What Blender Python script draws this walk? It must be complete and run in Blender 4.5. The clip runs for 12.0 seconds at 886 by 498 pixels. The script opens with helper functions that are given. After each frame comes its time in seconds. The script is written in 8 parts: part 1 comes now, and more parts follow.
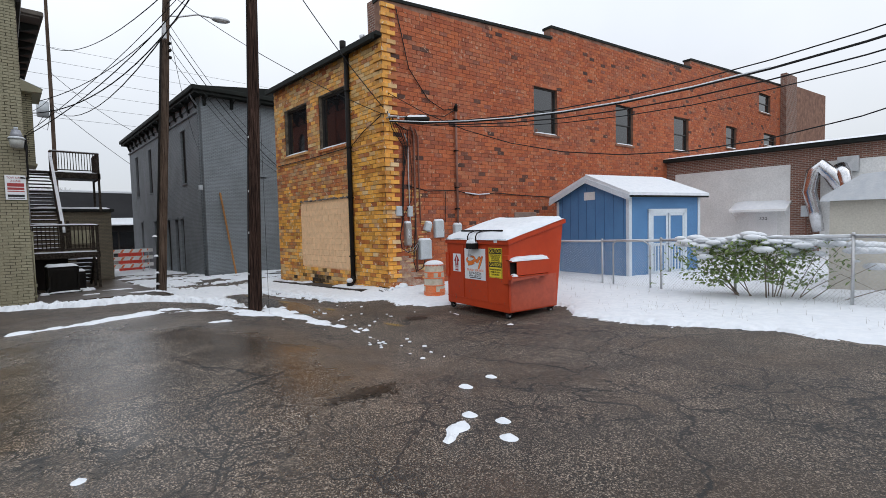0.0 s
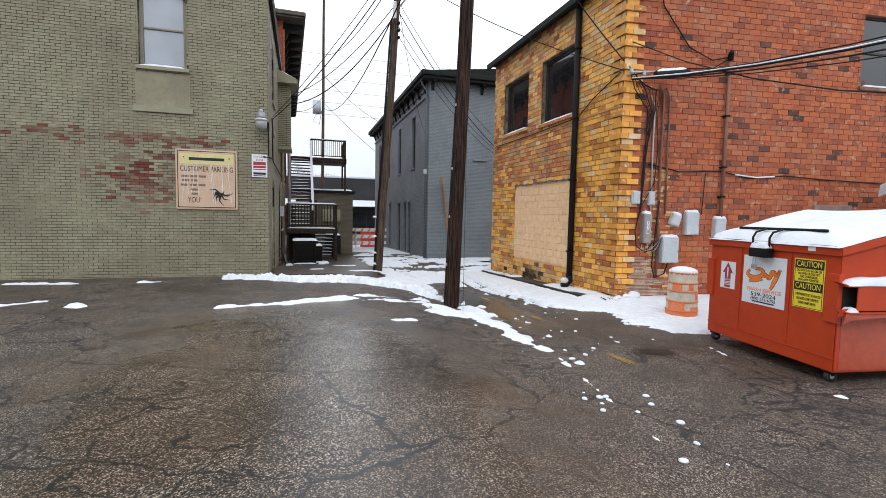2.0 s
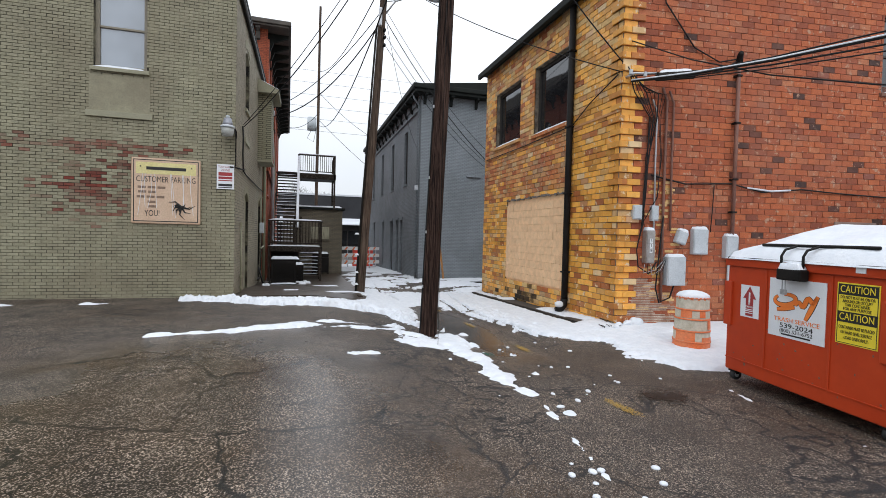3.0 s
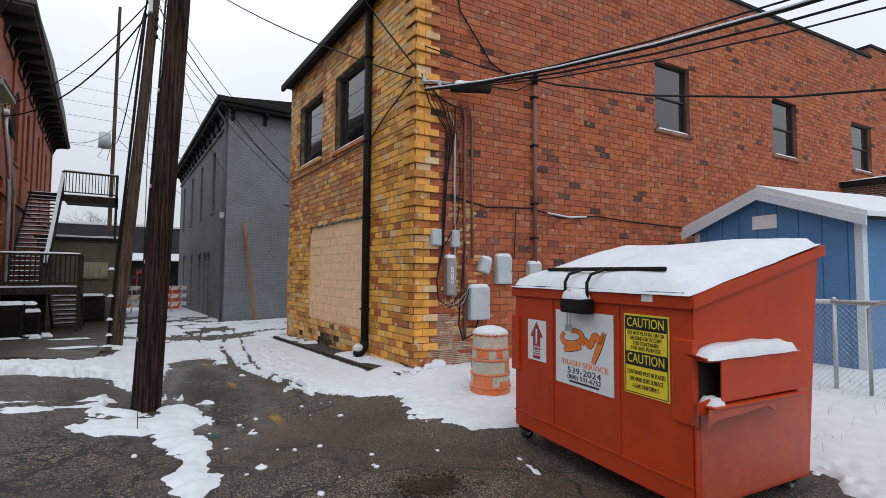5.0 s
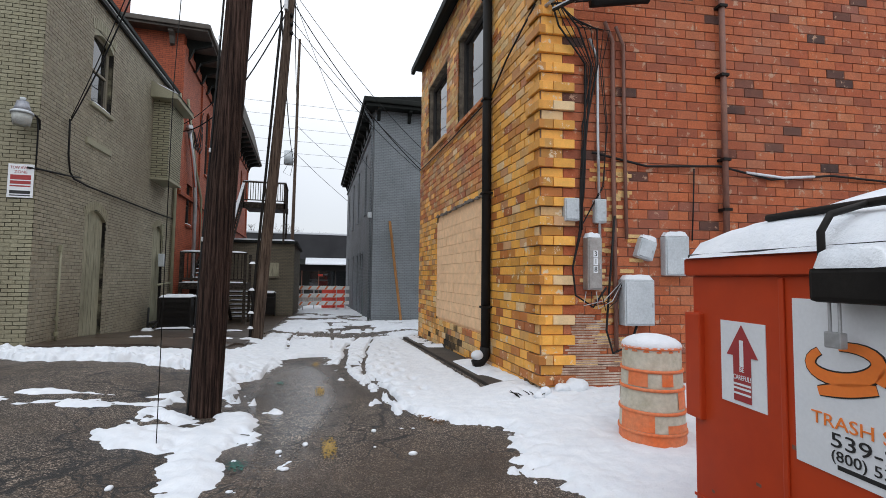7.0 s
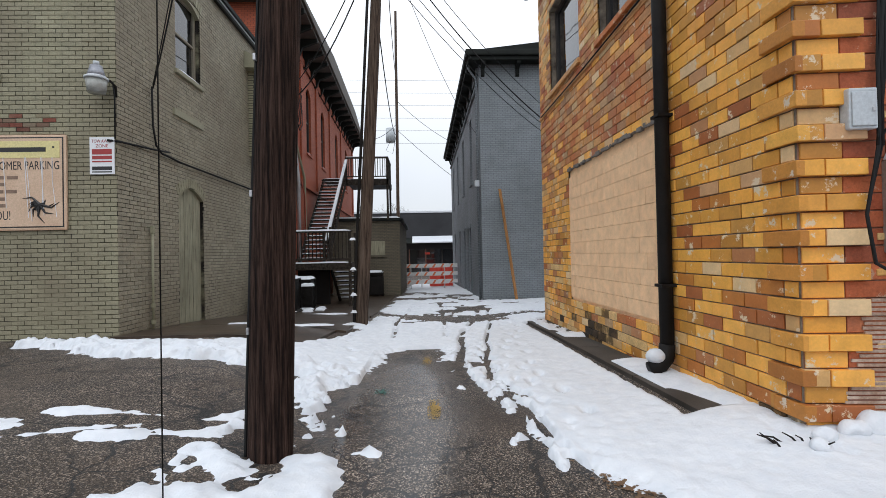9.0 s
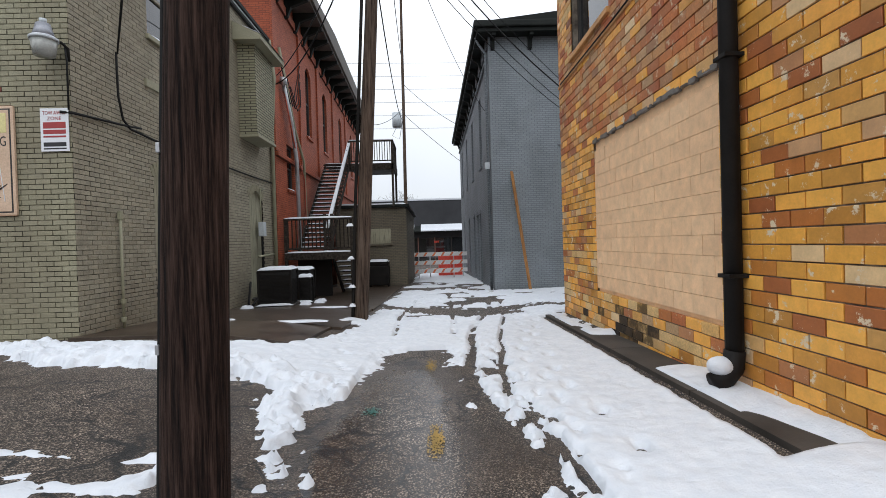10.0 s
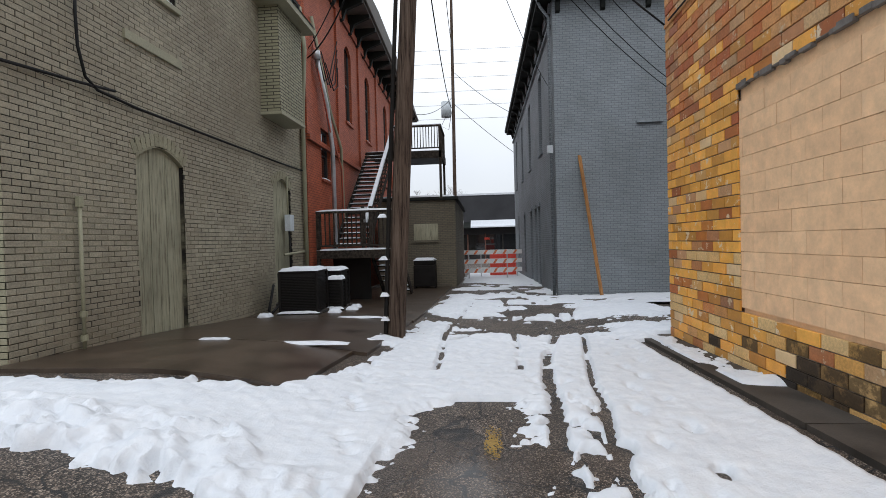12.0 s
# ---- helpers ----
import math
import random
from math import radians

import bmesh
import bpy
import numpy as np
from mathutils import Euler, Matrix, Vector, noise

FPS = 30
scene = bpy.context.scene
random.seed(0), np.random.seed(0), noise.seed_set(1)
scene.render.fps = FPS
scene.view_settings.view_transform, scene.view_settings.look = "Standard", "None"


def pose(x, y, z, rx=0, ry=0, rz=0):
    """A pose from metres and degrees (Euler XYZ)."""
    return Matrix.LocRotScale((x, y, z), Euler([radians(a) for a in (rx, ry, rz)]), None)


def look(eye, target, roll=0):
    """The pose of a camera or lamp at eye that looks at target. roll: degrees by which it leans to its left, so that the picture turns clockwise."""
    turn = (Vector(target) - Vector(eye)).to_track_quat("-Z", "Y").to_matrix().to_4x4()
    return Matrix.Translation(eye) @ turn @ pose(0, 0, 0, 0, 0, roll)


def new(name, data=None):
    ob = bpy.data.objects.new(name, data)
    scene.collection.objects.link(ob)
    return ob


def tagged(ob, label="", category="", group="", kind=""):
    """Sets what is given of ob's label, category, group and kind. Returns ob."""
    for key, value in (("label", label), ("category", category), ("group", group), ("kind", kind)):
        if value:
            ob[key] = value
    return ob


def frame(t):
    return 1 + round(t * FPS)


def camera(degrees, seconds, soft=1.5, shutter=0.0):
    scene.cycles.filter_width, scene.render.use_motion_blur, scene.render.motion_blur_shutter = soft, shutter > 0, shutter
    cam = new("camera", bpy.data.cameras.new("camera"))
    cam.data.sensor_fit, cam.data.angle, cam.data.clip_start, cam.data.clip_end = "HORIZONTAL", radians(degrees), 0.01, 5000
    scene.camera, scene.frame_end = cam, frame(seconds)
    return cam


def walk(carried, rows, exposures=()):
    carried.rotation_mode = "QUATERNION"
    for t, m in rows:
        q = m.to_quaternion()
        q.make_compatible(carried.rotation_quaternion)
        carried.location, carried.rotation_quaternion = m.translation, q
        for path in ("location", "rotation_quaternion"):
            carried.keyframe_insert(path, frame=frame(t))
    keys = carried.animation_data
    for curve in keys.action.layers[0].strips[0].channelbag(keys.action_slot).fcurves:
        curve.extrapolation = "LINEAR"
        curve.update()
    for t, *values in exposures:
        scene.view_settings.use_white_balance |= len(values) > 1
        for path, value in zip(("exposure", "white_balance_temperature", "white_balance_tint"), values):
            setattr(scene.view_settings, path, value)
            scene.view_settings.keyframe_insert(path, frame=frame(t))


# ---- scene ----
cam = camera(86.2, 12.0, soft=0.8)
PATH = [
    (0, (0.084, -0.129, 1.824), (1.444, 1.335, 1.722), -1.4),
    (0.5, (0.446, 0.408, 1.779), (1.518, 2.093, 1.672), -0.2),
    (1, (0.816, 0.925, 1.776), (1.743, 2.693, 1.646), -0.5),
    (1.5, (1.14, 1.418, 1.775), (1.84, 3.287, 1.642), -0.7),
    (2, (1.474, 2.008, 1.774), (2.05, 3.918, 1.632), 1.1),
    (2.5, (1.856, 2.523, 1.749), (2.388, 4.448, 1.654), 1.2),
    (3, (2.257, 3.009, 1.7), (2.83, 4.925, 1.641), 1.4),
    (3.5, (2.764, 3.406, 1.686), (3.526, 5.255, 1.672), 1.1),
    (3.7, (3.005, 3.554, 1.676), (3.838, 5.372, 1.699), 0.8),
    (5.3, (4.454, 4.294, 1.606), (5.598, 5.931, 1.706), 0.4),
    (5.5, (4.674, 4.397, 1.552), (5.759, 6.074, 1.658), 0.8),
    (6, (5.163, 4.701, 1.433), (6.077, 6.476, 1.549), 1.8),
    (6.5, (5.464, 5.223, 1.392), (6.167, 7.092, 1.498), 2.6),
    (7, (5.674, 5.728, 1.361), (6.189, 7.657, 1.48), 0.7),
    (7.5, (5.748, 6.276, 1.32), (6.021, 8.255, 1.399), -0.4),
    (7.7, (5.746, 6.521, 1.36), (5.985, 8.505, 1.438), -0.9),
    (9.3, (5.687, 8.3, 1.238), (5.761, 10.298, 1.243), -1.1),
    (9.5, (5.741, 8.539, 1.219), (5.85, 10.536, 1.213), -1.4),
    (10, (5.789, 9.079, 1.236), (5.83, 11.079, 1.211), -1.7),
    (10.5, (5.785, 9.682, 1.276), (5.773, 11.682, 1.245), -1.2),
    (10.8, (5.799, 10.009, 1.246), (5.794, 12.009, 1.202), -1.5),
    (11, (5.782, 10.264, 1.279), (5.764, 12.264, 1.253), -1.9),
    (11.5, (5.731, 10.828, 1.214), (5.537, 12.818, 1.188), -2.0),
    (12, (5.677, 11.432, 1.231), (5.51, 13.425, 1.199), -1.5),
]
EXPOSURES = [(0, 0.11), (1, 0.26), (2, 0.50), (2.5, 0.52), (3, 0.38), (3.7, 0.18), (5.3, -0.02), (5.5, -0.02), (6.0, 0.10), (6.5, 0.29), (7.5, 0.20), (9.5, 0.33), (11, 0.37), (12, 0.30)]
walk(cam, [(t, look(eye, target, roll)) for t, eye, target, roll in PATH], EXPOSURES)

# ---- world and sun: a bright overcast winter day ----
world = bpy.data.worlds.new("overcast")
scene.world = world
world.use_nodes = True
wn, wl = world.node_tree.nodes, world.node_tree.links
wn.clear()
sky = wn.new("ShaderNodeTexSky")
sky.sky_type, sky.sun_disc = "NISHITA", False
sky.sun_elevation, sky.sun_rotation = radians(53), radians(188)
cloud = wn.new("ShaderNodeTexNoise")
cloud.inputs["Scale"].default_value, cloud.inputs["Detail"].default_value = 1.6, 4
cramp = wn.new("ShaderNodeValToRGB")
cramp.color_ramp.elements[0].position, cramp.color_ramp.elements[0].color = 0.3, (7.0, 7.4, 8.15, 1)
cramp.color_ramp.elements[1].position, cramp.color_ramp.elements[1].color = 0.75, (8.8, 9.15, 9.6, 1)
cmix = wn.new("ShaderNodeMixRGB")
cmix.inputs[0].default_value = 0.88
wbg, wout = wn.new("ShaderNodeBackground"), wn.new("ShaderNodeOutputWorld")
wbg.inputs["Strength"].default_value = 0.2
wl.new(cloud.outputs["Fac"], cramp.inputs[0])
wl.new(sky.outputs[0], cmix.inputs[1])
wl.new(cramp.outputs[0], cmix.inputs[2])
# an overcast sky grows brighter towards the zenith
dirn, dsep, dramp = wn.new("ShaderNodeTexCoord"), wn.new("ShaderNodeSeparateXYZ"), wn.new("ShaderNodeValToRGB")
dramp.color_ramp.elements[0].position, dramp.color_ramp.elements[0].color = 0.0, (0.37, 0.37, 0.37, 1)
dramp.color_ramp.elements[1].position, dramp.color_ramp.elements[1].color = 0.95, (0.97, 0.97, 0.97, 1)
zen = wn.new("ShaderNodeMixRGB")
zen.blend_type = "MULTIPLY"
zen.inputs[0].default_value = 1.0
wl.new(dirn.outputs["Generated"], dsep.inputs[0])
wl.new(dsep.outputs["Z"], dramp.inputs[0])
wl.new(cmix.outputs[0], zen.inputs[1])
wl.new(dramp.outputs[0], zen.inputs[2])
wl.new(zen.outputs[0], wbg.inputs[0])
wl.new(wbg.outputs[0], wout.inputs[0])
sun_data = bpy.data.lights.new("sun", "SUN")
sun_data.energy, sun_data.angle, sun_data.color = 0.4, radians(30), (1.0, 0.97, 0.93)
sun = new("sun", sun_data)
sun.matrix_basis = look((0, 0, 30), (3, 22, 0))

# ---- materials ----


def nodes_of(name):
    m = bpy.data.materials.new(name)
    m.use_nodes = True
    nt = m.node_tree
    return m, nt, nt.nodes["Principled BSDF"]


def noise_at(nt, scale, detail=4.0, rough=0.55, stretch=None):
    """Noise over world position."""
    geo = nt.nodes.new("ShaderNodeNewGeometry")
    n = nt.nodes.new("ShaderNodeTexNoise")
    n.inputs["Scale"].default_value = scale
    n.inputs["Detail"].default_value = detail
    n.inputs["Roughness"].default_value = rough
    if stretch:
        mp = nt.nodes.new("ShaderNodeMapping")
        mp.inputs["Scale"].default_value = stretch
        nt.links.new(geo.outputs["Position"], mp.inputs[0])
        nt.links.new(mp.outputs[0], n.inputs["Vector"])
    else:
        nt.links.new(geo.outputs["Position"], n.inputs["Vector"])
    return n.outputs["Fac"]


def ramp(nt, fac, stops):
    r = nt.nodes.new("ShaderNodeValToRGB")
    els = r.color_ramp.elements
    while len(els) < len(stops):
        els.new(0.5)
    for e, (p, c) in zip(els, stops):
        e.position = p
        e.color = (*c, 1) if len(c) == 3 else c
    nt.links.new(fac, r.inputs[0])
    return r.outputs[0]


def mixed(nt, a, b, fac, mode="MIX"):
    m = nt.nodes.new("ShaderNodeMixRGB")
    m.blend_type = mode
    for s, v in ((m.inputs[0], fac), (m.inputs[1], a), (m.inputs[2], b)):
        if isinstance(v, (int, float)):
            s.default_value = v
        elif isinstance(v, tuple):
            s.default_value = (*v, 1)
        else:
            nt.links.new(v, s)
    return m.outputs[0]


def bumped(nt, bsdf, fac, strength, distance=0.01):
    b = nt.nodes.new("ShaderNodeBump")
    b.inputs["Strength"].default_value, b.inputs["Distance"].default_value = strength, distance
    nt.links.new(fac, b.inputs["Height"])
    nt.links.new(b.outputs[0], bsdf.inputs["Normal"])


def surf(name, c1, c2, rough=0.7, scale=3.0, grain=60.0, bump=0.2, metal=0.0, stretch=None, spec=0.5, amp=0.16):
    """Two colours mottled at two scales, with grain in the relief."""
    m, nt, b = nodes_of(name)
    big = noise_at(nt, scale, 4, 0.6, stretch)
    fine = noise_at(nt, grain, 3, 0.6, stretch)
    col = ramp(nt, big, [(0.3, c1), (0.7, c2)])
    col = mixed(nt, col, ramp(nt, fine, [(0.3, (1 - amp,) * 3), (0.7, (1 + amp * 0.4,) * 3)]), 1.0, "MULTIPLY")
    nt.links.new(col, b.inputs["Base Color"])
    rr = ramp(nt, big, [(0.2, (rough * 0.8,) * 3), (0.8, (min(1, rough * 1.15),) * 3)])
    nt.links.new(rr, b.inputs["Roughness"])
    b.inputs["Metallic"].default_value = metal
    b.inputs["Specular IOR Level"].default_value = spec
    if bump:
        bumped(nt, b, fine, bump, 0.004)
    return m


def piece_random(nt):
    """A number of its own for each piece, whether it is an object or an island of a joined mesh."""
    oi, geo = nt.nodes.new("ShaderNodeObjectInfo"), nt.nodes.new("ShaderNodeNewGeometry")
    add, fr = nt.nodes.new("ShaderNodeMath"), nt.nodes.new("ShaderNodeMath")
    add.operation, fr.operation = "ADD", "FRACT"
    nt.links.new(oi.outputs["Random"], add.inputs[0])
    nt.links.new(geo.outputs["Random Per Island"], add.inputs[1])
    nt.links.new(add.outputs[0], fr.inputs[0])
    return fr.outputs[0]


def brick_mat(name, stops, rough=0.8, stain=(0.35, 0.3, 0.28), stain_scale=0.9, stain_at=(0.5, 0.75), bump=0.5, wear=None, spec=0.3, grain=0.28):
    m, nt, b = nodes_of(name)
    col = ramp(nt, piece_random(nt), stops)
    fine = noise_at(nt, 45, 5, 0.65)
    mid = noise_at(nt, 6, 4, 0.6)
    big = noise_at(nt, stain_scale, 5, 0.65)
    col = mixed(nt, col, ramp(nt, fine, [(0.3, (1 - grain,) * 3), (0.7, (1 + 0.43 * grain,) * 3)]), 1.0, "MULTIPLY")
    col = mixed(nt, col, ramp(nt, mid, [(0.25, (0.8, 0.8, 0.8)), (0.75, (1.1, 1.08, 1.05))]), 1.0, "MULTIPLY")
    col = mixed(nt, col, stain, ramp(nt, big, [(stain_at[0], (0, 0, 0)), (stain_at[1], (0.65, 0.65, 0.65))]))
    if wear:
        chips = noise_at(nt, 7, 6, 0.72)
        col = mixed(nt, col, wear, ramp(nt, chips, [(0.595, (0, 0, 0)), (0.63, (1, 1, 1))]))
    nt.links.new(col, b.inputs["Base Color"])
    b.inputs["Roughness"].default_value = rough
    b.inputs["Specular IOR Level"].default_value = spec
    bumped(nt, b, fine, bump, 0.006)
    return m


def course_mat(name, c1, c2, mortar, w, h, joint=0.008, axis="XZ", rough=0.8, worn=None, worn_amt=0.64, bump=0.6):
    """Brickwork too far off for bricks of its own: joints from the Brick Texture over world position."""
    m, nt, b = nodes_of(name)
    geo = nt.nodes.new("ShaderNodeNewGeometry")
    sep, com = nt.nodes.new("ShaderNodeSeparateXYZ"), nt.nodes.new("ShaderNodeCombineXYZ")
    nt.links.new(geo.outputs["Position"], sep.inputs[0])
    add = nt.nodes.new("ShaderNodeMath")
    nt.links.new(sep.outputs["X"], add.inputs[0])
    nt.links.new(sep.outputs["Y"], add.inputs[1])
    nt.links.new(add.outputs[0], com.inputs[0])
    nt.links.new(sep.outputs["Z"], com.inputs[1])
    br = nt.nodes.new("ShaderNodeTexBrick")
    br.inputs["Scale"].default_value = 1.0
    br.inputs["Brick Width"].default_value, br.inputs["Row Height"].default_value = w, h
    br.inputs["Mortar Size"].default_value, br.inputs["Mortar Smooth"].default_value = joint, 0.3
    for key, c in (("Color1", c1), ("Color2", c2), ("Mortar", mortar)):
        br.inputs[key].default_value = (*c, 1)
    nt.links.new(com.outputs[0], br.inputs["Vector"])
    big, fine = noise_at(nt, 0.8, 5, 0.6), noise_at(nt, 30, 4, 0.6)
    col = mixed(nt, br.outputs["Color"], ramp(nt, big, [(0.3, (0.82, 0.82, 0.8)), (0.7, (1.08, 1.08, 1.08))]), 1.0, "MULTIPLY")
    col = mixed(nt, col, ramp(nt, fine, [(0.3, (0.85, 0.85, 0.85)), (0.7, (1.08, 1.08, 1.08))]), 1.0, "MULTIPLY")
    if worn:
        col = mixed(nt, col, worn, ramp(nt, noise_at(nt, 2.2, 6, 0.7), [(worn_amt, (0, 0, 0)), (worn_amt + 0.05, (0.8, 0.8, 0.8))]))
    nt.links.new(col, b.inputs["Base Color"])
    b.inputs["Roughness"].default_value = rough
    b.inputs["Specular IOR Level"].default_value = 0.3
    inv = nt.nodes.new("ShaderNodeMath")
    inv.operation = "MULTIPLY_ADD"
    inv.inputs[1].default_value, inv.inputs[2].default_value = -1.0, 1.0
    nt.links.new(br.outputs["Fac"], inv.inputs[0])
    h2 = mixed(nt, inv.outputs[0], fine, 0.25)
    bumped(nt, b, h2, bump, 0.008)
    return m


def glass_mat(name, tint, rough=0.03, ior=2.0):
    """Window glass before a dark room: dark body under a clear reflection."""
    m, nt, b = nodes_of(name)
    n = noise_at(nt, 0.7, 2)
    nt.links.new(ramp(nt, n, [(0.3, tint), (0.7, tuple(c * 1.6 for c in tint))]), b.inputs["Base Color"])
    b.inputs["Roughness"].default_value = rough
    b.inputs["Specular IOR Level"].default_value = 0.8
    b.inputs["IOR"].default_value = ior
    bumped(nt, b, noise_at(nt, 1.2, 1), 0.08, 0.02)
    return m


def snow_material():
    m, nt, b = nodes_of("snow")
    fine, mid = noise_at(nt, 90, 4, 0.6), noise_at(nt, 7, 5, 0.6)
    nt.links.new(ramp(nt, mid, [(0.3, (0.62, 0.655, 0.695)), (0.7, (0.72, 0.745, 0.77))]), b.inputs["Base Color"])
    b.inputs["Roughness"].default_value = 0.6
    b.inputs["Specular IOR Level"].default_value = 0.25
    h = mixed(nt, noise_at(nt, 22, 5, 0.65), fine, 0.3)
    bumped(nt, b, h, 0.5, 0.03)
    return m


def asphalt_material():
    """Wet, worn tarmac: light stones in a dark binder, a wet film in patches, brown stains and thin cracks."""
    m, nt, b = nodes_of("wet_asphalt")
    geo = nt.nodes.new("ShaderNodeNewGeometry")
    vor = nt.nodes.new("ShaderNodeTexVoronoi")
    vor.inputs["Scale"].default_value = 116
    nt.links.new(geo.outputs["Position"], vor.inputs["Vector"])
    stone = ramp(nt, vor.outputs["Color"], [(0.18, (0.004, 0.003, 0.0024)), (0.42, (0.022, 0.0165, 0.012)), (0.66, (0.094, 0.072, 0.054)), (0.90, (0.42, 0.345, 0.275))])
    # where the film of water lies: a broad wet band over the lot, broken by noise
    mp = nt.nodes.new("ShaderNodeMapping")
    mp.inputs["Location"].default_value, mp.inputs["Scale"].default_value = (-1.3 * 0.30, -6.6 * 0.135, 0), (0.30, 0.135, 0)
    nt.links.new(geo.outputs["Position"], mp.inputs[0])
    dist = nt.nodes.new("ShaderNodeVectorMath")
    dist.operation = "LENGTH"
    nt.links.new(mp.outputs[0], dist.inputs[0])
    pool = ramp(nt, dist.outputs["Value"], [(0.2, (1, 1, 1)), (1.0, (0, 0, 0))])
    # and along the bare middle of the alley
    mp2 = nt.nodes.new("ShaderNodeMapping")
    mp2.inputs["Location"].default_value, mp2.inputs["Scale"].default_value = (-5.45 * 1.1, -12.3 * 0.24, 0), (1.1, 0.24, 0)
    nt.links.new(geo.outputs["Position"], mp2.inputs[0])
    dist2 = nt.nodes.new("ShaderNodeVectorMath")
    dist2.operation = "LENGTH"
    nt.links.new(mp2.outputs[0], dist2.inputs[0])
    pool = mixed(nt, pool, ramp(nt, dist2.outputs["Value"], [(0.3, (1, 1, 1)), (1.0, (0, 0, 0))]), 1.0, "LIGHTEN")
    wet = mixed(nt, noise_at(nt, 0.5, 6, 0.65), pool, 0.46)
    stain = noise_at(nt, 0.5, 5, 0.65)
    col = mixed(nt, stone, (0.050, 0.030, 0.016), ramp(nt, stain, [(0.44, (0, 0, 0)), (0.6, (0.55, 0.55, 0.55))]))
    col = mixed(nt, col, ramp(nt, noise_at(nt, 1.3, 5, 0.65), [(0.3, (0.55, 0.55, 0.55)), (0.65, (1.25, 1.23, 1.2))]), 1.0, "MULTIPLY")
    # cracks
    wob = nt.nodes.new("ShaderNodeTexNoise")
    wob.inputs["Scale"].default_value, wob.inputs["Detail"].default_value = 2.4, 5
    nt.links.new(geo.outputs["Position"], wob.inputs["Vector"])
    off = nt.nodes.new("ShaderNodeVectorMath")
    off.operation = "MULTIPLY_ADD"
    off.inputs[1].default_value = (0.7, 0.7, 0.0)
    nt.links.new(wob.outputs["Color"], off.inputs[0])
    nt.links.new(geo.outputs["Position"], off.inputs[2])
    crack = None
    for scale, width, seed, lo in ((0.5, 0.009, 0.35, 0.36), (1.5, 0.022, 0.28, 0.47), (4.2, 0.045, 0.33, 0.52)):
        crk = nt.nodes.new("ShaderNodeTexVoronoi")
        crk.feature = "DISTANCE_TO_EDGE"
        crk.inputs["Scale"].default_value = scale
        nt.links.new(off.outputs[0], crk.inputs["Vector"])
        line = ramp(nt, crk.outputs["Distance"], [(width * 0.35, (1, 1, 1)), (width, (0, 0, 0))])
        where = ramp(nt, noise_at(nt, seed, 4), [(lo, (0, 0, 0)), (lo + 0.06, (1, 1, 1))])
        one = mixed(nt, line, where, 1.0, "MULTIPLY")
        crack = one if crack is None else mixed(nt, crack, one, 1.0, "LIGHTEN")
    col = mixed(nt, col, (0.006, 0.006, 0.006), crack)
    nt.links.new(col, b.inputs["Base Color"])
    nt.links.new(ramp(nt, wet, [(0.34, (0.60, 0.60, 0.60)), (0.46, (0.36, 0.36, 0.36)), (0.64, (0.2, 0.2, 0.2))]), b.inputs["Roughness"])
    b.inputs["Specular IOR Level"].default_value = 0.5
    h = mixed(nt, vor.outputs["Distance"], crack, 0.6, "SUBTRACT")
    bump = nt.nodes.new("ShaderNodeBump")
    bump.inputs["Distance"].default_value = 0.010
    nt.links.new(ramp(nt, wet, [(0.40, (0.8, 0.8, 0.8)), (0.62, (0.12, 0.12, 0.12))]), bump.inputs["Strength"])
    nt.links.new(h, bump.inputs["Height"])
    nt.links.new(bump.outputs[0], b.inputs["Normal"])
    return m


def wood_mat(name, c1, c2, dark, rough=0.75, stretch=(14, 14, 0.7), bump=0.6):
    m, nt, b = nodes_of(name)
    g1 = noise_at(nt, 2.2, 8, 0.72, stretch)
    g2 = noise_at(nt, 0.8, 4, 0.6)
    col = ramp(nt, g1, [(0.36, dark), (0.47, c1), (0.66, c2)])
    col = mixed(nt, col, ramp(nt, g2, [(0.3, (0.65, 0.65, 0.65)), (0.7, (1.15, 1.15, 1.15))]), 1.0, "MULTIPLY")
    nt.links.new(col, b.inputs["Base Color"])
    b.inputs["Roughness"].default_value = rough
    b.inputs["Specular IOR Level"].default_value = 0.15
    bumped(nt, b, g1, bump, 0.03)
    return m


OIL = surf("dark_wet_tarmac_stain", (0.006, 0.005, 0.004), (0.03, 0.023, 0.017), 0.4, 14, 80, 0.5)
MUD = surf("orange_brown_mud_stain", (0.10, 0.055, 0.025), (0.16, 0.09, 0.045), 0.6, 9, 80, 0.5)
QUOIN_TILE = brick_mat("brown_quoin_tile", [(0.0, (0.40, 0.15, 0.035)), (0.3, (0.62, 0.27, 0.055)), (0.6, (0.76, 0.37, 0.07)), (0.85, (0.52, 0.21, 0.045)), (1.0, (0.84, 0.44, 0.09))], 0.55, (0.30, 0.20, 0.13), 1.5, (0.58, 0.78), 0.35, (0.62, 0.52, 0.40), grain=0.14)
FADED_INK = surf("faded_brown_ink", (0.16, 0.10, 0.07), (0.30, 0.20, 0.14), 0.6, 9, 60, 0.0)
BACKING = surf("bare_clay_tile_backing", (0.30, 0.17, 0.11), (0.62, 0.50, 0.40), 0.9, 5, 50, 0.5, amp=0.3)
SNOW = snow_material()
ASPHALT = asphalt_material()
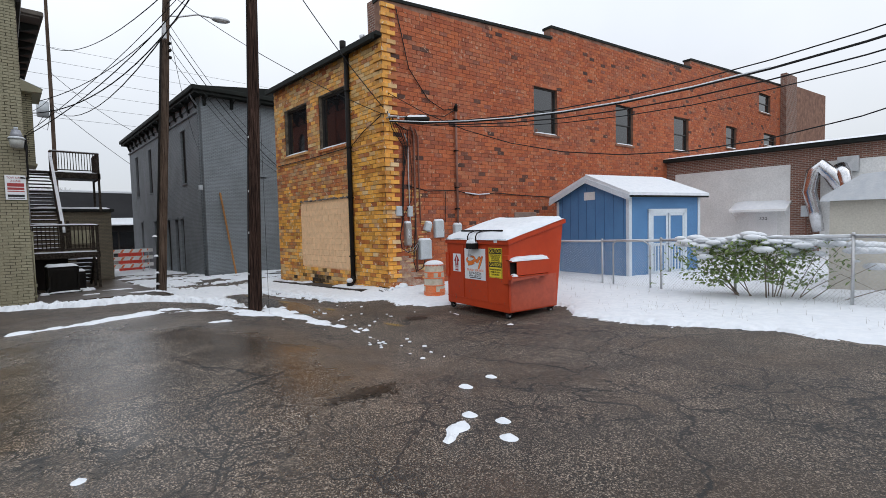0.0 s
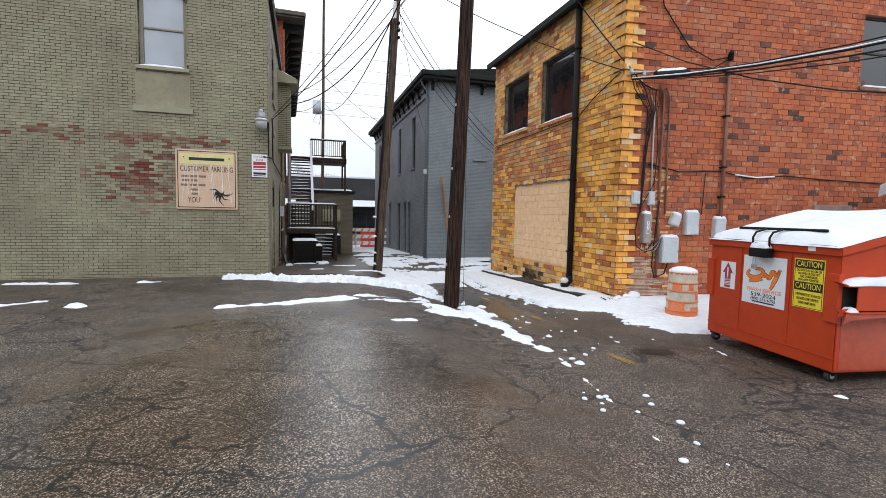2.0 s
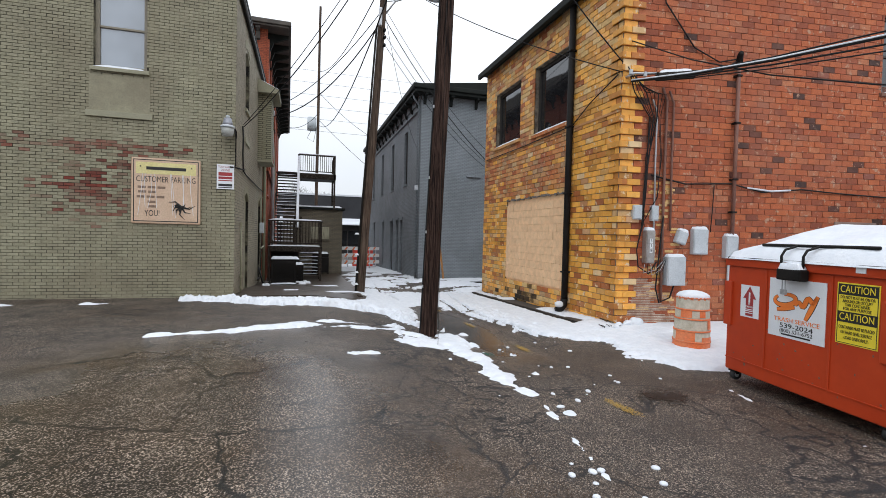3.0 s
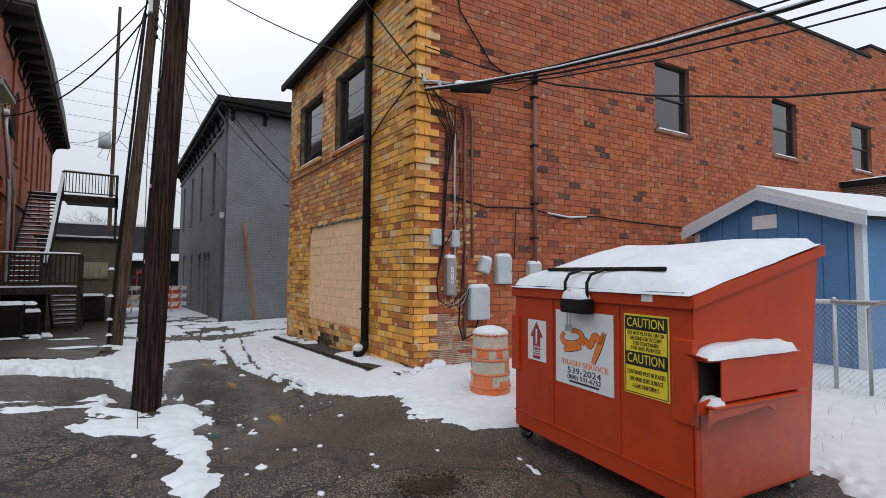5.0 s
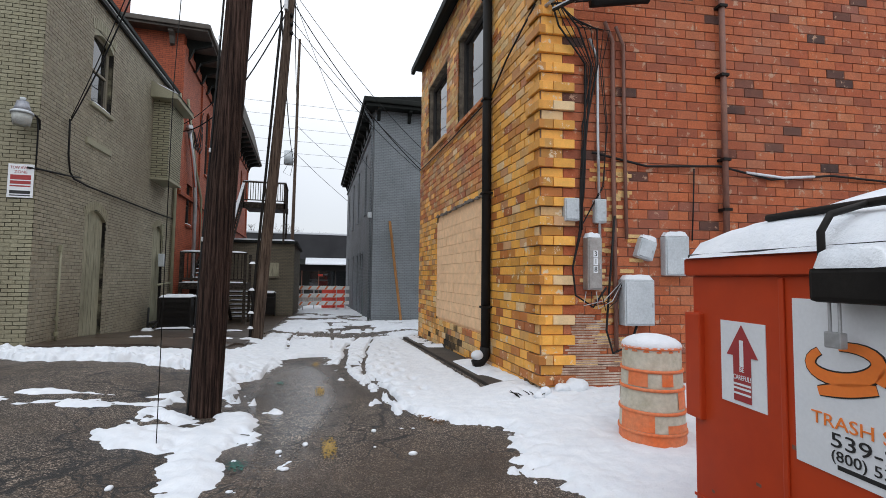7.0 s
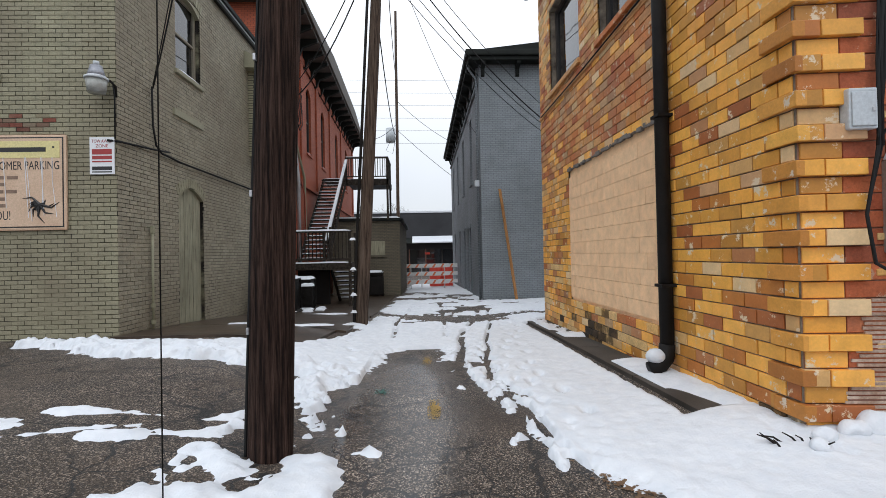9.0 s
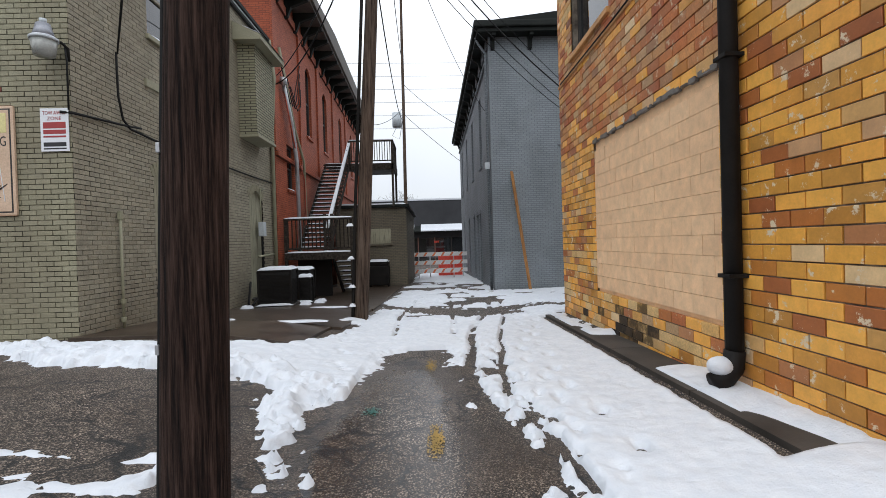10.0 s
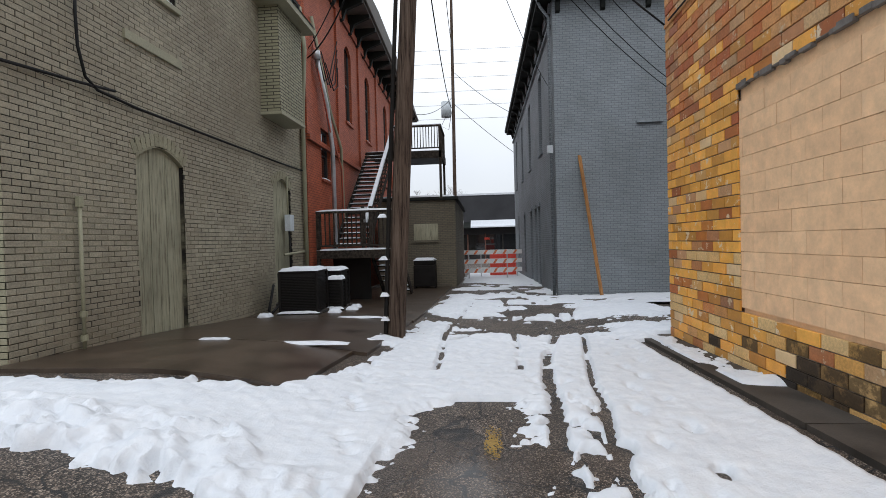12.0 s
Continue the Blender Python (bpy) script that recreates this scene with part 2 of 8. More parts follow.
YELLOW_TILE = brick_mat("ochre_glazed_tile", [(0.0, (0.36, 0.11, 0.035)), (0.08, (0.52, 0.18, 0.035)), (0.16, (0.50, 0.23, 0.04)), (0.30, (0.78, 0.375, 0.06)), (0.52, (0.93, 0.47, 0.09)), (0.72, (0.86, 0.39, 0.065)), (0.86, (0.56, 0.27, 0.05)), (0.94, (0.80, 0.58, 0.32)), (1.0, (0.42, 0.14, 0.04))], 0.5, (0.22, 0.10, 0.04), 0.7, (0.60, 0.82), 0.2, (0.70, 0.57, 0.39), 0.45, 0.1)
RUST_TILE = brick_mat("rust_and_ochre_tile", [(0.0, (0.42, 0.12, 0.05)), (0.25, (0.62, 0.22, 0.07)), (0.5, (0.70, 0.38, 0.15)), (0.75, (0.45, 0.16, 0.06)), (0.9, (0.62, 0.42, 0.22)), (1.0, (0.28, 0.10, 0.05))], 0.7, (0.3, 0.17, 0.1), 1.1, (0.5, 0.75), 0.5, (0.55, 0.42, 0.27))
PALE_TILE = brick_mat("pale_buff_tile", [(0.0, (0.68, 0.44, 0.18)), (0.5, (0.78, 0.54, 0.26)), (0.8, (0.70, 0.38, 0.11)), (1.0, (0.55, 0.26, 0.09))], 0.7, (0.36, 0.2, 0.1), 1.3, (0.58, 0.8), 0.5)
RED_TILE = brick_mat("red_clay_tile", [(0.0, (0.07, 0.04, 0.034)), (0.02, (0.11, 0.05, 0.038)), (0.04, (0.30, 0.085, 0.045)), (0.3, (0.44, 0.118, 0.05)), (0.55, (0.52, 0.15, 0.06)), (0.8, (0.40, 0.10, 0.045)), (0.95, (0.50, 0.18, 0.085)), (1.0, (0.28, 0.10, 0.07))], 0.8, (0.30, 0.13, 0.085), 0.8, (0.48, 0.8), 0.6, (0.45, 0.27, 0.18))
GREEN_BRICK = brick_mat("olive_painted_brick", [(0.0, (0.30, 0.288, 0.195)), (0.5, (0.33, 0.315, 0.215)), (1.0, (0.36, 0.345, 0.24))], 0.65, (0.185, 0.155, 0.105), 0.6, (0.38, 0.70), 0.5)
# Olive paint again, greyed for the alley's light, with brown stains.
SIDE_TINT_BRICK = brick_mat("olive_brick_in_alley_light", [(0.0, (0.295, 0.267, 0.198)), (0.5, (0.33, 0.30, 0.224)), (1.0, (0.365, 0.333, 0.25))], 0.7, (0.185, 0.15, 0.105), 0.45, (0.42, 0.7), 0.6)
WORN_BRICK = brick_mat("flaking_olive_brick", [(0.0, (0.26, 0.235, 0.155)), (0.3, (0.22, 0.17, 0.12)), (0.45, (0.14, 0.05, 0.036)), (0.7, (0.21, 0.045, 0.03)), (1.0, (0.22, 0.17, 0.12))], 0.8, (0.30, 0.24, 0.17), 1.2, (0.4, 0.7), 0.5)
BLOCK_PAINT = brick_mat("tan_painted_block", [(0.0, (0.83, 0.54, 0.315)), (0.5, (0.86, 0.565, 0.33)), (1.0, (0.88, 0.59, 0.35))], 0.75, (0.62, 0.42, 0.25), 0.9, (0.6, 0.9), 0.15, grain=0.07)
MORTAR = surf("grey_mortar", (0.06, 0.044, 0.031), (0.33, 0.275, 0.21), 0.9, 5, 60, 0.5)
RED_MORTAR = surf("pinkish_mortar", (0.13, 0.055, 0.035), (0.34, 0.19, 0.13), 0.9, 3, 60, 0.4)
GREEN_MORTAR, gm_nt, gm_b = nodes_of("painted_joints_flaked_dark")
gm_nt.links.new(ramp(gm_nt, noise_at(gm_nt, 0.75, 6, 0.7, (1, 1, 1.8)), [(0.45, (0.010, 0.008, 0.006)), (0.53, (0.075, 0.068, 0.045)), (0.64, (0.25, 0.235, 0.155))]), gm_b.inputs["Base Color"])
gm_b.inputs["Roughness"].default_value = 0.9
GREY_BRICK = course_mat("slate_painted_brick", (0.225, 0.252, 0.272), (0.25, 0.277, 0.295), (0.145, 0.164, 0.178), 0.21, 0.075, 0.009, rough=0.75, bump=1.0)
DEEP_RED = course_mat("deep_red_painted_brick", (0.33, 0.075, 0.034), (0.44, 0.105, 0.046), (0.14, 0.04, 0.024), 0.21, 0.072, 0.007, rough=0.65)
BROWN_BRICK = course_mat("brown_brick", (0.16, 0.075, 0.055), (0.25, 0.11, 0.075), (0.34, 0.29, 0.25), 0.21, 0.075, 0.012)
DARK_BRICK = course_mat("dark_olive_brick", (0.15, 0.13, 0.095), (0.18, 0.155, 0.11), (0.10, 0.09, 0.07), 0.21, 0.075, 0.01)
SHINGLE = course_mat("olive_siding_courses", (0.27, 0.255, 0.17), (0.30, 0.285, 0.19), (0.06, 0.055, 0.04), 0.32, 0.075, 0.012, rough=0.7)
SOFFIT = surf("weathered_taupe_eave_paint", (0.06, 0.05, 0.042), (0.125, 0.108, 0.09), 0.75, 3, 40, 0.2)
TRIM_DARK = surf("dark_green_black_paint", (0.010, 0.012, 0.011), (0.022, 0.025, 0.022), 0.7, 2, 40, 0.2, spec=0.15)
BLACK_METAL = surf("black_painted_metal", (0.008, 0.007, 0.0065), (0.018, 0.016, 0.014), 0.62, 3, 50, 0.15, spec=0.15)
CABLE = surf("black_cable_rubber", (0.010, 0.010, 0.010), (0.02, 0.02, 0.02), 0.7, 3, 80, 0.0, spec=0.2)
GALV = surf("galvanised_metal", (0.42, 0.43, 0.44), (0.56, 0.57, 0.58), 0.4, 4, 40, 0.1, 0.6)
GREY_BOX = surf("pale_grey_enamel", (0.44, 0.48, 0.50), (0.54, 0.58, 0.60), 0.5, 3, 40, 0.1)
RUST_PIPE = surf("rust_brown_pipe", (0.16, 0.075, 0.055), (0.24, 0.11, 0.075), 0.7, 5, 50, 0.3)
GREEN_PIPE = surf("olive_painted_pipe", (0.26, 0.25, 0.165), (0.31, 0.30, 0.2), 0.6, 4, 50, 0.2)
RED_PIPE = surf("red_painted_pipe", (0.34, 0.08, 0.05), (0.42, 0.1, 0.06), 0.6, 4, 50, 0.2)
POLE_WOOD = wood_mat("creosoted_pole_wood", (0.026, 0.014, 0.010), (0.105, 0.062, 0.047), (0.002, 0.0015, 0.0015), 0.9, (19, 19, 0.75), 1.0)
POLE_PALE = wood_mat("weathered_pole_wood", (0.085, 0.058, 0.042), (0.155, 0.115, 0.088), (0.02, 0.013, 0.01), 0.8, (13, 13, 0.6), 0.9)
DECK_WOOD = wood_mat("grey_weathered_timber", (0.036, 0.029, 0.023), (0.085, 0.070, 0.057), (0.012, 0.010, 0.008), 0.85, (6, 6, 6), 0.5)
PLANK_WOOD = wood_mat("orange_stained_plank", (0.36, 0.17, 0.06), (0.46, 0.24, 0.09), (0.2, 0.09, 0.03), 0.7, (10, 10, 0.6), 0.4)
DOOR_PAINT = wood_mat("olive_painted_boards", (0.32, 0.305, 0.215), (0.40, 0.385, 0.28), (0.17, 0.155, 0.11), 0.7, (10, 10, 0.7), 0.3)
FRAME_BROWN = surf("taupe_window_paint", (0.20, 0.175, 0.13), (0.26, 0.23, 0.17), 0.6, 4, 50, 0.2)
FRAME_DARK = surf("black_window_paint", (0.02, 0.018, 0.016), (0.04, 0.035, 0.03), 0.5, 4, 50, 0.2)
LEDGE = surf("olive_painted_ledge", (0.27, 0.258, 0.175), (0.33, 0.315, 0.22), 0.7, 3, 40, 0.3)
WHITE_PAINT = surf("white_paint", (0.70, 0.70, 0.69), (0.80, 0.80, 0.79), 0.6, 1.5, 40, 0.15)
GARAGE_WHITE = surf("white_painted_panel", (0.62, 0.62, 0.60), (0.76, 0.76, 0.74), 0.6, 0.8, 20, 0.15)
BLUE_SIDING = surf("blue_painted_siding", (0.07, 0.19, 0.38), (0.09, 0.23, 0.44), 0.6, 1.5, 40, 0.2)
BLUE_GROOVE = surf("shaded_blue_groove", (0.03, 0.09, 0.2), (0.04, 0.11, 0.23), 0.7, 2, 40, 0.1)
SHED_TRIM = surf("pale_blue_trim", (0.55, 0.62, 0.68), (0.66, 0.72, 0.77), 0.6, 2, 40, 0.15)
CONCRETE = surf("wet_concrete", (0.028, 0.019, 0.012), (0.085, 0.060, 0.041), 0.36, 1.6, 50, 0.3, amp=0.3)
KERB_STONE = surf("dirty_concrete_apron", (0.015, 0.0125, 0.010), (0.075, 0.062, 0.05), 0.75, 2, 60, 0.4)
DUMP_ORANGE = surf("orange_red_dumpster_paint", (0.43, 0.040, 0.009), (0.52, 0.057, 0.012), 0.42, 1.6, 9, 0.06, spec=0.35, amp=0.06)
# Pinker orange: light thrown up by the snow, put into the colour.
DUMP_PINK = surf("snow_lit_orange_paint", (0.42, 0.065, 0.03), (0.50, 0.092, 0.045), 0.5, 1.6, 9, 0.06)
# Near-black colour in place of the shade inside openings and under decks.
INSIDE_SHADE = surf("interior_shade_black", (0.012, 0.011, 0.01), (0.02, 0.018, 0.016), 0.8, 3, 40, 0.1)
RUBBER = surf("black_rubber", (0.015, 0.015, 0.015), (0.03, 0.03, 0.03), 0.7, 5, 60, 0.2)
LABEL_WHITE = surf("white_label", (0.72, 0.74, 0.76), (0.78, 0.80, 0.82), 0.45, 3, 60, 0.0, amp=0.04)
LABEL_YELLOW = surf("yellow_label", (0.80, 0.62, 0.03), (0.86, 0.68, 0.05), 0.45, 3, 60, 0.0, amp=0.04)
INK_BLACK = surf("black_ink", (0.012, 0.012, 0.012), (0.02, 0.02, 0.02), 0.5, 5, 60, 0.0, amp=0.04)
INK_RED = surf("dark_red_ink", (0.30, 0.03, 0.03), (0.38, 0.04, 0.04), 0.5, 5, 60, 0.0, amp=0.04)
INK_ORANGE = surf("orange_ink", (0.86, 0.20, 0.03), (0.90, 0.24, 0.04), 0.45, 5, 60, 0.0, amp=0.04)
SIGN_TAN = surf("tan_sign_face", (0.58, 0.40, 0.27), (0.68, 0.50, 0.36), 0.5, 2.5, 40, 0.1)
SIGN_PALE = surf("yellow_sign_strip", (0.68, 0.60, 0.26), (0.74, 0.66, 0.32), 0.5, 3, 40, 0.1)
DRUM_ORANGE = surf("scuffed_orange_plastic", (0.78, 0.16, 0.035), (0.70, 0.22, 0.09), 0.55, 5, 30, 0.2)
DRUM_PALE = surf("dirty_reflective_band", (0.44, 0.40, 0.30), (0.60, 0.56, 0.46), 0.5, 7, 30, 0.2)
GLASS_DARK = glass_mat("dark_window_glass", (0.012, 0.012, 0.013), ior=1.6)
# Pale blue base colour paints the sky's reflection into the panes.
GLASS_PALE = glass_mat("glass_with_painted_sky_reflection", (0.20, 0.23, 0.26))
GLASS_BLACK = surf("black_screened_window", (0.010, 0.010, 0.010), (0.018, 0.017, 0.016), 0.35, 2, 60, 0.1)
FOIL = surf("shiny_duct_metal", (0.55, 0.55, 0.56), (0.75, 0.75, 0.76), 0.22, 4, 30, 0.3, 1.0)
BARK = wood_mat("grey_bark", (0.10, 0.085, 0.07), (0.16, 0.14, 0.12), (0.05, 0.04, 0.035), 0.9, (5, 5, 1), 0.5)
LEAF = surf("green_leaf", (0.10, 0.17, 0.035), (0.20, 0.27, 0.07), 0.55, 9, 60, 0.1)
TWIG = surf("grey_brown_twig", (0.14, 0.115, 0.09), (0.22, 0.18, 0.14), 0.9, 9, 60, 0.2)
YELLOW_PAINT = surf("worn_yellow_road_paint", (0.42, 0.26, 0.04), (0.26, 0.17, 0.05), 0.6, 6, 70, 0.3)
BARRIER_ORANGE = surf("orange_reflective_stripe", (0.78, 0.17, 0.05), (0.72, 0.22, 0.1), 0.5, 4, 40, 0.1)
RED_PLASTIC = surf("red_plastic", (0.75, 0.06, 0.04), (0.8, 0.1, 0.06), 0.4, 4, 40, 0.1)
BLACK_BUILDING = surf("black_shopfront_paint", (0.018, 0.019, 0.022), (0.035, 0.036, 0.04), 0.5, 0.6, 20, 0.1)
TEAL_PAINT = surf("faded_teal_paint", (0.02, 0.09, 0.07), (0.03, 0.13, 0.10), 0.6, 6, 70, 0.3)
SOOT_TILE = brick_mat("blackened_tile", [(0.0, (0.03, 0.025, 0.02)), (0.4, (0.16, 0.10, 0.05)), (0.7, (0.50, 0.29, 0.09)), (1.0, (0.72, 0.62, 0.44))], 0.85, (0.015, 0.013, 0.011), 4.5, (0.42, 0.5), 0.6)

# ---- building helpers ----


def part(name, bm, material, parent=None, label="", smooth=False):
    """One bmesh as one mesh object, under a thing or a part."""
    me = bpy.data.meshes.new(name)
    bmesh.ops.recalc_face_normals(bm, faces=bm.faces)
    bm.to_mesh(me)
    bm.free()
    me.materials.append(material)
    if smooth:
        me.polygons.foreach_set("use_smooth", [True] * len(me.polygons))
    ob = new(name, me)
    if parent:
        ob.parent = parent
    if label:
        ob["label"] = label
    return ob


def root(name, at, rz=0.0, label="", category="", group="", kind=""):
    ob = new(name)
    ob.matrix_basis = pose(*at, 0, 0, rz)
    return tagged(ob, label, category, group, kind)


def bx(bm, x0, x1, y0, y1, z0, z1, bevel=0.0, m=None):
    v = [bm.verts.new(p) for p in ((x0, y0, z0), (x1, y0, z0), (x1, y1, z0), (x0, y1, z0), (x0, y0, z1), (x1, y0, z1), (x1, y1, z1), (x0, y1, z1))]
    f = [bm.faces.new([v[i] for i in q]) for q in ((3, 2, 1, 0), (4, 5, 6, 7), (0, 1, 5, 4), (1, 2, 6, 5), (2, 3, 7, 6), (3, 0, 4, 7))]
    if m is not None:
        bmesh.ops.transform(bm, matrix=m, verts=v)
    if bevel:
        edges = list({e for q in f for e in q.edges})
        bmesh.ops.bevel(bm, geom=edges, offset=bevel, segments=2, affect="EDGES", profile=0.6)
    return bm


def box(x0, x1, y0, y1, z0, z1, bevel=0.0, m=None):
    return bx(bmesh.new(), x0, x1, y0, y1, z0, z1, bevel, m)


def tube(bm, pts, r0, r1=None, seg=10, caps=True):
    """A round tube along points, tapering from r0 to r1."""
    r1 = r0 if r1 is None else r1
    pts = [Vector(p) for p in pts]
    rings = []
    for i, p in enumerate(pts):
        d = (pts[min(i + 1, len(pts) - 1)] - pts[max(i - 1, 0)]).normalized()
        a = d.orthogonal().normalized() if abs(d.z) < 0.98 else Vector((1, 0, 0))
        a = (a - d * a.dot(d)).normalized()
        if rings:
            prev = rings[-1][1]
            a = (prev - d * prev.dot(d)).normalized()
        b = d.cross(a)
        r = r0 + (r1 - r0) * i / max(1, len(pts) - 1)
        rings.append(([bm.verts.new(p + (a * math.cos(2 * math.pi * k / seg) + b * math.sin(2 * math.pi * k / seg)) * r) for k in range(seg)], a))
    for (u, _), (w, _) in zip(rings, rings[1:]):
        for k in range(seg):
            bm.faces.new((u[k], u[(k + 1) % seg], w[(k + 1) % seg], w[k]))
    if caps:
        bm.faces.new(rings[0][0][::-1])
        bm.faces.new(rings[-1][0])
    return bm


def sag(a, b, drop, n=14):
    a, b = Vector(a), Vector(b)
    return [a.lerp(b, i / n) - Vector((0, 0, 4 * drop * (i / n) * (1 - i / n))) for i in range(n + 1)]


def wire(name, pts, r, label, material=None, category="cable"):
    return tagged(part(name, tube(bmesh.new(), pts, r, seg=6), material or CABLE, smooth=True), label, category)


def poly_prism(bm, pts, depth, m=None):
    """A flat outline in x and z, made depth thick along y."""
    lo = [bm.verts.new((x, 0, z)) for x, z in pts]
    hi = [bm.verts.new((x, depth, z)) for x, z in pts]
    bm.faces.new(lo)
    bm.faces.new(hi[::-1])
    n = len(pts)
    for i in range(n):
        bm.faces.new((lo[i], hi[i], hi[(i + 1) % n], lo[(i + 1) % n]))
    if m is not None:
        bmesh.ops.transform(bm, matrix=m, verts=lo + hi)
    return bm


def snow_pad(bm, x0, x1, y0, y1, z, h, nx=10, ny=10, seed=0, slope=(0.0, 0.0)):
    """A soft, rounded heap of snow over a rectangle."""
    grid = []
    for i in range(nx + 1):
        row = []
        for j in range(ny + 1):
            u, v = i / nx, j / ny
            e = min(1, 5 * min(u, 1 - u, v, 1 - v) + 0.0)
            e = math.sqrt(max(0.0, 1 - (1 - e) ** 2))
            wob = noise.noise(Vector((u * 4 + seed, v * 4, seed)))
            px = x0 + (x1 - x0) * u + 0.02 * noise.noise(Vector((v * 6, seed, 3))) * (1 if i in (0, nx) else 0)
            py = y0 + (y1 - y0) * v + 0.02 * noise.noise(Vector((u * 6, seed, 8))) * (1 if j in (0, ny) else 0)
            row.append(bm.verts.new((px, py, z + slope[0] * (px - x0) + slope[1] * (py - y0) + h * e * (1 + 0.3 * wob))))
        grid.append(row)
    for i in range(nx):
        for j in range(ny):
            bm.faces.new((grid[i][j], grid[i + 1][j], grid[i + 1][j + 1], grid[i][j + 1]))
    return bm


def lettering(name, body, size, m, material, parent, thick=0.001, align="CENTER", width=0.0):
    cu = bpy.data.curves.new(name, "FONT")
    cu.body, cu.size, cu.extrude, cu.align_x, cu.align_y = body, size, thick, align, "CENTER"
    cu.resolution_u = 3
    tmp = bpy.data.objects.new(name, cu)
    scene.collection.objects.link(tmp)
    bpy.context.view_layer.update()
    me = bpy.data.meshes.new_from_object(tmp.evaluated_get(bpy.context.evaluated_depsgraph_get()))
    bpy.data.objects.remove(tmp)
    me.materials.clear()
    me.materials.append(material)
    if width:
        xs = [v.co.x for v in me.vertices]
        k = width / max(0.01, max(xs) - min(xs))
        me.transform(Matrix.Diagonal((k, 1, 1, 1)))
    ob = new(name, me)
    ob.parent = parent
    ob.matrix_basis = m
    return ob


def smooth01(v, a, b):
    t = np.clip((v - a) / (b - a), 0, 1)
    return t * t * (3 - 2 * t)


def ground_z(x, y):
    """Height of the ground: the lot falls gently into the alley, and the alley falls away."""
    x, y = np.asarray(x, float), np.asarray(y, float)
    a = np.where(y < 10, 0.1 + 0.012 * np.clip(10 - y, 0, 14), 0.1 - 0.017 * np.clip(y - 10, 0, 6) - 0.05 * np.clip(y - 16, 0, 5))
    b = np.where(y < 8, -0.12 + 0.035 * (8 - np.clip(y, 0, None)), -0.12 - 0.026 * np.clip(y - 8, 0, 38))
    a = np.where(y > 16, a + (b - a) * smooth01(y, 18, 26), a)
    k = smooth01(x, 2.2, 5.2) * smooth01(y, -2, 4)
    z = a + (b - a) * k
    z = z + 0.12 * smooth01(x, 7.4, 8.5) * smooth01(y, 9, 12) * (1 - smooth01(y, 20, 25))
    # a shallow hollow under the dumpster
    z = z - 0.08 * np.exp(-((x - 7.7) / 1.5) ** 2 - ((y - 6.4) / 1.8) ** 2)
    return z + 0.10 * smooth01(x, 8.5, 12) * (1 - smooth01(y, 9, 12))


def gz(x, y):
    return float(ground_z(x, y))


def grid_mesh(name, xs, ys, z, keep, material):
    """A height field over the lines xs and ys; keep: which cells stay."""
    nx, ny = len(xs), len(ys)
    X, Y = np.meshgrid(xs, ys, indexing="ij")
    verts = np.stack([X.ravel(), Y.ravel(), z.ravel()], 1)
    i, j = np.nonzero(keep)
    a = i * ny + j
    faces = np.stack([a, a + ny, a + ny + 1, a + 1], 1)
    used = np.unique(faces)
    remap = np.zeros(nx * ny, int)
    remap[used] = np.arange(len(used))
    me = bpy.data.meshes.new(name)
    me.from_pydata(verts[used].tolist(), [], remap[faces].tolist())
    me.polygons.foreach_set("use_smooth", [True] * len(me.polygons))
    me.materials.append(material)
    return new(name, me)


LATTICE = np.random.RandomState(7).rand(256, 256)


def value_noise(x, y, scale):
    u, v = x * scale + 91.3, y * scale + 47.7
    i, j = np.floor(u).astype(int), np.floor(v).astype(int)
    fu, fv = u - i, v - j
    fu, fv = fu * fu * (3 - 2 * fu), fv * fv * (3 - 2 * fv)
    g = lambda p, q: LATTICE[p % 256, q % 256]
    return (g(i, j) * (1 - fu) + g(i + 1, j) * fu) * (1 - fv) + (g(i, j + 1) * (1 - fu) + g(i + 1, j + 1) * fu) * fv


def fractal(x, y, scale, octaves=4):
    s, amp, tot = 0.0, 1.0, 0.0
    for k in range(octaves):
        s = s + amp * (value_noise(x + 13.7 * k, y - 7.1 * k, scale * 2 ** k) - 0.5)
        tot += amp
        amp *= 0.55
    return 2 * s / tot


# ---- ground: one sheet to the horizon ----
lines = lambda lo, hi, step, far: np.concatenate([-np.geomspace(-lo + 4, far, 14)[::-1] if lo < 0 else [], np.arange(lo, hi + step / 2, step), np.geomspace(hi + 4, far, 14)])
gx, gy = lines(-16, 30, 0.4, 900), lines(-12, 60, 0.4, 900)
GX, GY = np.meshgrid(gx, gy, indexing="ij")
ground = grid_mesh("ground", gx, gy, ground_z(GX, GY) + 0.006 * fractal(GX, GY, 0.8), np.ones((len(gx) - 1, len(gy) - 1), bool), ASPHALT)
tagged(ground, "wet cracked dark asphalt lot and alley", "ground", kind="structure")


# ---- snow on the ground ----
def segment(x, y, ax, ay, bx_, by_):
    t = np.clip(((x - ax) * (bx_ - ax) + (y - ay) * (by_ - ay)) / ((bx_ - ax) ** 2 + (by_ - ay) ** 2), 0, 1)
    return np.hypot(x - ax - t * (bx_ - ax), y - ay - t * (by_ - ay))


def along(y, ys, xs):
    return np.interp(y, ys, xs)


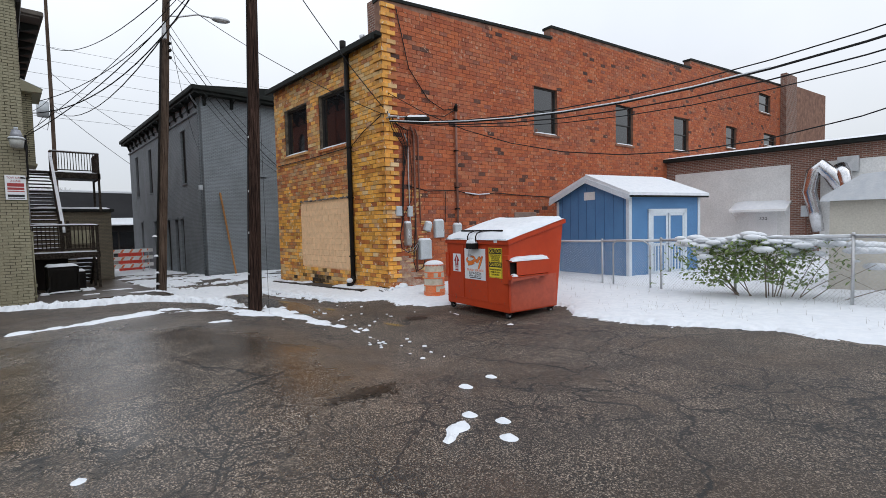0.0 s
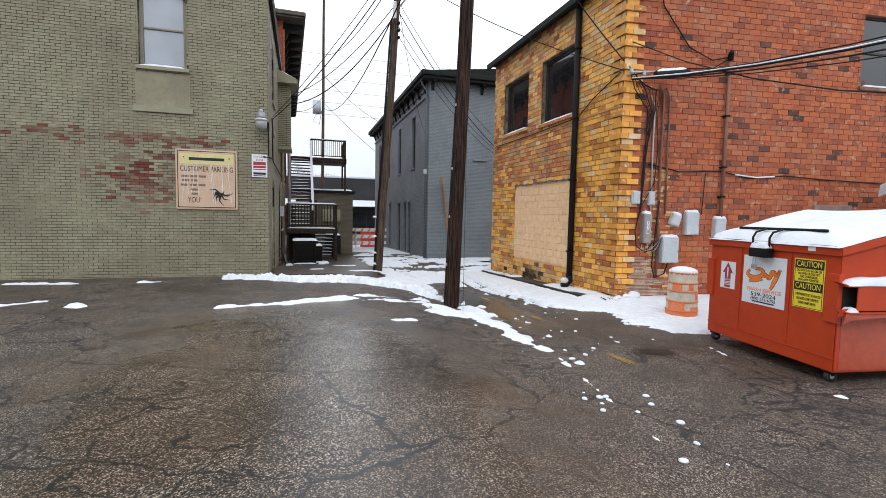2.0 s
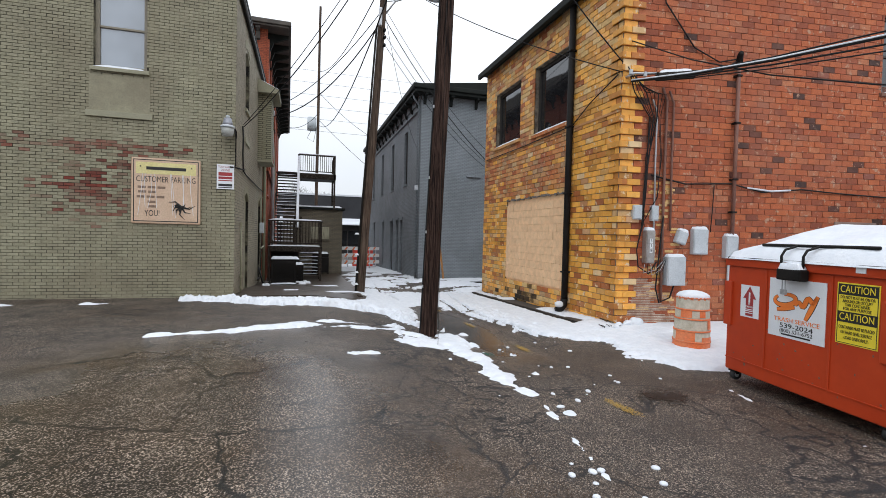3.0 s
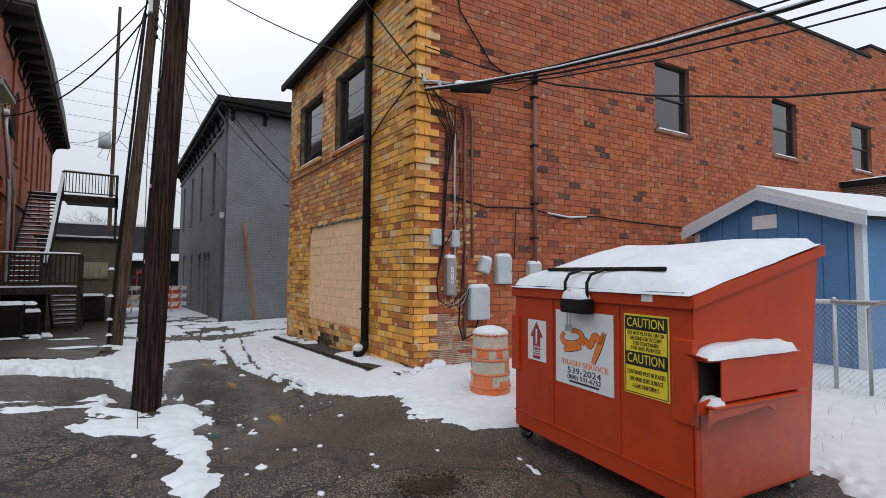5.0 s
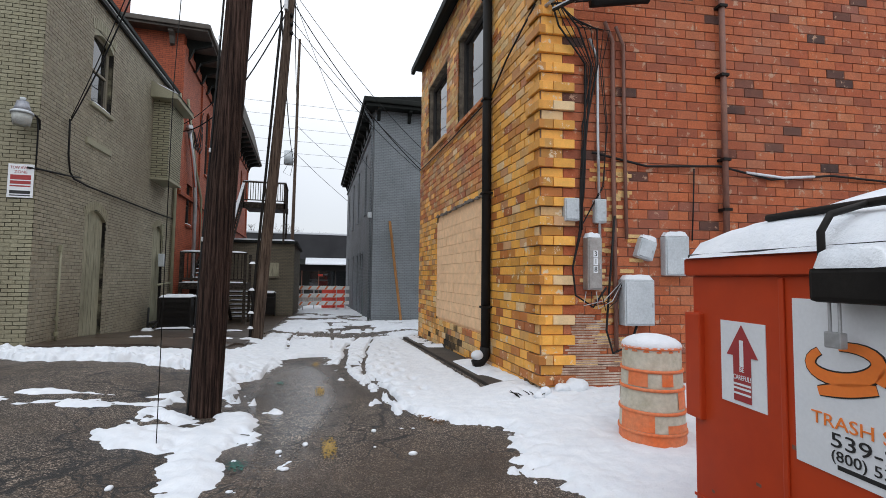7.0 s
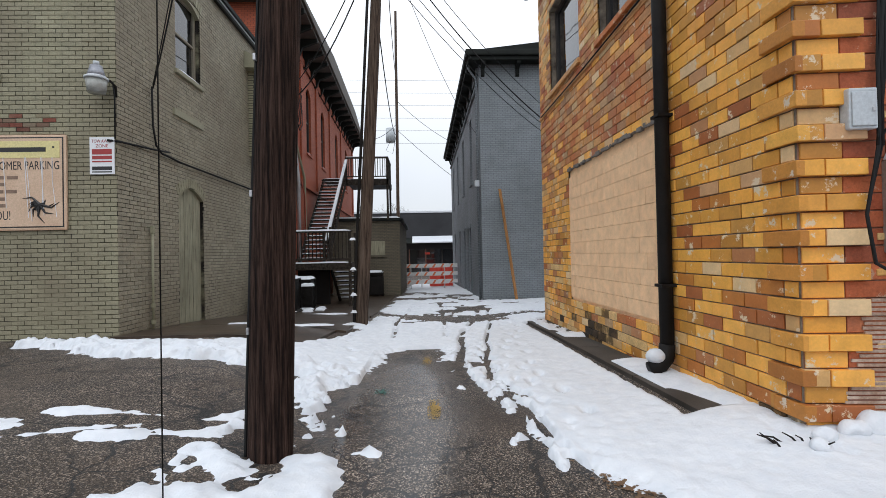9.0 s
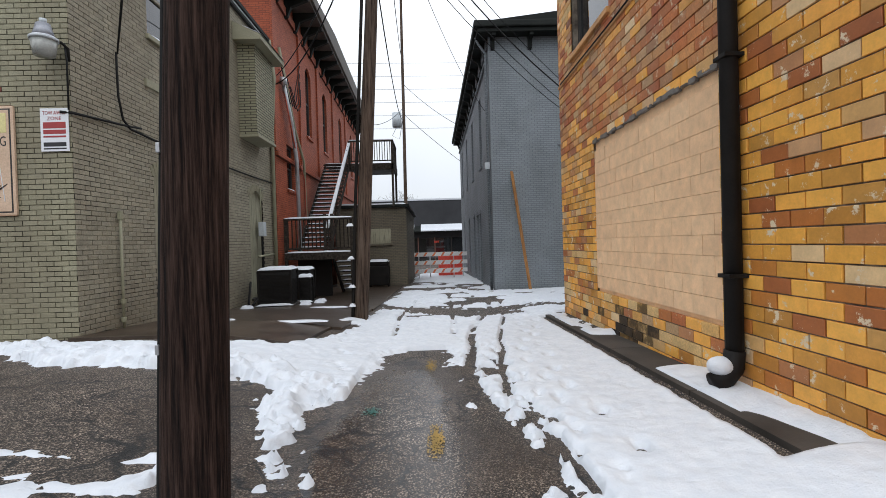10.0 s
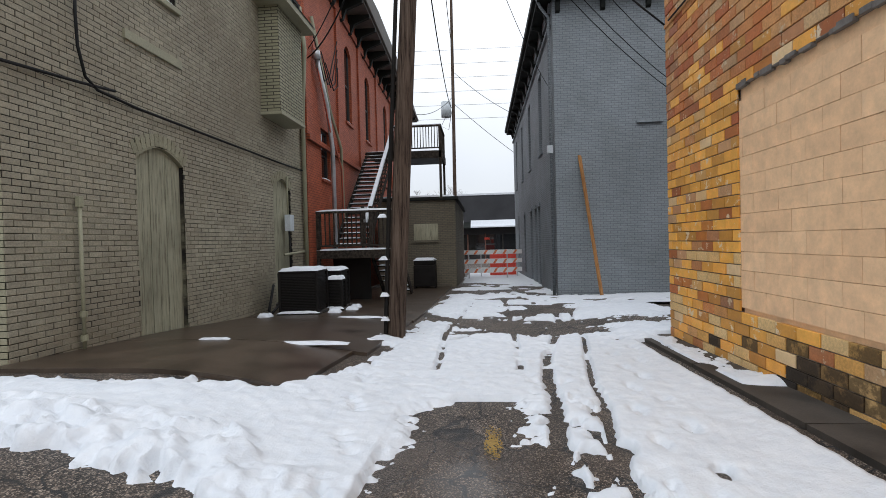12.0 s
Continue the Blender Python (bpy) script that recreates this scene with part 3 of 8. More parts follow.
def snow_depth(x, y):
    """Signed depth of the snow in metres; under nought the ground lies bare."""
    n1, n2, n3 = fractal(x, y, 0.9, 4), fractal(x, y, 3.2, 4), fractal(x, y, 9.0, 3)
    n4 = fractal(x + 3.1, y, 15.0, 2)
    edge = 0.18 * n1 + 0.17 * n2 + 0.12 * n3 + 0.09 * n4 + 0.05 * fractal(x, y + 5.3, 27.0, 2)
    s = np.full(x.shape, -9.0)
    # the alley's right side and the yard beyond: everything past a wandering line
    right = along(y, [-20, 0.3, 1.7, 3.7, 5.0, 5.6, 8.2, 8.5, 9.2, 10.2, 11.0, 12.2, 13.4, 16.0, 16.3], [7.7, 7.9, 8.4, 8.0, 8.4, 9.2, 8.3, 7.6, 7.3, 7.55, 6.9, 6.45, 6.15, 6.05, 5.5])
    s = np.maximum(s, np.where(y < 16.3, x - right, -9))
    # the alley's left side up to the slab
    left_in = along(y, [11.0, 11.9, 13.4, 15.6, 16.3], [4.6, 4.75, 4.7, 5.05, 5.6])
    left_out = along(y, [11.0, 12.2, 13.1, 13.8, 14.0, 14.3], [4.7, 4.6, 4.3, 4.15, 3.9, 3.7])
    s = np.maximum(s, np.where((y > 11.6) & (y < 16.4), np.minimum(np.minimum(left_in - x, x - left_out), y - 11.8), -9))
    # bank in front of the olive house
    top = along(x, [-3, 0.2, 0.6, 2.5, 3.5, 3.9], [15.3, 15.4, 15.62, 15.55, 15.75, 16.6])
    low = along(x, [-3, 0.0, 0.5, 1.5, 2.9, 3.9, 4.3], [15.6, 15.3, 15.0, 14.3, 14.1, 14.1, 13.6])
    s = np.maximum(s, np.where(x < 4.9, np.minimum(np.minimum(top - y, y - low), x + 0.4), -9))
    # the alley beyond
    slab = along(y, [15.8, 16.6, 17.0, 18.9, 23.4, 27.6, 32, 45], [3.75, 4.05, 4.05, 4.35, 4.4, 4.3, 4.6, 4.8])
    s = np.maximum(s, np.where(y > 16.0, np.minimum(np.minimum(x - slab, 8.4 + 4.0 * (y > 19.0) * (y < 26.8) - x), 46 - y), -9))
    s = np.minimum(s, 0.34) + edge * np.where(s > -2, 1.0, 0.0)
    # thin bare places in the far alley, drawn out across it
    thin = smooth01(y, 18.6, 21.0) * (1 - smooth01(y, 31, 36)) * (1 - smooth01(x, 7.6, 8.2) * 0.6)
    s = s - 1.7 * thin * np.clip(fractal(x * 0.6, y * 1.1, 1.1, 5) + 0.24, 0, 1)
    # torn leavings of snow beside the bare middle
    torn = smooth01(x, 6.05 + 0.25 * (y < 12.6), 6.45) * (1 - smooth01(x, 7.0, 7.3)) * smooth01(y, 10.6, 11.4) * (1 - smooth01(y, 15.5, 16.5))
    s = np.where(torn > 0.05, np.maximum(s, 1.1 * fractal(x * 1.4, y * 0.75 + 2, 3.0, 5) * torn + 0.13 * torn - 0.13), s)
    # wheel tracks: thin and broken, with the marks of the tread
    for ys, xs, w in (([9, 11.3, 12.4, 13.4, 14.2, 15.9, 17.7, 19.1, 20.4, 23, 30], [6.5, 6.5, 6.36, 6.2, 6.16, 6.3, 6.48, 6.79, 7.18, 7.3, 6.3], 0.05), ([9, 11.3, 12.4, 13.7, 15.2, 16.4, 17.7, 19.1, 23, 30], [6.9, 6.72, 6.62, 6.47, 6.64, 6.81, 6.99, 7.26, 7.7, 6.9], 0.03), ([17, 20, 25, 30], [5.1, 5.0, 5.4, 5.5], 0.03), ([17, 20, 25, 30], [6.1, 6.2, 6.3, 6.1], 0.03), ([19, 21, 23.5, 26], [5.2, 6.2, 7.6, 9.5], 0.05)):
        d = np.abs(x - along(y, ys, xs) - 0.04 * fractal(x * 0, y, 1.1, 2))
        tread = 0.16 * np.sin(y * 38.0 + 3.0 * n1)
        s = s - np.where((y > ys[0]) & (y < ys[-1]), np.clip(1.7 - d / w, 0, 1) * np.clip(0.50 + 0.75 * n2 + 0.45 * n1 + tread, 0.03, 0.85), 0)
    # torn, trodden strip between the bare middle and the tracks
    foot = smooth01(x, 5.95, 6.15) * (1 - smooth01(x, 6.65, 6.85)) * smooth01(y, 10.6, 11.6) * (1 - smooth01(y, 14.6, 18))
    s = s - foot * np.clip(fractal(x * 1.6, y * 1.0, 4.2, 5) + 0.06, 0, 1) * 1.6
    # footprints pressed into the snow, a few of them to the ground
    for k in range(22):
        fy = 11.9 + 0.37 * k
        fx = along(fy, [11, 14, 15, 16.4, 17.6, 20], [7.0, 7.02, 7.05, 7.25, 7.5, 7.7]) + (0.12 if k % 2 else -0.12) + 0.05 * math.sin(k * 2.3)
        s = s - 0.40 * np.clip(1.6 - np.hypot((x - fx) / 0.06, (y - fy) / 0.14), 0, 1) * (0.8 + 0.9 * n3 + 0.8 * n4)
    for k in range(30):
        fx, fy = 4.1 + 1.0 * ((k * 0.618) % 1), 12.2 + 6.4 * ((k * 0.377) % 1)
        s = s - 0.5 * np.clip(1.4 - np.hypot((x - fx) / (0.03 + 0.07 * ((k * 0.23) % 1)), (y - fy) / 0.045), 0, 1)
    # apron by the ochre wall: bare dark edge with patches of snow
    s = np.where((x > 7.9) & (y > 11.9) & (y < 18.6), np.minimum(s, np.where(x < 8.10 + 0.05 * n2, -0.3, 0.8 * fractal(x * 1.2, y * 0.6 + 3, 1.1, 3) + 0.34 - 1.1 * smooth01(y, 13.7, 14.4) * (1 - smooth01(y, 15.6, 16.4)))), s)
    # broken ridges on the lot
    ridge = -9.0
    for ax, ay, bx_, by_, w in ((0.1, 11.0, 1.2, 11.22, 0.06), (1.2, 11.22, 2.2, 11.6, 0.14), (2.1, 11.55, 2.35, 11.65, 0.2), (2.65, 11.4, 4.1, 12.3, 0.0), (2.6, 12.02, 3.5, 12.1, 0.03), (3.2, 11.55, 4.0, 11.85, 0.07), (4.62, 10.8, 4.85, 9.6, 0.2), (4.85, 9.6, 4.72, 8.3, 0.12), (4.72, 8.3, 4.85, 7.83, 0.1), (4.85, 7.83, 4.13, 4.8, -0.05), (4.13, 4.8, 3.45, 3.54, -0.09), (2.28, 2.32, 2.42, 2.4, -0.01), (2.42, 2.4, 2.8, 2.62, -0.015), (2.98, 9.47, 3.3, 9.55, 0.04), (5.1, 9.3, 5.5, 9.9, -0.05), (6.0, 9.1, 6.3, 9.4, -0.06), (-4.9, 15.1, -3.6, 14.95, 0.06), (-3.5, 11.95, -3.0, 12.3, 0.07), (-2.2, 11.5, -2.3, 11.7, 0.09), (-2.2, 15.0, -1.9, 15.02, 0.08), (6.1, 11.2, 6.9, 10.2, -0.08), (7.5, 7.8, 7.3, 7.2, -0.05), (7.3, 7.2, 7.05, 5.75, -0.085), (7.1, 5.95, 7.03, 5.65, -0.03)):
        ridge = np.maximum(ridge, w - segment(x, y, ax, ay, bx_, by_))
    s = np.maximum(s, ridge + 0.06 * n1 + 0.13 * n2 + 0.06 * n3)
    pole = np.maximum(np.minimum(0.75 - np.hypot((x - 4.5) * 1.05, (y - 11.05) * 0.75), y - 10.1 + 0.5 * (x - 4.5)), 0.35 - np.hypot(x - 4.1, y - 18.9))
    s = np.maximum(s, np.minimum(pole, 0.3) + 0.55 * n2 + 0.3 * n1 - 0.05)
    for bx_, by_, r in ((4.05, 3.39, 0.07), (2.97, 2.69, 0.065), (3.07, 2.4, 0.06), (2.84, 2.15, 0.065), (0.37, 3.8, 0.04), (3.55, 3.3, 0.075), (4.9, 7.2, 0.07), (5.3, 8.7, 0.05), (7.0, 5.5, 0.06)):
        s = np.maximum(s, 1.4 * (r - np.hypot((x - bx_) * 1.2, y - by_)) + 0.01 * n3)
    raw = np.where((x < 0.55) & (y > 15.98), -9, s)
    deep = 0.07 * (1 - np.exp(-np.clip(raw, 0, None) / 0.16)) + np.clip(raw, -0.3, 0) * 0.25
    # crumbly plough spill along the outer edge of the bank and down the side of the bare middle
    rim = np.where(x < 4.7, np.clip(y - low, -1, 3), 9)
    bank = smooth01(rim, -0.25, 0.05) * (1 - smooth01(rim, 0.5, 0.8)) * (x > -0.5) * (1 - smooth01(x, 4.4, 4.9))
    side = smooth01(y, 11.4, 12.0) * (1 - smooth01(y, 13.9, 14.5)) * smooth01(x, 3.9, 4.2) * (1 - smooth01(x, 5.0, 5.3))
    spill = np.maximum(bank, 0.75 * side)
    lumps = 0.045 * smooth01(value_noise(x + 0.05 * n4, y, 6.5), 0.42, 0.62) + 0.035 * smooth01(value_noise(x, y + 0.05 * n4, 11.0), 0.45, 0.65) + 0.02 * smooth01(value_noise(x, y, 19.0), 0.45, 0.65) - 0.02
    return deep * (1 + 0.4 * spill) + np.where(raw > 0.03, (1 - 0.6 * smooth01(x, 6.8, 7.3)) * (0.008 * n2 + 0.008 * n3 + 0.004 * n4) + spill * lumps, 0)


def snow_sheet(name, x0, x1, y0, y1, step, label):
    xs, ys = np.arange(x0, x1 + step / 2, step), np.arange(y0, y1 + step / 2, step)
    X, Y = np.meshgrid(xs, ys, indexing="ij")
    d = snow_depth(X, Y)
    z = ground_z(X, Y) + d + 0.004
    m = np.maximum.reduce([d[:-1, :-1], d[1:, :-1], d[:-1, 1:], d[1:, 1:]])
    ob = grid_mesh(name, xs, ys, z, m > -0.004, SNOW)
    return tagged(ob, label, "snow", kind="stuff")


snow_sheet("snow_field", -8, 9.8, 1.0, 24.0, 0.028, "thin trodden snow with wheel tracks on the alley")
snow_sheet("snow_yard", 9.6, 26, -12, 11.4, 0.16, "untrodden snow over the fenced yard")
snow_sheet("snow_verge", 6.5, 9.78, -12, 1.06, 0.08, "snow along the edge of the lot")
snow_sheet("snow_far", 2.5, 15.5, 23.9, 46, 0.13, "patchy snow in the far alley")


# ---- masonry ----
def spans(u0, u1, holes):
    out = [(u0, u1)]
    for a, b in holes:
        out = [q for s, e in out for q in ((s, min(e, a)), (max(s, b), e)) if q[1] - q[0] > 0.02]
    return out


def lay(origin, turn, width, height, bw, bh, joint, holes, rng, proud=0.012, top=None, jitter=0.003, offset=0.5):
    """Bricks of a wall that runs along u from origin: rows of (u0, u1, z0, z1, out). holes: (u0, u1, z0, z1)."""
    out = []
    for row in range(int(height / bh)):
        z0 = row * bh + joint / 2
        z1 = z0 + bh - joint
        zc = (z0 + z1) / 2
        cuts = [(h[0], h[1]) for h in holes if h[2] < zc < h[3]]
        shift = (offset * bw if row % 2 else 0.0) + rng.uniform(-0.02, 0.02) * bw
        u = -shift
        while u < width:
            a, b = max(u + joint / 2, 0), min(u + bw - joint / 2, width)
            if b - a > 0.03 and (top is None or z1 < top((a + b) / 2)):
                for s, e in spans(a, b, cuts):
                    if e - s > 0.03:
                        out.append((s, e, z0, z1, proud + rng.uniform(-jitter, jitter)))
            u += bw
    return out


def joined_bricks(name, bricks, origin, turn, material, parent, label=""):
    """Bricks as one mesh, each with its own five faces and slightly eased edges."""
    if not bricks:
        return None
    m = np.array(pose(*origin, 0, 0, turn))
    verts, faces = [], []
    for s, e, z0, z1, d in bricks:
        k = len(verts)
        c = 0.0035
        verts += [(s, 0.02, z0), (e, 0.02, z0), (e, 0.02, z1), (s, 0.02, z1), (s, -d + c, z0), (e, -d + c, z0), (e, -d + c, z1), (s, -d + c, z1), (s + c, -d, z0 + c), (e - c, -d, z0 + c), (e - c, -d, z1 - c), (s + c, -d, z1 - c)]
        faces += [(k + 8, k + 9, k + 10, k + 11)]
        for i in range(4):
            j = (i + 1) % 4
            faces += [(k + i, k + j, k + 4 + j, k + 4 + i), (k + 4 + i, k + 4 + j, k + 8 + j, k + 8 + i)]
    v = np.array(verts) @ m[:3, :3].T + m[:3, 3]
    me = bpy.data.meshes.new(name)
    me.from_pydata(v.tolist(), [], faces)
    me.materials.append(material)
    ob = new(name, me)
    ob.parent = parent
    return tagged(ob, label, "", kind="stuff")


def single_bricks(name, bricks, origin, turn, material, parent, c=0.004):
    """The nearest bricks as objects of their own on one shared mesh, each stretched to its place."""
    base = {}
    for s, e, z0, z1, d in bricks:
        key = (round((e - s) * 50), round((z1 - z0) * 200))
        if key not in base:
            w, h = e - s, z1 - z0
            bm = bmesh.new()
            ring = lambda y, q: [bm.verts.new(p) for p in ((-w / 2 + q, y, -h / 2 + q), (w / 2 - q, y, -h / 2 + q), (w / 2 - q, y, h / 2 - q), (-w / 2 + q, y, h / 2 - q))]
            r0, r1, r2 = ring(0.032, 0), ring(c, 0), ring(0, c)
            for a, b in ((r0, r1), (r1, r2)):
                for i in range(4):
                    bm.faces.new((a[i], a[(i + 1) % 4], b[(i + 1) % 4], b[i]))
            bm.faces.new(r2)
            me = bpy.data.meshes.new(name)
            bmesh.ops.recalc_face_normals(bm, faces=bm.faces)
            bm.to_mesh(me)
            bm.free()
            me.materials.append(material)
            base[key] = me
        ob = new(name, base[key])
        ob.parent = parent
        ob.matrix_basis = pose(*origin, 0, 0, turn) @ pose((s + e) / 2, -d, (z0 + z1) / 2)


def wall_panel(bm, width, height, thick, holes, m, top=None):
    """A wall slab with its openings, cut from pieces that butt end to end. Face at y 0, going back along +y."""
    us = sorted({0.0, width, *[h[0] for h in holes], *[h[1] for h in holes], *([p[0] for p in top] if top else [])})
    for a, b in zip(us, us[1:]):
        if b - a < 1e-4:
            continue
        mid = (a + b) / 2
        zs = [0.0]
        for h in sorted((h for h in holes if h[0] - 1e-4 <= a and b <= h[1] + 1e-4), key=lambda h: h[2]):
            zs += [h[2], h[3]]
        za, zb = (np.interp([a + 1e-4, b - 1e-4], [p[0] for p in top], [p[1] for p in top]) if top else (height, height))
        for z0, z1 in zip(zs[0::2], zs[1::2] + [None]):
            lo = (z0, z0)
            hi = (z1, z1) if z1 is not None else (za, zb)
            if hi[0] - lo[0] < 1e-4 and hi[1] - lo[1] < 1e-4:
                continue
            poly_prism(bm, [(a, lo[0]), (b, lo[1]), (b, hi[1]), (a, hi[0])], thick, m)
    return bm


def sash_window(name, w, h, label, frame_mat, glass_mat_, arched=0.0, mid=True, sill=None, sill_snow=True, pale=False, deep=0.12, thick=0.06):
    """A sash window in its opening: x across, z up from the sill, face at y 0, set back by deep."""
    r = root(name, (0, 0, 0), 0, label, "window", kind="")
    bm = bmesh.new()
    for a, b, c, d in ((0, thick, 0, h), (w - thick, w, 0, h), (thick, w - thick, 0, thick), (thick, w - thick, h - thick, h)):
        bx(bm, a, b, deep, deep + 0.07, c, d, 0.006)
    part("window_frame", bm, frame_mat, r)
    if mid:
        part("sash_rail", box(thick, w - thick, deep + 0.01, deep + 0.06, h * 0.5 - 0.025, h * 0.5 + 0.025, 0.006), frame_mat, r)
    for lo, hi, dy in ((thick, h * 0.5 - 0.02, 0.05), (h * 0.5 + 0.02, h - thick, 0.035)) if mid else ((thick, h - thick, 0.04),):
        part("pane", box(thick - 0.01, w - thick + 0.01, deep + dy, deep + dy + 0.008, lo, hi), glass_mat_, r)
    # added near-black sheet stands for the unlit room
    part("room_shade_panel", box(-0.05, w + 0.05, deep + 0.35, deep + 0.38, -0.05, h + 0.05), INSIDE_SHADE, r)
    if sill:
        part("window_sill", box(-0.06, w + 0.06, -0.07, deep, -0.09, 0.0, 0.012), sill, r)
        if sill_snow:
            part("sill_snow", snow_pad(bmesh.new(), 0.02, w - 0.02, -0.06, deep - 0.01, 0.0, 0.05, 10, 4, seed=w * 3), SNOW, r, "thin snow on the sill", True)
    return r

# ---- brick building with the ochre rear wall ----
rng = random.Random(3)
RED_AT, RED_TURN, RED_Z = (8.5, 11.37, -0.4), -6.2, -0.4
RED = pose(*RED_AT, 0, 0, RED_TURN)
red_top = [(0, 8.85), (7.5, 9.26), (7.501, 9.69), (18.5, 10.06), (18.501, 10.5), (31, 11.1), (33, 11.6), (33.001, 11.5), (40.6, 11.76)]
red_holes = [(6.48, 7.82, 5.6, 7.37), (11.75, 13.12, 5.62, 7.40), (16.8, 18.3, 5.72, 7.43), (22.73, 24.12, 6.3, 7.57), (27.4, 29.25, 8.95, 10.15), (28.2, 30.3, 6.9, 7.68)]
wall_red = part("wall_red", wall_panel(bmesh.new(), 40.6, 9, 0.35, red_holes, RED, red_top), RED_MORTAR)
tagged(wall_red, "weathered red clay tile brick side wall", "wall", kind="structure")
red_top_at = lambda u: float(np.interp(u, [p[0] for p in red_top], [p[1] for p in red_top]))
red_bricks = lay(RED_AT, RED_TURN, 33.0, 11.6, 0.305, 0.129, 0.011, red_holes, rng, top=lambda u: red_top_at(u) - 0.05)
quoins, near, rest, pale = [], [], [], []
for q in red_bricks:
    row = int(q[2] / 0.129)
    if q[1] < 0.66 + 0.02 and (q[0] < 0.25 or row % 2):
        quoins.append((q[0] - (0.02 if row % 2 and q[0] < 0.1 else 0.0), q[1], q[2], q[3], q[4] + (0.045 if row % 2 else 0.004)))
    elif q[0] > 0.5 and q[1] < 3.6 and 1.3 < q[2] < 5.0:
        near.append(q)
    else:
        rest.append(q)
joined_bricks("brickwork", rest, RED_AT, RED_TURN, RED_TILE, wall_red, "red clay tiles with a few dark ones")
joined_bricks("quoins", quoins, RED_AT, RED_TURN, YELLOW_TILE, wall_red, "toothed ochre corner tiles")
far_end = part("far_gable_pier", box(31.0, 33.0, -0.35, 0.0, 0, 11.9, 0.01, RED), BROWN_BRICK, wall_red, "projecting brick chimney pier")
cop = bmesh.new()
for (ua, za), (ub, zb) in zip(red_top[0::2], red_top[1::2]):
    if ub - ua > 1:
        poly_prism(cop, [(ua - 0.03, za), (ub + 0.03, zb), (ub + 0.03, zb + 0.09), (ua - 0.03, za + 0.09)], 0.45, RED @ pose(0, -0.05, 0))
part("coping", cop, TRIM_DARK, wall_red, "dark parapet coping")
for i, (a, b, c, d) in enumerate(red_holes):
    w = sash_window("window_red", b - a, d - c, "dark sash window with a snowy sill in the red wall", FRAME_DARK, GLASS_DARK, sill=RED_MORTAR, deep=0.1)
    w.matrix_basis = RED @ pose(a, 0, c)
    w["kind"] = "structure"
    part("lintel", box(-0.1, b - a + 0.1, -0.012, 0.02, d - c, d - c + 0.13), RED_TILE, w)
    if i == 0:
        part("blind", box(0.06, 0.75, 0.2, 0.21, (d - c) * 0.55, d - c - 0.05), WHITE_PAINT, w, "half-drawn pale blind")
        part("flower_pot", tube(bmesh.new(), [(0.3, 0.2, 0.02), (0.3, 0.2, 0.2)], 0.07, 0.09), RUST_PIPE, w)

YEL_AT, YEL_TURN = (8.5, 18.85, -0.4), -90
YEL = pose(*YEL_AT, 0, 0, YEL_TURN)
YEL_W = 18.85 - 11.37
yu = lambda y: 18.85 - y
yel_wins = [(yu(17.95), yu(16.08), 5.05, 6.82), (yu(15.2), yu(13.28), 4.96, 6.82)]
board = (yu(16.88), yu(13.45), 0.72, 3.22)
wall_ochre = part("wall_ochre", wall_panel(bmesh.new(), YEL_W, 7.78, 0.35, yel_wins + [board], YEL), MORTAR)
tagged(wall_ochre, "ochre glazed tile rear wall, mottled with rust and cream", "wall", kind="structure")
yel_bricks = lay(YEL_AT, YEL_TURN, YEL_W, 7.78, 0.305, 0.129, 0.012, yel_wins + [board], rng, 0.017, jitter=0.005)
yn, ya, yb, yc, ys = [], [], [], [], []
for q in yel_bricks:
    if q[1] > YEL_W - 0.03:
        odd = int(q[2] / 0.129) % 2
        q = (q[0], q[1] - (0.0 if odd else 0.022), q[2], q[3], q[4] + (0.012 if odd else -0.004))
    y, z = 18.85 - (q[0] + q[1]) / 2, q[2] - 0.4
    rusty = (0.8 if z > 2.9 and y > 13.3 else 0.06) * (1.0 if z < 4.6 else 0.6)
    if z < 0.32 and rng.random() < 1.15 * math.exp(-((y - 15.5) / 0.55) ** 2) * (1.0 if z < 0.1 else 0.6) + 0.1 * (z < 0.1):
        ys.append(q)
    elif y < 13.35 and 0.0 < z < 4.4:
        yn.append(q)
    elif rng.random() < rusty:
        yb.append(q)
    elif (z > 4.3 and rng.random() < 0.45) or (z < 0.9 and y > 13.4 and rng.random() < 0.3):
        yc.append(q)
    else:
        ya.append(q)
joined_bricks("ochre_tiles", ya, YEL_AT, YEL_TURN, YELLOW_TILE, wall_ochre, "ochre glazed tiles")
joined_bricks("sooty_tiles", ys, YEL_AT, YEL_TURN, SOOT_TILE, wall_ochre, "blackened tiles at the foot of the wall")
joined_bricks("rust_tiles", yb, YEL_AT, YEL_TURN, RUST_TILE, wall_ochre, "rust-red spalled tiles")
joined_bricks("buff_tiles", yc, YEL_AT, YEL_TURN, PALE_TILE, wall_ochre, "pale buff tiles")
# toothed corner: every other course stands proud and turns the corner
qrng = random.Random(31)
for row in range(1, 58, 2):
    z0 = -0.4 + row * 0.129 + 0.006
    if z0 < -0.1:
        continue
    long_, out = qrng.uniform(0.26, 0.36), qrng.uniform(0.042, 0.06)
    qb = box(8.5 - out, 8.72, 11.37 - 0.06, 11.37 + long_, z0, z0 + 0.117, 0.008)
    part("quoin", qb, QUOIN_TILE, wall_ochre, "brown toothed corner tile")
for a, b, c, d in yel_wins:
    w = sash_window("window_ochre", b - a, d - c, "large black-framed window over a stone sill", FRAME_DARK, GLASS_DARK, mid=False, sill=RUST_TILE, sill_snow=True, deep=0.12, thick=0.09)
    w.matrix_basis = YEL @ pose(a, 0, c)
    w["kind"] = "structure"
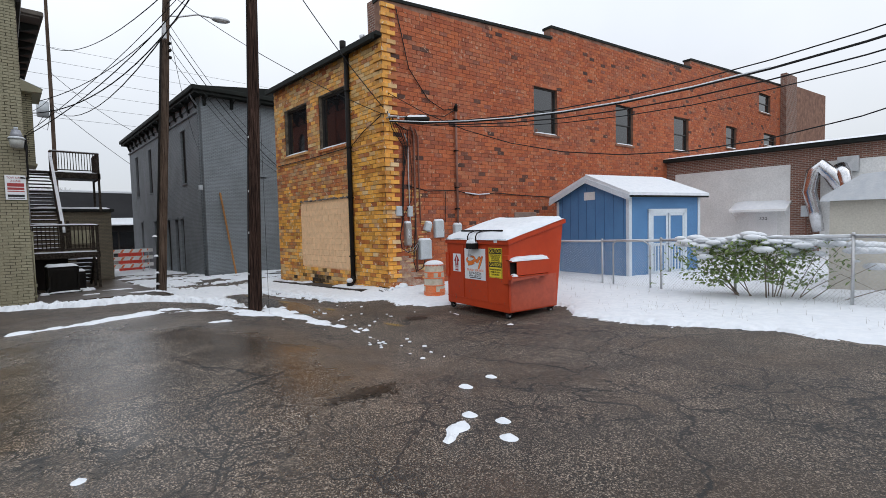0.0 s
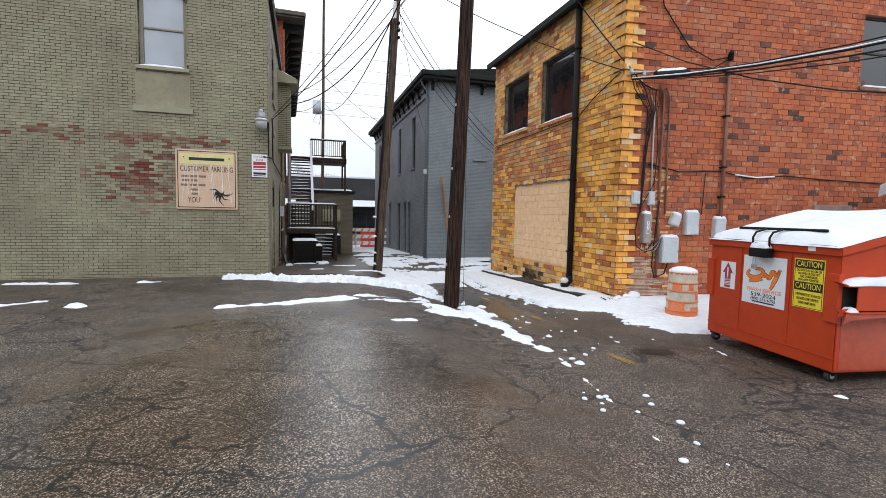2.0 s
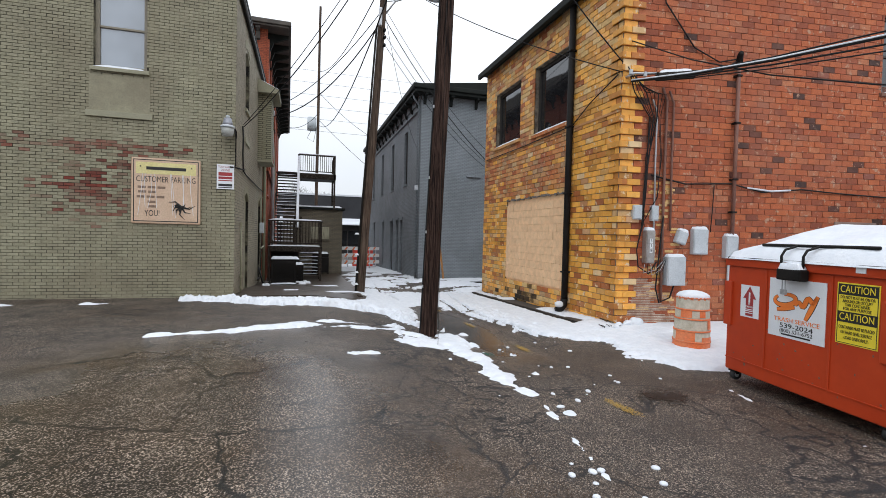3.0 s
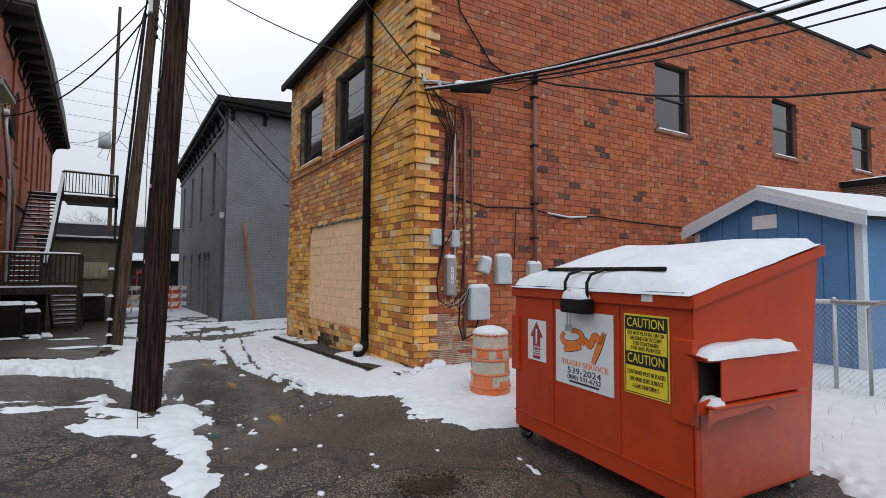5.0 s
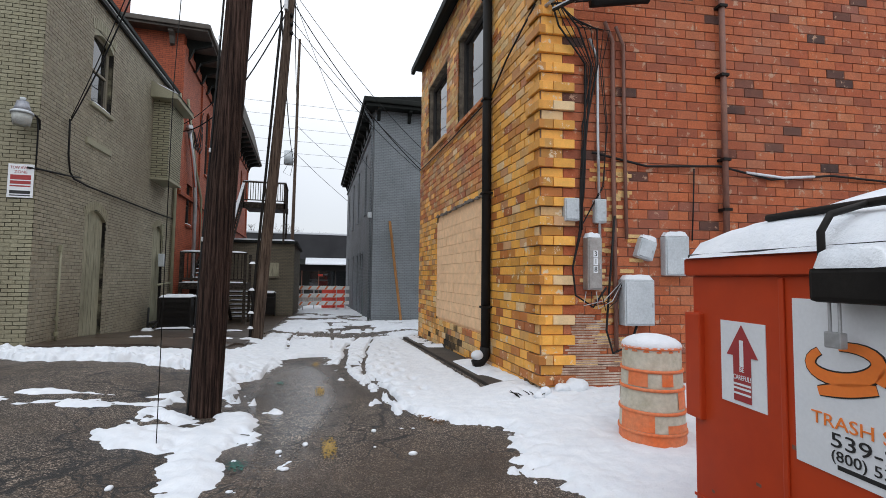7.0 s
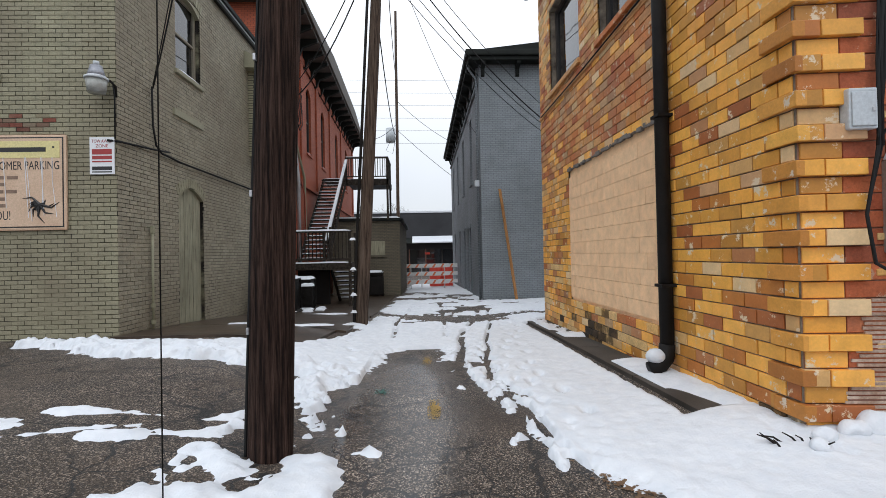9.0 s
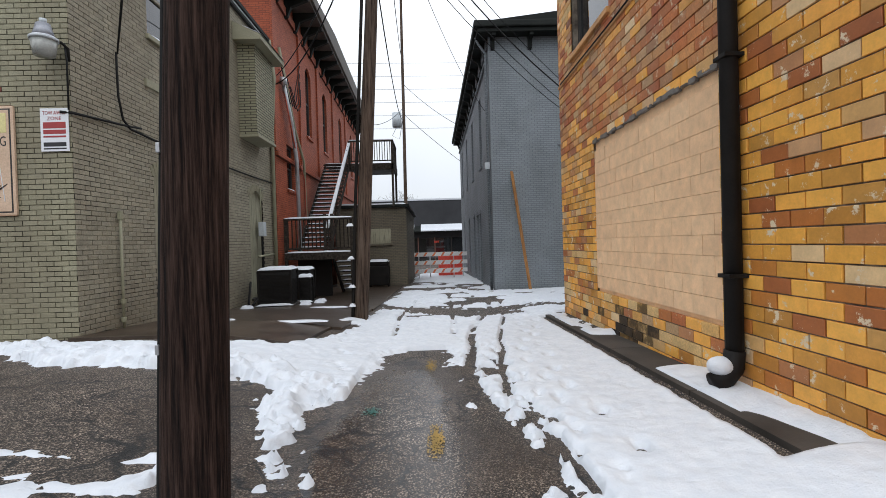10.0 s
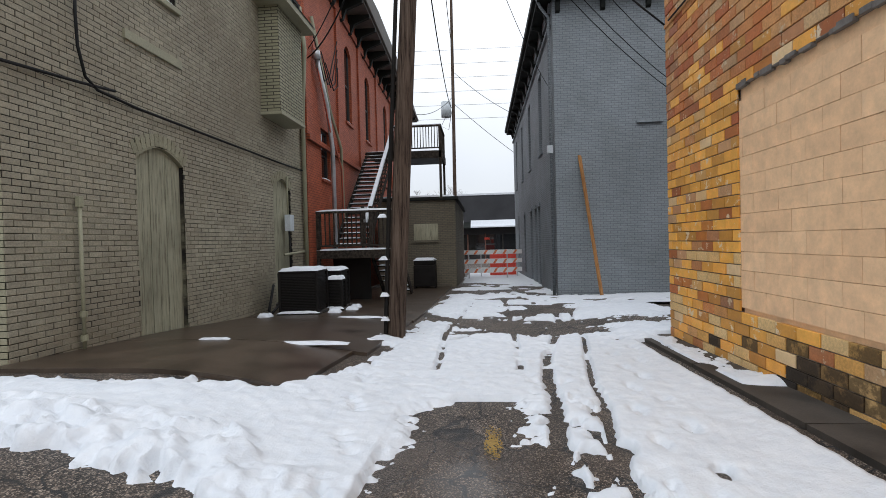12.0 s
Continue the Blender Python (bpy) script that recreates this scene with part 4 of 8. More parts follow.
# string course and the iron lintel's ragged mortar over the blocked opening
part("string_course", box(0.0, YEL_W, -0.035, 0.0, 4.72, 4.78, 0.008, YEL), RUST_TILE, wall_ochre, "thin projecting course under the windows")
rag = bmesh.new()
k = board[0]
while k < board[1] + 0.25:
    w = rng.uniform(0.05, 0.2)
    bx(rag, k, k + w, -0.02 - rng.uniform(0, 0.015), 0.02, board[3] - rng.uniform(0.0, 0.035), board[3] + rng.uniform(0.004, 0.05), 0.006, YEL)
    k += w * rng.choice((0.8, 1.0, 1.3))
part("mortar_smear", rag, surf("smeared_dark_mortar", (0.10, 0.09, 0.08), (0.22, 0.20, 0.18), 0.9, 6, 50, 0.5), wall_ochre, "rough dark mortar line over the blocked opening")
part("infill_back", box(board[0], board[1] + 0.35, 0.03, 0.25, board[2], board[3], 0, YEL), BLOCK_PAINT, wall_ochre)
gut = bmesh.new()
bx(gut, -0.2, YEL_W + 0.02, -0.2, 0.4, 7.78, 7.9, 0.01, YEL)
bx(gut, -0.2, YEL_W - 0.05, -0.3, -0.2, 7.66, 7.84, 0.02, YEL)
part("gutter", gut, TRIM_DARK, wall_ochre, "black gutter and roof edge")
part("roof_snow", snow_pad(bmesh.new(), 8.3, 12, 11.6, 18.9, 7.5, 0.05, 10, 16), SNOW, wall_ochre, "", True)
part("ochre_return", box(8.52, 30, 18.5, 18.85, -0.4, 7.35), RED_MORTAR, wall_ochre)
roof_red = tagged(part("roof_red", box(8.85, 48, 0.4, 7.2, 7.55, 7.75, 0, pose(0, 11.4, 0, 0, 0, 0)), TRIM_DARK), "flat dark roof behind the parapet", "roof", kind="structure")
part("chimney", box(8.75, 9.5, 11.75, 12.4, 7.2, 8.75, 0.01), BROWN_BRICK, wall_ochre, "grey-brown brick chimney")
part("vent_pot", tube(bmesh.new(), [(8.75, 12.7, 7.4), (8.75, 12.7, 7.75), (8.7, 12.65, 7.85)], 0.09), GALV, wall_ochre, "grey metal roof vent", True)

# ---- olive house ----
GF_AT, GS_AT = (-14.0, 16.05, -0.5), (0.62, 16.05, -0.5)
GF, GS = pose(*GF_AT), pose(*GS_AT, 0, 0, 90)
gf_holes = [(11.55, 12.65, 5.93, 7.9)]
gs_holes = [(1.93, 3.03, 5.75, 7.5), (1.97, 3.08, 0.2, 3.32), (6.55, 7.6, 0.3, 3.4)]
gf_top = [(0, 11.5), (14.62, 8.35)]
wall_olive_front = part("wall_olive_front", wall_panel(bmesh.new(), 14.62, 8.3, 0.35, gf_holes, GF, gf_top), GREEN_MORTAR)
tagged(wall_olive_front, "olive-painted brick wall with flaking red patches", "wall", kind="structure")
wall_olive_side = part("wall_olive_side", wall_panel(bmesh.new(), 8.55, 8.35, 0.35, gs_holes, GS), GREEN_MORTAR)
tagged(wall_olive_side, "olive-painted brick side wall along the alley", "wall", kind="structure")
gf_rows = lay(GF_AT, 0, 14.62, 11.0, 0.215, 0.0745, 0.0095, gf_holes, rng, 0.008, top=lambda u: 11.5 - 0.2155 * u, jitter=0.003)
fa, fb = [], []
for q in gf_rows:
    x, z = (q[0] + q[1]) / 2 - 14, q[2] - 0.5
    if x < -7.5:
        continue
    d = min(abs(z - 3.55) / 0.22 + max(0, -x - 4.6) + max(0, x + 0.9), math.hypot((x + 2.4) / 1.3, (z - 2.5) / 0.8))
    (fb if rng.random() < max(0, 1.1 - d) else fa).append(q)
joined_bricks("olive_bricks", fa, GF_AT, 0, GREEN_BRICK, wall_olive_front, "olive-painted bricks")
joined_bricks("flaking_bricks", fb, GF_AT, 0, WORN_BRICK, wall_olive_front, "bricks whose olive paint has flaked to red")
gs_rows = lay(GS_AT, 90, 8.55, 8.3, 0.215, 0.0745, 0.0090, gs_holes, rng, 0.007, jitter=0.0035)
sn = [q for q in gs_rows if q[1] < 1.95 and 0.4 < q[2] < 2.5]
chosen = set(sn)
joined_bricks("side_bricks", [q for q in gs_rows if q not in chosen], GS_AT, 90, SIDE_TINT_BRICK, wall_olive_side, "dingy olive-painted bricks, tinted for the alley's light")
roof_olive = bmesh.new()
poly_prism(roof_olive, [(0, 11.5), (14.75, 8.32), (14.75, 8.42), (0, 11.6)], 8.7, GF @ pose(0, -0.08, 0.02))
tagged(part("roof_olive", roof_olive, TRIM_DARK), "dark low-pitched roof with a pale metal edge", "roof", kind="structure")
edge = bmesh.new()
poly_prism(edge, [(0, 11.44), (14.8, 8.25), (14.8, 8.36), (0, 11.56)], 0.06, GF @ pose(0, -0.14, 0.02))
tagged(part("roof_edge_trim", edge, GALV), "pale metal roof edge", "trim", kind="structure")
gutter = tagged(root("roof_gutter", (0.62, 16.0, 7.62), 0, "black gutter with a downpipe at the olive house corner", "gutter"))
part("channel", box(0.02, 0.11, -0.05, 8.6, 0.03, 0.12, 0.02), BLACK_METAL, gutter)
part("leaf_guard", box(0.02, 0.13, -0.05, 8.6, 0.12, 0.14, 0.006), GALV, gutter)

for name, org, (a, b, c, d), gl in (("window_front", GF, gf_holes[0], GLASS_PALE), ("window_side", GS, gs_holes[0], GLASS_DARK)):
    w = sash_window(name, b - a, d - c, "taupe sash window under a segmental brick arch", FRAME_BROWN, gl, sill=LEDGE, deep=0.1, thick=0.09)
    w.matrix_basis = org @ pose(a, 0, c)
    w["kind"] = "structure"
    ww = b - a
    arch = [(-0.0, d - c - 0.16)] + [(ww * i / 10, d - c - 0.16 + 0.14 * math.sin(math.pi * i / 10)) for i in range(11)] + [(ww, d - c)]
    head = bmesh.new()
    poly_prism(head, [(0, d - c)] + [(ww * i / 10, d - c - 0.2 + 0.18 * math.sin(math.pi * i / 10)) for i in range(11)] + [(ww, d - c)], 0.1, None)
    part("arch_filler", head, LEDGE, w)
    n = 13
    for i in range(n):
        t = (i + 0.5) / n
        ang = (t - 0.5) * 40
        part("arch_brick", box(-0.042, 0.042, -0.02, 0.05, 0, 0.22, 0.006, pose(-0.06 + (ww + 0.12) * t, 0, d - c - 0.06 + 0.13 * math.sin(math.pi * t), 0, ang, 0)), GREEN_BRICK if i % 2 else LEDGE, w)
    part("hanging_cord", tube(bmesh.new(), [(ww * 0.62, 0.17, 0.15), (ww * 0.72, 0.17, 1.0)], 0.012), WHITE_PAINT, w)
for org, a, b, z, nm in ((GF, 11.4, 12.78, 4.78, "front"), (GS, 1.79, 3.08, 4.76, "side")):
    lg = root("blocked_window_sill", (0, 0, 0), 0, "olive-painted sill under a bricked-up panel", "ledge", "olive house sills", "structure")
    lg.matrix_basis = org @ pose(0, 0, z)
    part("ledge", box(a, b, -0.05, 0.0, 0.0, 0.14, 0.01), LEDGE, lg)
    if nm == "front":
        part("panel", box(a + 0.06, b - 0.06, -0.018, 0.0, 0.14, 0.98, 0.005), GREEN_BRICK, lg)


def board_door(name, w, h, rise, label):
    d = root(name, (0, 0, 0), 0, label, "door", "olive plank doors", "structure")
    n = 6
    for i in range(n):
        a, b = w * i / n + 0.004, w * (i + 1) / n - 0.004
        za, zb = (h - rise + rise * math.sin(math.pi * u / w) for u in (a, b))
        part("plank", poly_prism(bmesh.new(), [(a, 0.02), (b, 0.02), (b, zb), (a, za)], 0.04, pose(0, 0.07 + 0.003 * (i % 2), 0)), DOOR_PAINT, d)
    # near-black backing gives the shade between the planks
    part("backing", box(0, w, 0.12, 0.16, 0, h), INSIDE_SHADE, d)
    fill = [(0, h)] + [(w * i / 12, h - rise + rise * math.sin(math.pi * i / 12)) for i in range(13)] + [(w, h)]
    part("arch_head", poly_prism(bmesh.new(), fill, 0.1, pose(0, -0.008, 0)), GREEN_BRICK, d)
    for i in range(13):
        t = (i + 0.5) / 13
        part("arch_brick", box(-0.042, 0.042, -0.014, 0.05, 0, 0.2, 0.005, pose(-0.05 + (w + 0.1) * t, 0, h - rise + 0.02 + rise * math.sin(math.pi * t), 0, (t - 0.5) * 50, 0)), GREEN_BRICK, d)
    part("door_sill", box(-0.03, w + 0.03, -0.06, 0.1, -0.04, 0.02, 0.01), KERB_STONE, d)
    return d


for (a, b, c, d) in gs_holes[1:]:
    board_door("door_plank", b - a, d - c, 0.22, "tall olive-painted plank door with an arched head").matrix_basis = GS @ pose(a, 0, c)

# brick oriel on the olive wall
oriel = root("oriel_box", (0.62, 22.1, 4.35), 0, "olive-sided box bay hanging from the wall under a small roof", "bay window")
part("siding", box(0.0, 0.48, 0, 1.4, 0.0, 2.45, 0.008), SHINGLE, oriel)
ofl = bmesh.new()
bx(ofl, -0.02, 0.52, -0.03, 1.43, -0.07, 0.0, 0.01)
part("underside", ofl, LEDGE, oriel)
orf = bmesh.new()
poly_prism(orf, [(0, 2.45), (0.75, 2.45), (0.75, 2.58), (0, 2.95)], 2.0, pose(0, -0.3, 0))
part("roof", orf, LEDGE, oriel, "small lean-to roof")
part("roof_snow", snow_pad(bmesh.new(), 0.1, 0.78, -0.28, 1.68, 2.9, 0.06, 8, 12, 2, (-0.45, 0)), SNOW, oriel, "", True)

# ---- deep red house behind ----
RH = pose(0.75, 24.6, -1.0, 0, 0, 91.5)
rh_holes = [(1.35, 2.3, 4.3, 5.9), (4.5, 5.5, 6.9, 9.9), (8.0, 9.0, 6.9, 9.9), (12.6, 13.6, 6.9, 9.9), (17.0, 18.0, 6.9, 9.9)]
wall_deep_red = part("wall_deep_red", wall_panel(bmesh.new(), 21.4, 11.4, 0.35, rh_holes, RH), DEEP_RED)
tagged(wall_deep_red, "deep red painted brick wall with tall arched windows", "wall", kind="structure")
wall_deep_red_front = part("wall_deep_red_front", box(-12, 0.4, 24.62, 24.95, -1.0, 10.3), DEEP_RED)
tagged(wall_deep_red_front, "deep red brick gable end above the olive roof", "wall", kind="structure")
for u in (0.15, 3.5, 6.8, 10.6, 15.0, 20.9):
    part("pilaster", box(u - 0.25, u + 0.25, -0.07, 0.0, 5.4, 10.7, 0.01, RH), DEEP_RED, wall_deep_red)
for z0, z1, d in ((5.25, 5.4, 0.09), (10.5, 10.8, 0.06)):
    part("band", box(0, 21.4, -d - 0.02, 0.0, z0, z1, 0.01, RH), DEEP_RED, wall_deep_red)
for i, (a, b, c, d) in enumerate(rh_holes):
    w = sash_window("window_deep_red", b - a, d - c, "tall dark sash window with a snowy sill in the red wall", FRAME_DARK, GLASS_DARK, sill=DEEP_RED, deep=0.1, thick=0.07)
    w.matrix_basis = RH @ pose(a, 0, c)
    w["kind"] = "structure"
    if i:
        ww = b - a
        part("arch_head", poly_prism(bmesh.new(), [(0, d - c)] + [(ww * j / 10, d - c - 0.3 + 0.28 * math.sin(math.pi * j / 10)) for j in range(11)] + [(ww, d - c)], 0.1), DEEP_RED, w)
roof_deep_red = bmesh.new()
bx(roof_deep_red, -0.42, 22.2, -0.85, 13.2, 11.2, 11.28, 0.01, RH)
bx(roof_deep_red, -0.5, 22.3, -0.95, 13.3, 11.28, 11.45, 0.03, RH)
poly_prism(roof_deep_red, [(-0.5, 11.45), (22.3, 11.45), (16, 12.2), (7, 12.2)], 12.0, RH @ pose(0, -0.9, 0))
tagged(part("roof_deep_red", roof_deep_red, SOFFIT), "dark bracketed eaves and roof of the red house", "roof", kind="structure")
for i in range(18):
    br = tagged(part("eave_bracket", poly_prism(bmesh.new(), [(0, 0), (0, -0.75), (0.12, -0.7), (0.25, -0.35), (0.85, -0.12), (0.85, 0)], 0.16, RH @ pose(0.4 + i * 1.2, 0, 11.2, 0, 0, -90)), TRIM_DARK), "dark carved bracket under the red house eaves", "bracket", "eave brackets of the red house")
for x in (-3.0, -1.4, 0.3):
    tagged(part("eave_bracket", poly_prism(bmesh.new(), [(0, 0), (0, -0.5), (0.12, -0.45), (0.2, -0.2), (0.36, -0.1), (0.36, 0)], 0.16, pose(x, 24.62, 10.2, 0, 0, -90)), SOFFIT), "dark carved bracket under the red house eaves", "bracket", "eave brackets of the red house")
chimney_red = tagged(part("chimney_stack", box(-2.2, -1.5, 25.2, 25.9, 10, 12.2, 0.02), DEEP_RED), "red brick chimney rising above the eaves", "chimney")

# ---- slate-grey house ----
GY_S = pose(8.07, 46.0, -1.3, 0, 0, -90)
gyu = lambda y: 46.0 - y
gy_up = [(gyu(31.0), gyu(30.05), 5.9, 8.95), (gyu(35.2), gyu(34.25), 5.9, 8.95), (gyu(39.4), gyu(38.45), 5.9, 8.95), (gyu(43.8), gyu(42.9), 5.9, 8.95)]
gy_low = [(gyu(31.8), gyu(31.15), 0.7, 3.85), (gyu(33.1), gyu(32.4), 0.3, 3.85), (gyu(35.2), gyu(34.3), 0.3, 3.85), (gyu(38.6), gyu(37.9), 0.7, 3.85), (gyu(42.9), gyu(42.2), 0.7, 3.85)]
wall_grey_side = part("wall_grey_side", wall_panel(bmesh.new(), 46 - 27.25, 10.2, 0.35, gy_up + gy_low, GY_S), GREY_BRICK)
tagged(wall_grey_side, "slate-grey painted brick wall with tall narrow windows", "wall", kind="structure")
wall_grey_front = part("wall_grey_front", box(8.07, 19, 26.9, 27.25, -1.3, 8.9), GREY_BRICK)
tagged(wall_grey_front, "blank slate-grey painted brick end wall", "wall", kind="structure")
for i, (a, b, c, d) in enumerate(gy_up + gy_low):
    w = sash_window("window_grey", b - a, d - c, "tall narrow dark window in the grey wall", FRAME_DARK, GLASS_BLACK, sill=GREY_BRICK if i < 4 else None, sill_snow=False, deep=0.12, thick=0.06)
    w.matrix_basis = GY_S @ pose(a, 0, c)
    w["kind"] = "structure"
    if i >= 4:
        part("hood", box(-0.1, b - a + 0.1, -0.06, 0.0, d - c, d - c + 0.16, 0.02), GREY_BRICK, w)
cor = bmesh.new()
bx(cor, 7.62, 19.4, 26.4, 46.6, 8.9, 9.05, 0.02)
bx(cor, 7.5, 19.5, 26.3, 46.7, 9.05, 9.3, 0.05)
poly_prism(cor, [(7.6, 9.3), (19.4, 9.3), (13.5, 10.0)], 20.0, pose(0, 26.5, 0))
tagged(part("roof_grey", cor, TRIM_DARK), "dark green-black cornice and low roof of the grey house", "roof", kind="structure")
band = bmesh.new()
bx(band, 7.98, 8.07, 27.25, 46, 8.15, 8.25, 0.01)
bx(band, 8.0, 8.07, 27.25, 46, 8.55, 8.9, 0.01)
part("frieze", band, GREY_BRICK, wall_grey_side, "frieze band under the eaves")
for i in range(14):
    y = 27.5 + i * 1.38
    tagged(part("cornice_bracket", poly_prism(bmesh.new(), [(0, 0), (0, -0.55), (-0.1, -0.5), (-0.2, -0.2), (-0.42, -0.1), (-0.42, 0)], 0.14, pose(8.07, y, 8.9)), TRIM_DARK), "dark bracket under the grey house cornice", "bracket", "cornice brackets of the grey house")
for i in range(8):
    x = 8.3 + i * 1.4
    tagged(part("cornice_bracket", poly_prism(bmesh.new(), [(0, 0), (0, -0.5), (-0.1, -0.45), (-0.15, -0.2), (-0.45, -0.1), (-0.45, 0)], 0.14, pose(x, 26.9, 8.9, 0, 0, 90)), TRIM_DARK), "dark bracket under the grey house cornice", "bracket", "cornice brackets of the grey house")
dp = root("grey_downpipe", (7.98, 27.15, -0.6), 0, "dark grey downpipe at the corner of the grey house", "downpipe")
part("pipe", tube(bmesh.new(), [(0, 0, 0), (0, 0, 9.0), (-0.25, 0, 9.35), (-0.35, 0, 9.6)], 0.05), GREY_BRICK, dp, "", True)
part("junction_box", box(-0.13, 0.05, -0.1, 0.08, 4.6, 4.85, 0.01), GREY_BOX, dp)
plank = tagged(part("leaning_plank", box(-0.08, 0.08, -0.025, 0.025, 0, 4.5, 0.008, look((9.33, 26.45, gz(9.3, 26.4)), (8.83, 26.85, 3.75)) @ pose(0, 0, 0, -180, 0, 0)), PLANK_WOOD), "long orange-stained plank leaning on the grey wall", "plank")
part("ledge_pipe", box(10.6, 11.4, 26.82, 26.9, 4.8, 4.88, 0.01), GREY_BRICK, wall_grey_front)

# slab of the back court
slab_top = lambda y: gz(3.0, y)
slab = bmesh.new()
for y0, y1 in ((15.85, 17.62), (17.64, 21.0), (21.02, 24.2), (24.22, 31.4)):
    xa, xb = 0.6, 3.8 + 0.6 * float(np.interp(y0, [15.8, 18.4, 31], [0, 0.7, 0.8]))
    grid = []
    for k in range(13):
        u = k / 12
        row = []
        for l in range(9):
            w = l / 8
            x, y = xa + (xb + 0.1 * w - xa) * u, y0 + (y1 - y0) * w
            row.append(slab.verts.new((x, y, gz(x, y) + 0.05)))
        grid.append(row)
    for k in range(12):
        for l in range(8):
            slab.faces.new((grid[k][l], grid[k + 1][l], grid[k + 1][l + 1], grid[k][l + 1]))
    rim = [g[0] for g in grid] + grid[-1][1:] + [g[-1] for g in grid[-2::-1]] + grid[0][-2:0:-1]
    low_rim = [slab.verts.new((v.co.x, v.co.y, v.co.z - 0.12)) for v in rim]
    for k in range(len(rim)):
        q = (k + 1) % len(rim)
        slab.faces.new((rim[k], low_rim[k], low_rim[q], rim[q]))
tagged(part("pavement_slab", slab, CONCRETE), "wet brown concrete slabs behind the olive house", "pavement", kind="structure")
apron = bmesh.new()
for y0, y1 in ((11.5, 13.2), (13.22, 15.1), (15.12, 17.0), (17.02, 18.7)):
    v = []
    for x, y in ((8.02, y0), (8.51, y0), (8.51, y1), (8.02, y1)):
        v.append((apron.verts.new((x, y, gz(x, y) - 0.1)), apron.verts.new((x, y, gz(8.0, y) + 0.055))))
    apron.faces.new([q[1] for q in v])
    for i in range(4):
        apron.faces.new((v[i][0], v[(i + 1) % 4][0], v[(i + 1) % 4][1], v[i][1]))
tagged(part("kerb_apron", apron, KERB_STONE), "dirty concrete apron along the foot of the ochre wall", "kerb", kind="structure")

# ---- far side: garage, street front, horizon ----
GA = pose(24.5, 9.75, -0.3, 0, 0, -90)
wall_garage = part("wall_garage", wall_panel(bmesh.new(), 22, 5.0, 0.3, [], GA, [(0, 4.9), (22, 4.9)]), BROWN_BRICK)
tagged(wall_garage, "brown brick garage wall with white bays", "wall", kind="structure")
for a, b in ((0.55, 5.2), (6.2, 12.0)):
    part("white_bay", box(a, b, -0.03, 0.0, 0.0, 4.3, 0.01, GA), GARAGE_WHITE, wall_garage, "bay painted white")
ga_roof = bmesh.new()
bx(ga_roof, -0.6, 22.3, -0.35, 6, 4.9, 5.06, 0.02, GA)
tagged(part("roof_garage", ga_roof, TRIM_DARK), "low flat garage roof with dark eaves", "roof", kind="structure")
tagged(part("roof_snow_garage", snow_pad(bmesh.new(), 24.1, 29.5, -11, 10.2, 4.76, 0.14, 14, 30, 4), SNOW, smooth=True), "snow on the garage roof", "snow")
awn = root("door_canopy", (24.5, 5.5, 2.0), 0, "white metal canopy over a garage door, capped with snow", "canopy")
part("canopy", poly_prism(bmesh.new(), [(-0.9, 0.05), (-0.9, 0.15), (0, 0.5), (0, 0.42)], 2.1, pose(0, -1.0, 0)), WHITE_PAINT, awn)
part("canopy_snow", snow_pad(bmesh.new(), -0.9, 0, -1.0, 1.1, 0.14, 0.1, 6, 10, 4, (0.39, 0)), SNOW, awn, "", True)
part("door_leaf", box(-0.06, -0.031, -0.5, 0.55, -2.2, 0.05, 0.005), WHITE_PAINT, awn)
lettering("house_number", "320", 0.2, pose(-0.063, 0.0, -0.25, 90, 0, -90), INK_BLACK, awn)
for y in (-0.9, 1.0):
    part("stay", tube(bmesh.new(), [(-0.85, y, 0.08), (-0.03, y, -0.4)], 0.012, seg=6), WHITE_PAINT, awn)
duct = root("exhaust_duct", (24.3, 3.1, 1.2), 0, "dented shiny metal exhaust ducts on the garage wall", "duct")
part("duct_bend", tube(bmesh.new(), [(0, -0.7, 1.0), (-0.3, -0.35, 1.6), (-0.35, 0.0, 2.2), (-0.35, 0.35, 2.6), (-0.3, 0.6, 2.4), (-0.3, 0.72, 1.6), (-0.25, 0.55, 0.8), (-0.2, 0.45, 0.0)], 0.3, 0.22, 12), FOIL, duct, "", True)
part("duct_pipe", tube(bmesh.new(), [(-0.2, -0.2, 2.5), (-0.4, -0.35, 2.2), (-0.4, -0.5, 1.4), (-0.3, -0.6, 0.6)], 0.26, 0.24, 12), FOIL, duct, "", True)
part("vent_hood", box(-0.1, 0.16, -0.75, -0.1, 2.3, 2.9, 0.02), GALV, duct)
gm = root("garage_meter", (24.4, 4.0, 1.8), 0, "small grey meter box with a bent pipe on brown brick", "meter box")
part("meter", box(-0.15, 0.08, -0.15, 0.15, 0, 0.45, 0.03), GREY_BOX, gm)
part("pipe", tube(bmesh.new(), [(0, 0, 0), (0, 0, -0.8), (0, 0.4, -1.4)], 0.03, seg=6), RUST_PIPE, gm)

far_shop = root("shop_building", (0, 66, -1.3), 0, "long single-storey black shop front across the street, snow on its awning", "building")
part("wall", box(-30, 45, 0, 12, 0, 7.7, 0.02), BLACK_BUILDING, far_shop)
part("roof_snow", box(-30, 45, -0.1, 12, 7.7, 7.95, 0.05), SNOW, far_shop)
part("awning", poly_prism(bmesh.new(), [(-1.5, 0), (-1.5, 0.12), (0, 0.75), (0, 0.6)], 24, pose(13, -0.0, 3.9, 0, 0, 90)), TRIM_DARK, far_shop)
